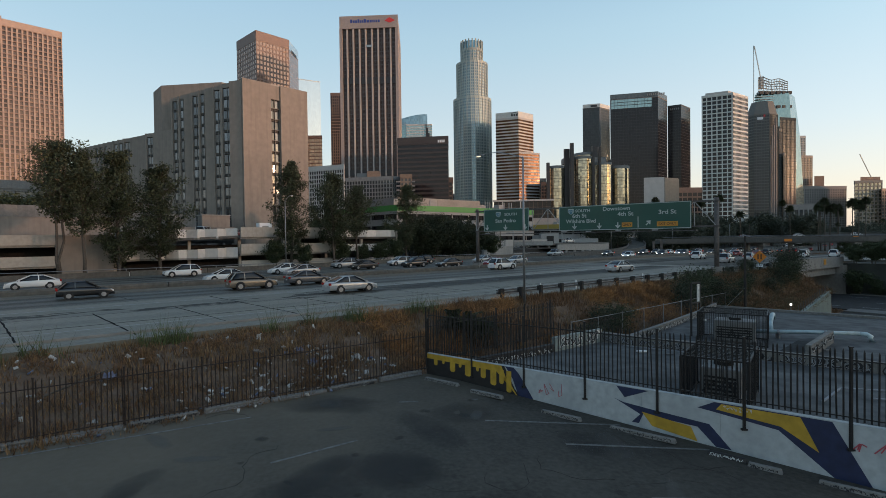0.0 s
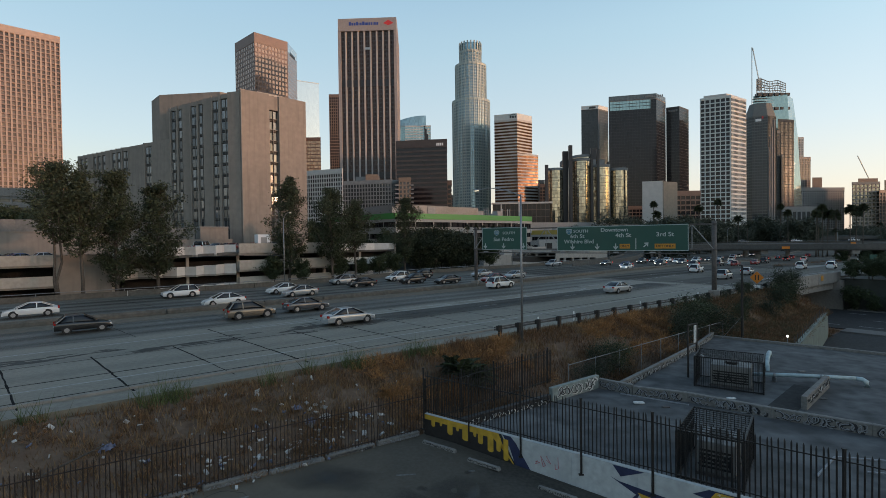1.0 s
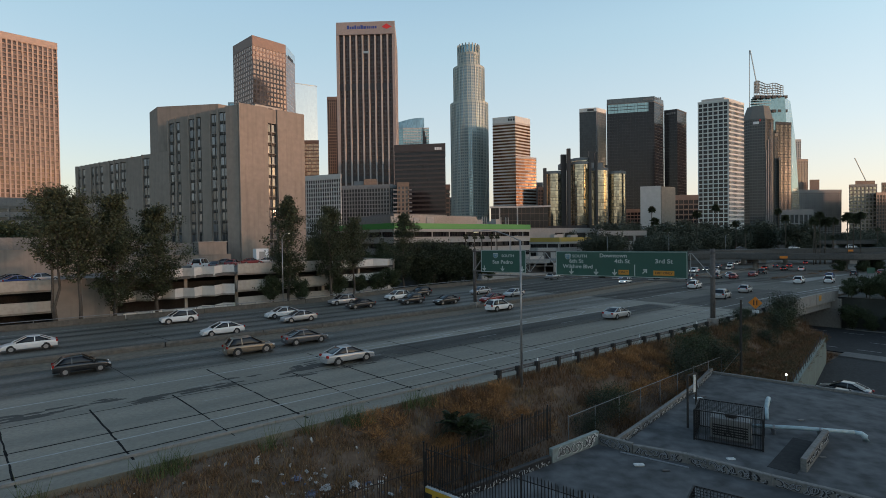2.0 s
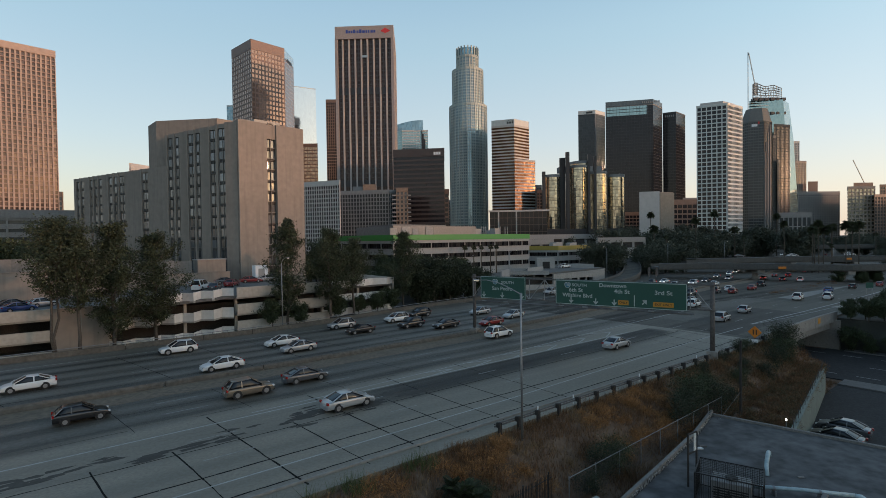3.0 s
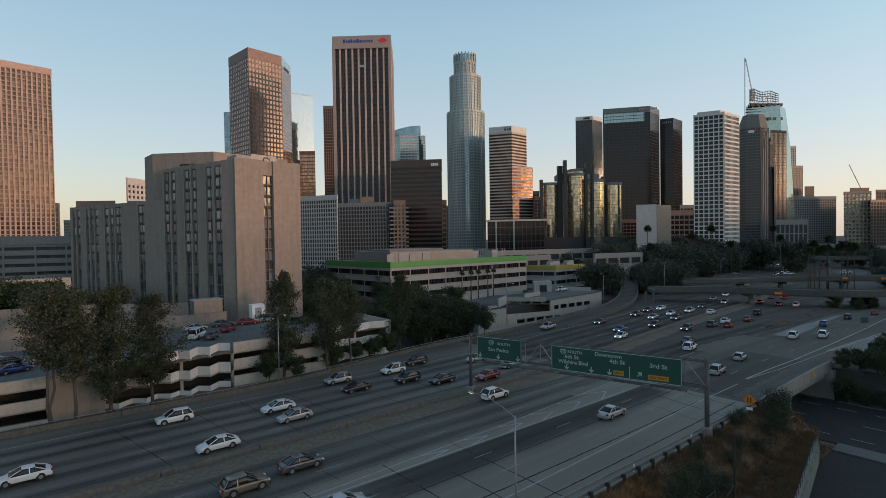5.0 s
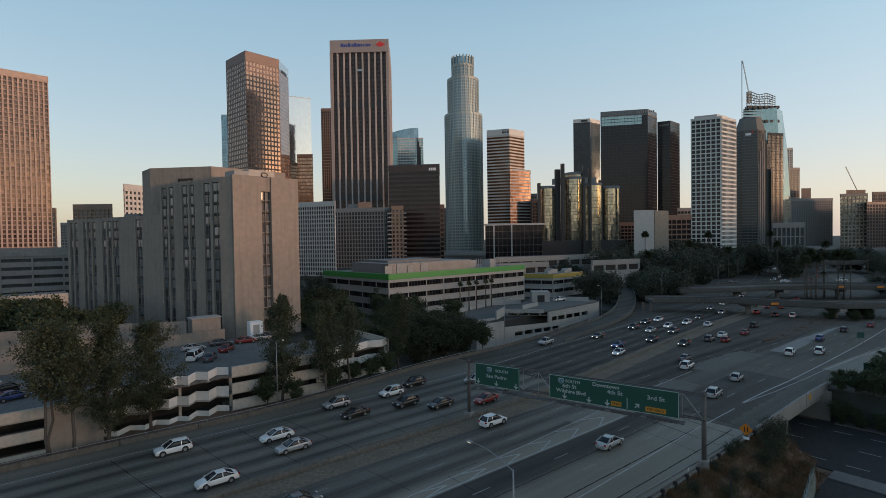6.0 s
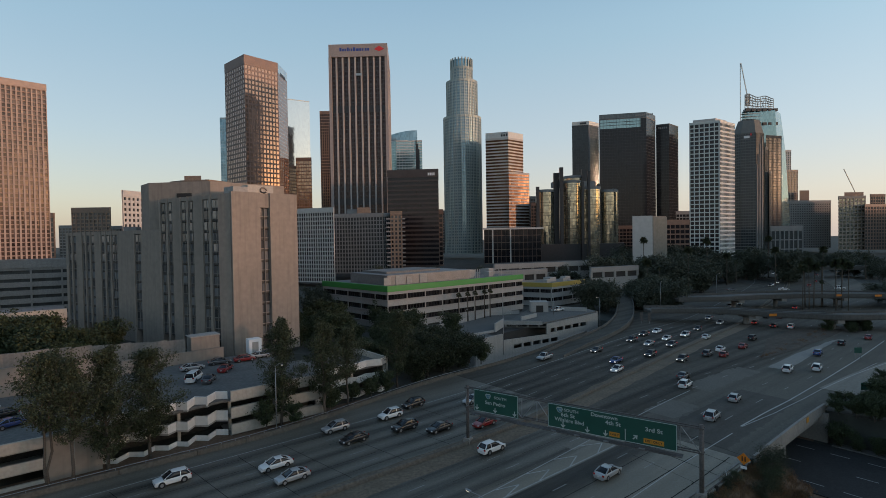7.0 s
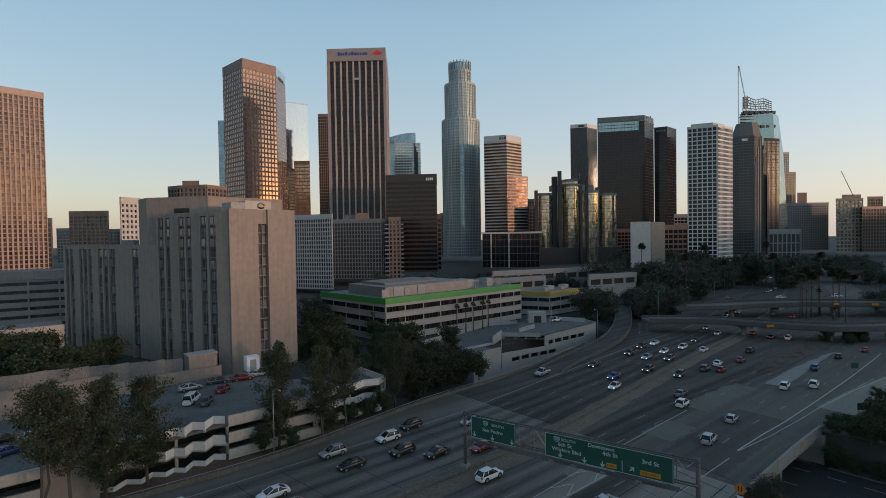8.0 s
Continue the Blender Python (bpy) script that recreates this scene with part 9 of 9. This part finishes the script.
for i, (x, y) in enumerate(((-6.3, 24.6), (-5.7, 25.0), (-7.2, 25.3), (-4.4, 25.6), (-13.6, 20.8))):
    sh = thing("plastic_sheet", "crumpled blue and white plastic sheet on the bank", "litter")
    r = random.Random(i)
    gq = Geo()
    n = 7
    zb = height(x * DX + y * DY, -x * DY + y * DX)
    for a in range(n):
        for b in range(n):
            gq.v.append((x + (a - 3) * 0.085 + r.gauss(0, 0.03), y + (b - 3) * 0.07 + r.gauss(0, 0.03), zb + 0.22 + r.gauss(0, 0.07) - 0.02 * ((a - 3) ** 2 + (b - 3) ** 2) / 2))
    for a in range(n - 1):
        for b in range(n - 1):
            gq.f.append((a * n + b, (a + 1) * n + b, (a + 1) * n + b + 1, a * n + b + 1))
    part("sheet", gq, M_LITW if i % 2 else M_LITB, sh)
# fallen stick and grey stump by the fence
stk = thing("fallen_branch", "pale fallen branch on the dry bank", "branch")
part("stick", Geo().tube([(-14.6, 18.6, -0.9), (-13.6, 19.4, -0.5), (-12.9, 20.0, -0.2)], [0.04, 0.035, 0.02], 6), M_BARK, stk)
# young tree-of-heaven and dark shrubs
def frond_bush(x, y, z, h, seed, mat, n=26, label="young feathery green tree on the dry bank"):
    r = random.Random(seed)
    leaf, wood = Geo(), Geo()
    for i in range(n):
        a, e = r.uniform(0, 2 * math.pi), r.uniform(0.25, 1.3)
        L = h * r.uniform(0.6, 1.0)
        d = Vector((math.cos(a) * math.cos(e), math.sin(a) * math.cos(e), math.sin(e)))
        p0 = Vector((0, 0, h * r.uniform(0.0, 0.35)))
        pts = [p0 + d * L * f + Vector((0, 0, -0.45 * L * f * f)) for f in (0, 0.33, 0.66, 1.0)]
        wood.tube([tuple(q) for q in pts], [0.025, 0.018, 0.012, 0.006], 4)
        sd_ = d.cross(Vector((0, 0, 1))).normalized()
        for q in range(3, 16):
            f = q / 15
            c = p0 + d * L * f + Vector((0, 0, -0.45 * L * f * f))
            for sgn in (-1, 1):
                tip = c + sd_ * sgn * 0.36 * (1.15 - f * 0.6) + d * 0.1 + Vector((0, 0, -0.08))
                k = len(leaf.v)
                leaf.v += [tuple(c), tuple(c.lerp(tip, 0.5) + d * 0.06), tuple(tip), tuple(c.lerp(tip, 0.5) - d * 0.06)]
                leaf.f.append((k, k + 1, k + 2, k + 3))
    t = thing("sapling", label, "shrub", m=Matrix.Translation((x, y, z)))
    part("stem_cluster", wood, M_BARK, t, kind="stuff")
    part("leaves", leaf, mat, t)
frond_bush(1.3, 31.5, -1.0, 1.9, 1, L_MID)
frond_bush(2.1, 31.0, -1.1, 1.5, 2, L_MID)
frond_bush(0.6, 32.0, -0.9, 1.6, 3, L_DARK)
BUSH = [tree_proto(61 + i, 3.2, 1.5, 4200, (L_DARK, L_MID, L_DARK)[i], 0.085, 0.06, 0.04, stems=4, airy=1.5) for i in range(3)]
for i, (s_, o_, sc) in enumerate(((33, 22.6, 0.6), (35, 22.5, 0.7), (30.5, 22.0, 0.5), (48.5, 23.6, 0.75), (51.0, 24.2, 0.95), (53.5, 23.6, 0.9), (46.5, 23.4, 0.7), (57, 20.6, 0.6), (61, 21.2, 0.75), (65, 20.6, 0.55), (69, 22.0, 0.8), (73, 21.6, 0.6), (77, 22.4, 0.75), (63, 24.5, 0.6), (67, 25.5, 0.5), (75, 25.0, 0.7), (78.5, 25.0, 0.9), (81, 25.8, 1.05), (83.5, 26.4, 0.9), (22, 24.0, 0.5), (70, 24, 0.6), (59, 26.7, 0.45), (56, 25.2, 0.6), (66, 27.4, 0.4), (71.5, 27.8, 0.5), (74, 28.0, 0.5), (57.5, 23.4, 0.6))):
    p = W(s_, o_)
    plant(BUSH, i, p.x, p.y, height(s_, o_) - 0.1, sc, i * 1.9, "dark leafy roadside bush on the dry bank", "bush", "shrub", "bank bushes")
# small lit lamp at the far edge of the low roof
rl = thing("roof_lamp", "small round lit lamp on the edge of a flat roof", "lamp", m=Matrix.Translation((31.0, 46.0, -1.75)))
part("bracket", Geo().tube([(0, 0, -0.9), (0, 0, 0.1)], [0.03, 0.03], 6), M_STEEL, rl)
part("globe", Geo().tube([(0, 0, 0.08), (0, 0, 0.14), (0, 0, 0.24), (0, 0, 0.3)], [0.05, 0.09, 0.09, 0.04], 10), M_HEAD, rl, smooth=True)
# chain link fence along the top of the bank behind the roof
cf = thing("wire_fence", "sagging wire fence with slanting pipe rail", "fence")
for i in range(9):
    a = W(28 + i * 3.2, 21.6 + i * 0.12)
    part("post", Geo().bar((a.x, a.y, -3.2), (a.x, a.y, -0.9), 0.05), M_STEEL, cf)
for i in range(8):
    a, b = W(28 + i * 3.2, 21.6 + i * 0.12, -1.0), W(31.2 + i * 3.2, 21.72 + i * 0.12, -1.0)
    part("rail", Geo().bar(a, b, 0.04), M_STEEL, cf)
    g = Geo()
    for q in range(22):
        p0, p1 = a.lerp(b, q / 22), a.lerp(b, (q + 5) / 22 if q < 18 else 1.0)
        g.bar(p0 + Vector((0, 0, -0.05)), p1 + Vector((0, 0, -2.0)), 0.005)
        g.bar(p1 + Vector((0, 0, -0.05)), p0 + Vector((0, 0, -2.0)), 0.005)
    part("mesh_panel", g, M_RUST, cf)
# ---- vehicles ----
M_TYRE = surf("tyre_rubber", (0.02, 0.02, 0.02), 0.9, vary=0.2)
M_RIM = paint("alloy_rim", (0.35, 0.35, 0.36), 0.35, metal=0.8)
M_CGLASS = paint("car_glass", (0.012, 0.014, 0.017), 0.12, metal=0.0, spec=0.4)
M_LENS = paint("clear_lens", (0.55, 0.55, 0.55), 0.2)
M_REDLENS = paint("red_lens", (0.30, 0.012, 0.01), 0.25)
COLOURS = {"white": (0.62, 0.62, 0.61), "silver": (0.36, 0.365, 0.37), "black": (0.012, 0.012, 0.013), "grey": (0.09, 0.09, 0.095), "red": (0.19, 0.015, 0.015), "blue": (0.03, 0.06, 0.19), "tan": (0.17, 0.135, 0.10)}
CAR_PAINT = {c: paint(c + "_car_paint", v, 0.28, metal=0.35 if c in ("silver", "grey", "tan", "blue") else 0.0, coat=0.6) for c, v in COLOURS.items()}
# length, width, lower body outline, cabin outline, wheel radius
KINDS = {
    "sedan": (4.7, 1.8, [(-2.35, 0.42), (-2.35, 0.78), (-2.2, 0.99), (-1.5, 1.03), (0.2, 0.98), (1.25, 0.93), (2.0, 0.78), (2.3, 0.62), (2.35, 0.40)], [(-1.98, 1.0), (-0.9, 1.44), (0.2, 1.47), (1.42, 0.92)], 0.34),
    "suv": (4.6, 1.86, [(-2.3, 0.45), (-2.3, 0.85), (-2.2, 1.05), (-1.0, 1.08), (0.85, 1.03), (1.95, 0.93), (2.25, 0.75), (2.3, 0.42)], [(-2.24, 1.06), (-1.72, 1.65), (0.12, 1.70), (1.3, 1.02)], 0.38),
    "pickup": (5.6, 1.92, [(-2.8, 0.5), (-2.8, 1.05), (-2.72, 1.12), (-0.55, 1.12), (1.35, 1.08), (2.5, 0.98), (2.76, 0.8), (2.8, 0.45)], [(-0.62, 1.1), (-0.5, 1.76), (0.55, 1.78), (1.4, 1.07)], 0.39),
    "hatchback": (4.1, 1.74, [(-2.05, 0.42), (-2.04, 0.8), (-1.9, 0.96), (-1.0, 0.98), (0.7, 0.92), (1.65, 0.78), (2.0, 0.62), (2.05, 0.40)], [(-1.9, 0.94), (-1.3, 1.42), (0.05, 1.48), (1.1, 0.9)], 0.31),
    "van": (5.2, 1.95, [(-2.6, 0.45), (-2.6, 1.0), (-2.55, 1.2), (-1.0, 1.22), (1.1, 1.2), (2.1, 1.05), (2.5, 0.8), (2.6, 0.45)], [(-2.5, 1.18), (-2.42, 2.0), (0.9, 2.0), (1.75, 1.15)], 0.36),
}


def shell(profile, width, z0, tuck=0.12):
    """A body from its side outline: full width at the waist, tucked in at sills, ends and top."""
    g = Geo()
    x0, x1 = profile[0][0], profile[-1][0]
    L = x1 - x0
    n = len(profile)
    rows = []
    for x, zt in profile:
        e = abs((x - (x0 + x1) / 2) / (L / 2))
        w = width / 2 * (1 - 0.16 * e ** 6)
        rows.append([(x, -w * 0.93, z0), (x, -w, z0 + 0.22), (x, -w, min(zt - 0.06, z0 + 0.5) if zt - z0 > 0.3 else zt - 0.05), (x, -w * (1 - tuck * 0.6), zt), (x, w * (1 - tuck * 0.6), zt), (x, w, min(zt - 0.06, z0 + 0.5) if zt - z0 > 0.3 else zt - 0.05), (x, w, z0 + 0.22), (x, w * 0.93, z0)])
    for r in rows:
        g.v += r
    for i in range(n - 1):
        for j in range(8):
            g.f.append((i * 8 + j, i * 8 + (j + 1) % 8, i * 8 + 8 + (j + 1) % 8, i * 8 + 8 + j))
    g.f += [tuple(range(7, -1, -1)), tuple((n - 1) * 8 + j for j in range(8))]
    return g


PROTO = {}


ROUND = {}


def rounded(g, mat, key, sharp=0.32, levels=2):
    """The pieces of a Geo as a smooth, rounded sheet-metal form."""
    if key in ROUND:
        me = ROUND[key].copy()
        me.materials.clear()
        me.materials.append(mat)
        return me
    me = g.mesh("tmp", mat, True)
    at = me.attributes.new("crease_edge", 'FLOAT', 'EDGE')
    at.data.foreach_set("value", [sharp] * len(me.edges))
    ob = bpy.data.objects.new("tmp", me)
    scene.collection.objects.link(ob)
    md = ob.modifiers.new("round", 'SUBSURF')
    md.levels = md.render_levels = levels
    out = bpy.data.meshes.new_from_object(ob.evaluated_get(bpy.context.evaluated_depsgraph_get()))
    bpy.data.objects.remove(ob)
    ROUND[key] = out
    return out


def car_proto(kind, colour, lit):
    L, w, low, cab, rw_ = KINDS[kind]
    t = thing("car" if kind not in ("pickup", "van") else ("pickup_truck" if kind == "pickup" else "van"), "", "car" if kind not in ("pickup", "van") else kind)
    pt = CAR_PAINT[colour]
    part("body", rounded(shell(low, w * 1.02, 0.24), pt, (kind, "body")), None, t)
    (xa, za), (xb, zb), (xc, zc), (xd, zd) = cab
    wb, wt = w / 2 * 0.93, w / 2 * 0.72
    def cabin(k, dz=0.0, inset=0.0):
        return [(xa + inset, -wb * k, za - 0.05), (xb, -wt * k, zb + dz), (xc, -wt * k, zc + dz), (xd - inset, -wb * k, zd - 0.05), (xa + inset, wb * k, za - 0.05), (xb, wt * k, zb + dz), (xc, wt * k, zc + dz), (xd - inset, wb * k, zd - 0.05)]
    F = [(0, 3, 2, 1), (4, 5, 6, 7), (0, 1, 5, 4), (1, 2, 6, 5), (2, 3, 7, 6), (3, 0, 4, 7)]
    part("glasshouse", rounded(Geo().add(cabin(1.0), F), M_CGLASS, (kind, "glass"), 0.6), None, t, "dark glass")
    g = Geo().add([(xb - 0.04, -wt - 0.02, zb - 0.03), (xc + 0.04, -wt - 0.02, zc - 0.03), (xc + 0.04, wt + 0.02, zc - 0.03), (xb - 0.04, wt + 0.02, zb - 0.03), (xb + 0.05, -wt * 0.9, zb + 0.04), (xc - 0.05, -wt * 0.9, zc + 0.04), (xc - 0.05, wt * 0.9, zc + 0.04), (xb + 0.05, wt * 0.9, zb + 0.04)],
                   [(3, 2, 1, 0), (4, 5, 6, 7), (0, 1, 5, 4), (1, 2, 6, 5), (2, 3, 7, 6), (3, 0, 4, 7)])
    part("roof_panel", rounded(g, pt, (kind, "roof"), 0.45), None, t)
    for sy in (-1, 1):
        for (p, q), wd in ((((xa, za), (xb, zb)), 0.14), (((xd, zd), (xc, zc)), 0.09)):
            part("pillar", Geo().bar((p[0], sy * (wb + 0.005), p[1] - 0.04), (q[0], sy * (wt + 0.012), q[1]), wd, 0.05), pt, t)
        xm = (xb + xc) / 2 - 0.1
        part("pillar", Geo().bar((xm, sy * (wb + 0.006), za - 0.05), (xm, sy * (wt + 0.012), zb), 0.09, 0.04), pt, t)
        part("mirror", Geo().box(xd - 0.35, xd - 0.2, sy * (w / 2 + 0.02), sy * (w / 2 + 0.16), zd - 0.02, zd + 0.12) if sy > 0 else Geo().box(xd - 0.35, xd - 0.2, -(w / 2 + 0.16), -(w / 2 + 0.02), zd - 0.02, zd + 0.12), pt, t)
        hx, hz_ = low[-2]
        part("headlight", Geo().box(hx - 0.2, hx + 0.03, *sorted((sy * w * 0.28, sy * w * 0.45)), hz_ - 0.09, hz_ + 0.05), M_HEAD if lit else M_LENS, t)
        tx, tz = low[1]
        part("taillight", Geo().box(tx - 0.03, tx + 0.12, *sorted((sy * w * 0.30, sy * w * 0.455)), tz - 0.04, tz + 0.16), M_TAIL if lit else M_REDLENS, t)
        for wx in (-L * 0.29, L * 0.31):
            wm = Matrix.Translation((wx, sy * (w / 2 - 0.12), rw_)) @ Matrix.Rotation(radians(90), 4, 'X')
            wh = part("wheel", Geo().tube([(0, 0, -0.13), (0, 0, 0.13)], [rw_, rw_], 14), M_TYRE, t, m=wm)
            part("rim", Geo().tube([(0, 0, -0.142 if sy > 0 else 0.13), (0, 0, -0.13 if sy > 0 else 0.142)], [rw_ * 0.62, rw_ * 0.62], 10), M_RIM, wh)
            part("wheel_arch", Geo().tube([(wx, sy * (w / 2 - 0.3), rw_ + 0.02), (wx, sy * (w / 2 + 0.006), rw_ + 0.02)], [rw_ * 1.17, rw_ * 1.17], 16), M_TYRE, t)
    part("bumper", Geo().box(low[-1][0] - 0.12, low[-1][0] + 0.04, -w * 0.42, w * 0.42, 0.26, 0.46), M_TYRE if kind in ("suv", "pickup") else pt, t)
    if kind == "pickup":
        part("load_bed", Geo().box(-2.68, -0.72, -w * 0.40, w * 0.40, 1.115, 1.13), M_TYRE, t)
    part("plate", Geo().box(low[0][0] - 0.03, low[0][0], -0.16, 0.16, 0.55, 0.68), M_LENS, t)
    return t


def set_car(kind, colour, x, y, z, way, lit=False, where="driving on the freeway"):
    key = (kind, colour, lit)
    m = Matrix.Translation((x, y, z)) @ Matrix.Rotation(way, 4, 'Z')
    if key not in PROTO:
        PROTO[key] = car_proto(*key)
        PROTO[key].matrix_basis = m
        t = PROTO[key]
    else:
        t = copy_thing(PROTO[key], m)
    word = {"pickup": "pickup truck", "suv": "sport utility car"}.get(kind, kind)
    return tagged(t, "%s %s %s%s" % (colour, word, where, " with its lamps lit" if lit else ""), group="vehicles")


def road_way(x, y):
    """The run of the freeway and its height by the place nearest to it."""
    best = min((((fw(u, 1).xy - Vector((x, y))).length, u) for u in steps(1.0, 10.8, 0.1)))[1]
    d = fw(best + 0.05, 1) - fw(best - 0.05, 1)
    return math.atan2(d.y, d.x), fw(best, 1).z


S, C = "sedan", "suv"
NORTH = [(S, "white", -43, 54), (C, "white", -36, 71), (S, "white", -23, 75), (S, "silver", -19.5, 71), (S, "white", -26, 61.5), (S, "black", -62, 47), (C, "silver", -17, 89), (S, "black", -13, 84), (C, "white", -8, 95), (C, "black", -4, 101),
         (C, "black", -5, 89), (S, "black", 1, 88), (S, "silver", 8, 103), (S, "silver", 14, 98), (S, "red", 9, 90), (S, "white", -74, 42), (S, "grey", -55, 58)]
NORTH2 = [(S, "black", 47, 147), (S, "blue", 48, 134), (S, "white", 45, 125), (C, "black", 63, 162), (C, "black", 71, 172), (S, "white", 78, 178), (S, "silver", 66, 156), (C, "black", 60, 141), (S, "white", 75, 164), (C, "white", 84, 170), (S, "black", 95, 183), (C, "grey", 72, 154), (C, "black", 66, 135)]
SOUTH = [(C, "tan", -19, 51), (C, "white", 9, 79), (C, "silver", 50, 91), (C, "white", 55, 111), (S, "grey", 58, 118), (C, "grey", 76, 141), (S, "white", 89, 166), (S, "red", 80, 140), (S, "white", 83, 147), (S, "silver", 60, 101), (S, "red", 92, 151), (C, "white", 86, 123), (C, "white", 94, 124), (S, "blue", 107, 141), (S, "black", 125, 155), (S, "red", 141, 164), (C, "black", 103, 164), (S, "silver", -8.5, 46.8), (S, "silver", 24, 70), (S, "black", -30.9, 44.4), (S, "grey", -14.7, 55.8)]
FAR_N = [(S, "grey", 113, 209), (C, "white", 126, 223), (S, "silver", 111, 197), (S, "white", 138, 239), (C, "black", 152, 252), (S, "grey", 143, 246), (C, "white", 230, 345), (S, "black", 225, 340), (S, "silver", 245, 362), (C, "black", 262, 385), (S, "white", 280, 412), (C, "grey", 300, 436), (S, "silver", 318, 470), (C, "white", 295, 442)]
FAR_S = [(S, "red", 124, 196), (S, "black", 138, 211), (C, "red", 143, 210), (S, "black", 126, 188), (C, "white", 131, 186), (S, "red", 168, 236), (C, "grey", 250, 338), (S, "red", 275, 366), (S, "black", 320, 425)]
for rows, back_ in ((NORTH, True), (NORTH2, True), (SOUTH, False), (FAR_N, True), (FAR_S, False)):
    for kind, colour, x, y in rows:
        w_, z_ = road_way(x, y)
        if kind == S and (int(x) % 5 == 0):
            kind = "hatchback"
        set_car(kind, colour, x, y, z_ + 0.01, w_ + (math.pi if back_ else 0), lit=rows in (NORTH2, FAR_N, FAR_S))
w_, z_ = road_way(-40, 75)
set_car("pickup", "white", -52.0, 55.5, 0, w_ + math.pi)
set_car("pickup", "silver", 30.0, 138.0, 0, road_way(30, 138)[0] + math.pi)
def deck_z(x, y):
    return float(np.interp(x * DX + y * DY, [q[0] for q in DECK_S], [q[1] for q in DECK_S])) + 0.012
for kind, colour, x, y, turn in ((S, "grey", -47.4, 114.9, 10), (S, "red", -42.7, 117.2, 12), (S, "silver", -40.3, 120.5, 15), (S, "silver", -51.2, 110.1, 20), ("van", "white", -47.0, 101.8, 75), (S, "grey", -43.6, 100.6, 80), (S, "red", -43.6, 108.7, 70), (C, "black", -38.4, 122.4, 15)):
    set_car(kind, colour, x, y, deck_z(x, y), radians(turn + 20), where="parked on the top deck of the garage")
for kind, colour, x, y, turn in ((C, "black", -84.0, 88.0, 15), ("hatchback", "silver", -66.9, 87.5, 60), (S, "black", -70.8, 86.1, 60), (S, "blue", -65.9, 81.1, 60), (S, "silver", -76.7, 88.5, 60)):
    set_car(kind, colour, x, y, deck_z(x, y), radians(turn), where="parked on the top deck of the garage")
for kind, colour, x, y, z, turn in ((S, "grey", 43.0, 54.6, -6.2, 128), (S, "black", 40.3, 52.1, -6.2, 128), (S, "white", 29.0, 181.5, 1.52, 350), ("pickup", "white", 50, 205.5, 2.97, 30)):
    set_car(kind, colour, x, y, z, radians(turn), where="parked below the freeway" if z < 0 else "parked on a concrete deck")
set_car(S, "red", 96.0, 86.5, -6.15, radians(128), lit=True, where="driving on the side street")
for x in (150, 176, 205, 232):
    set_car(C if x % 2 else S, "white" if x > 160 else "grey", x, 255 + (x % 7) * 0.4, 4.02, radians(-2), where="crossing a concrete bridge")
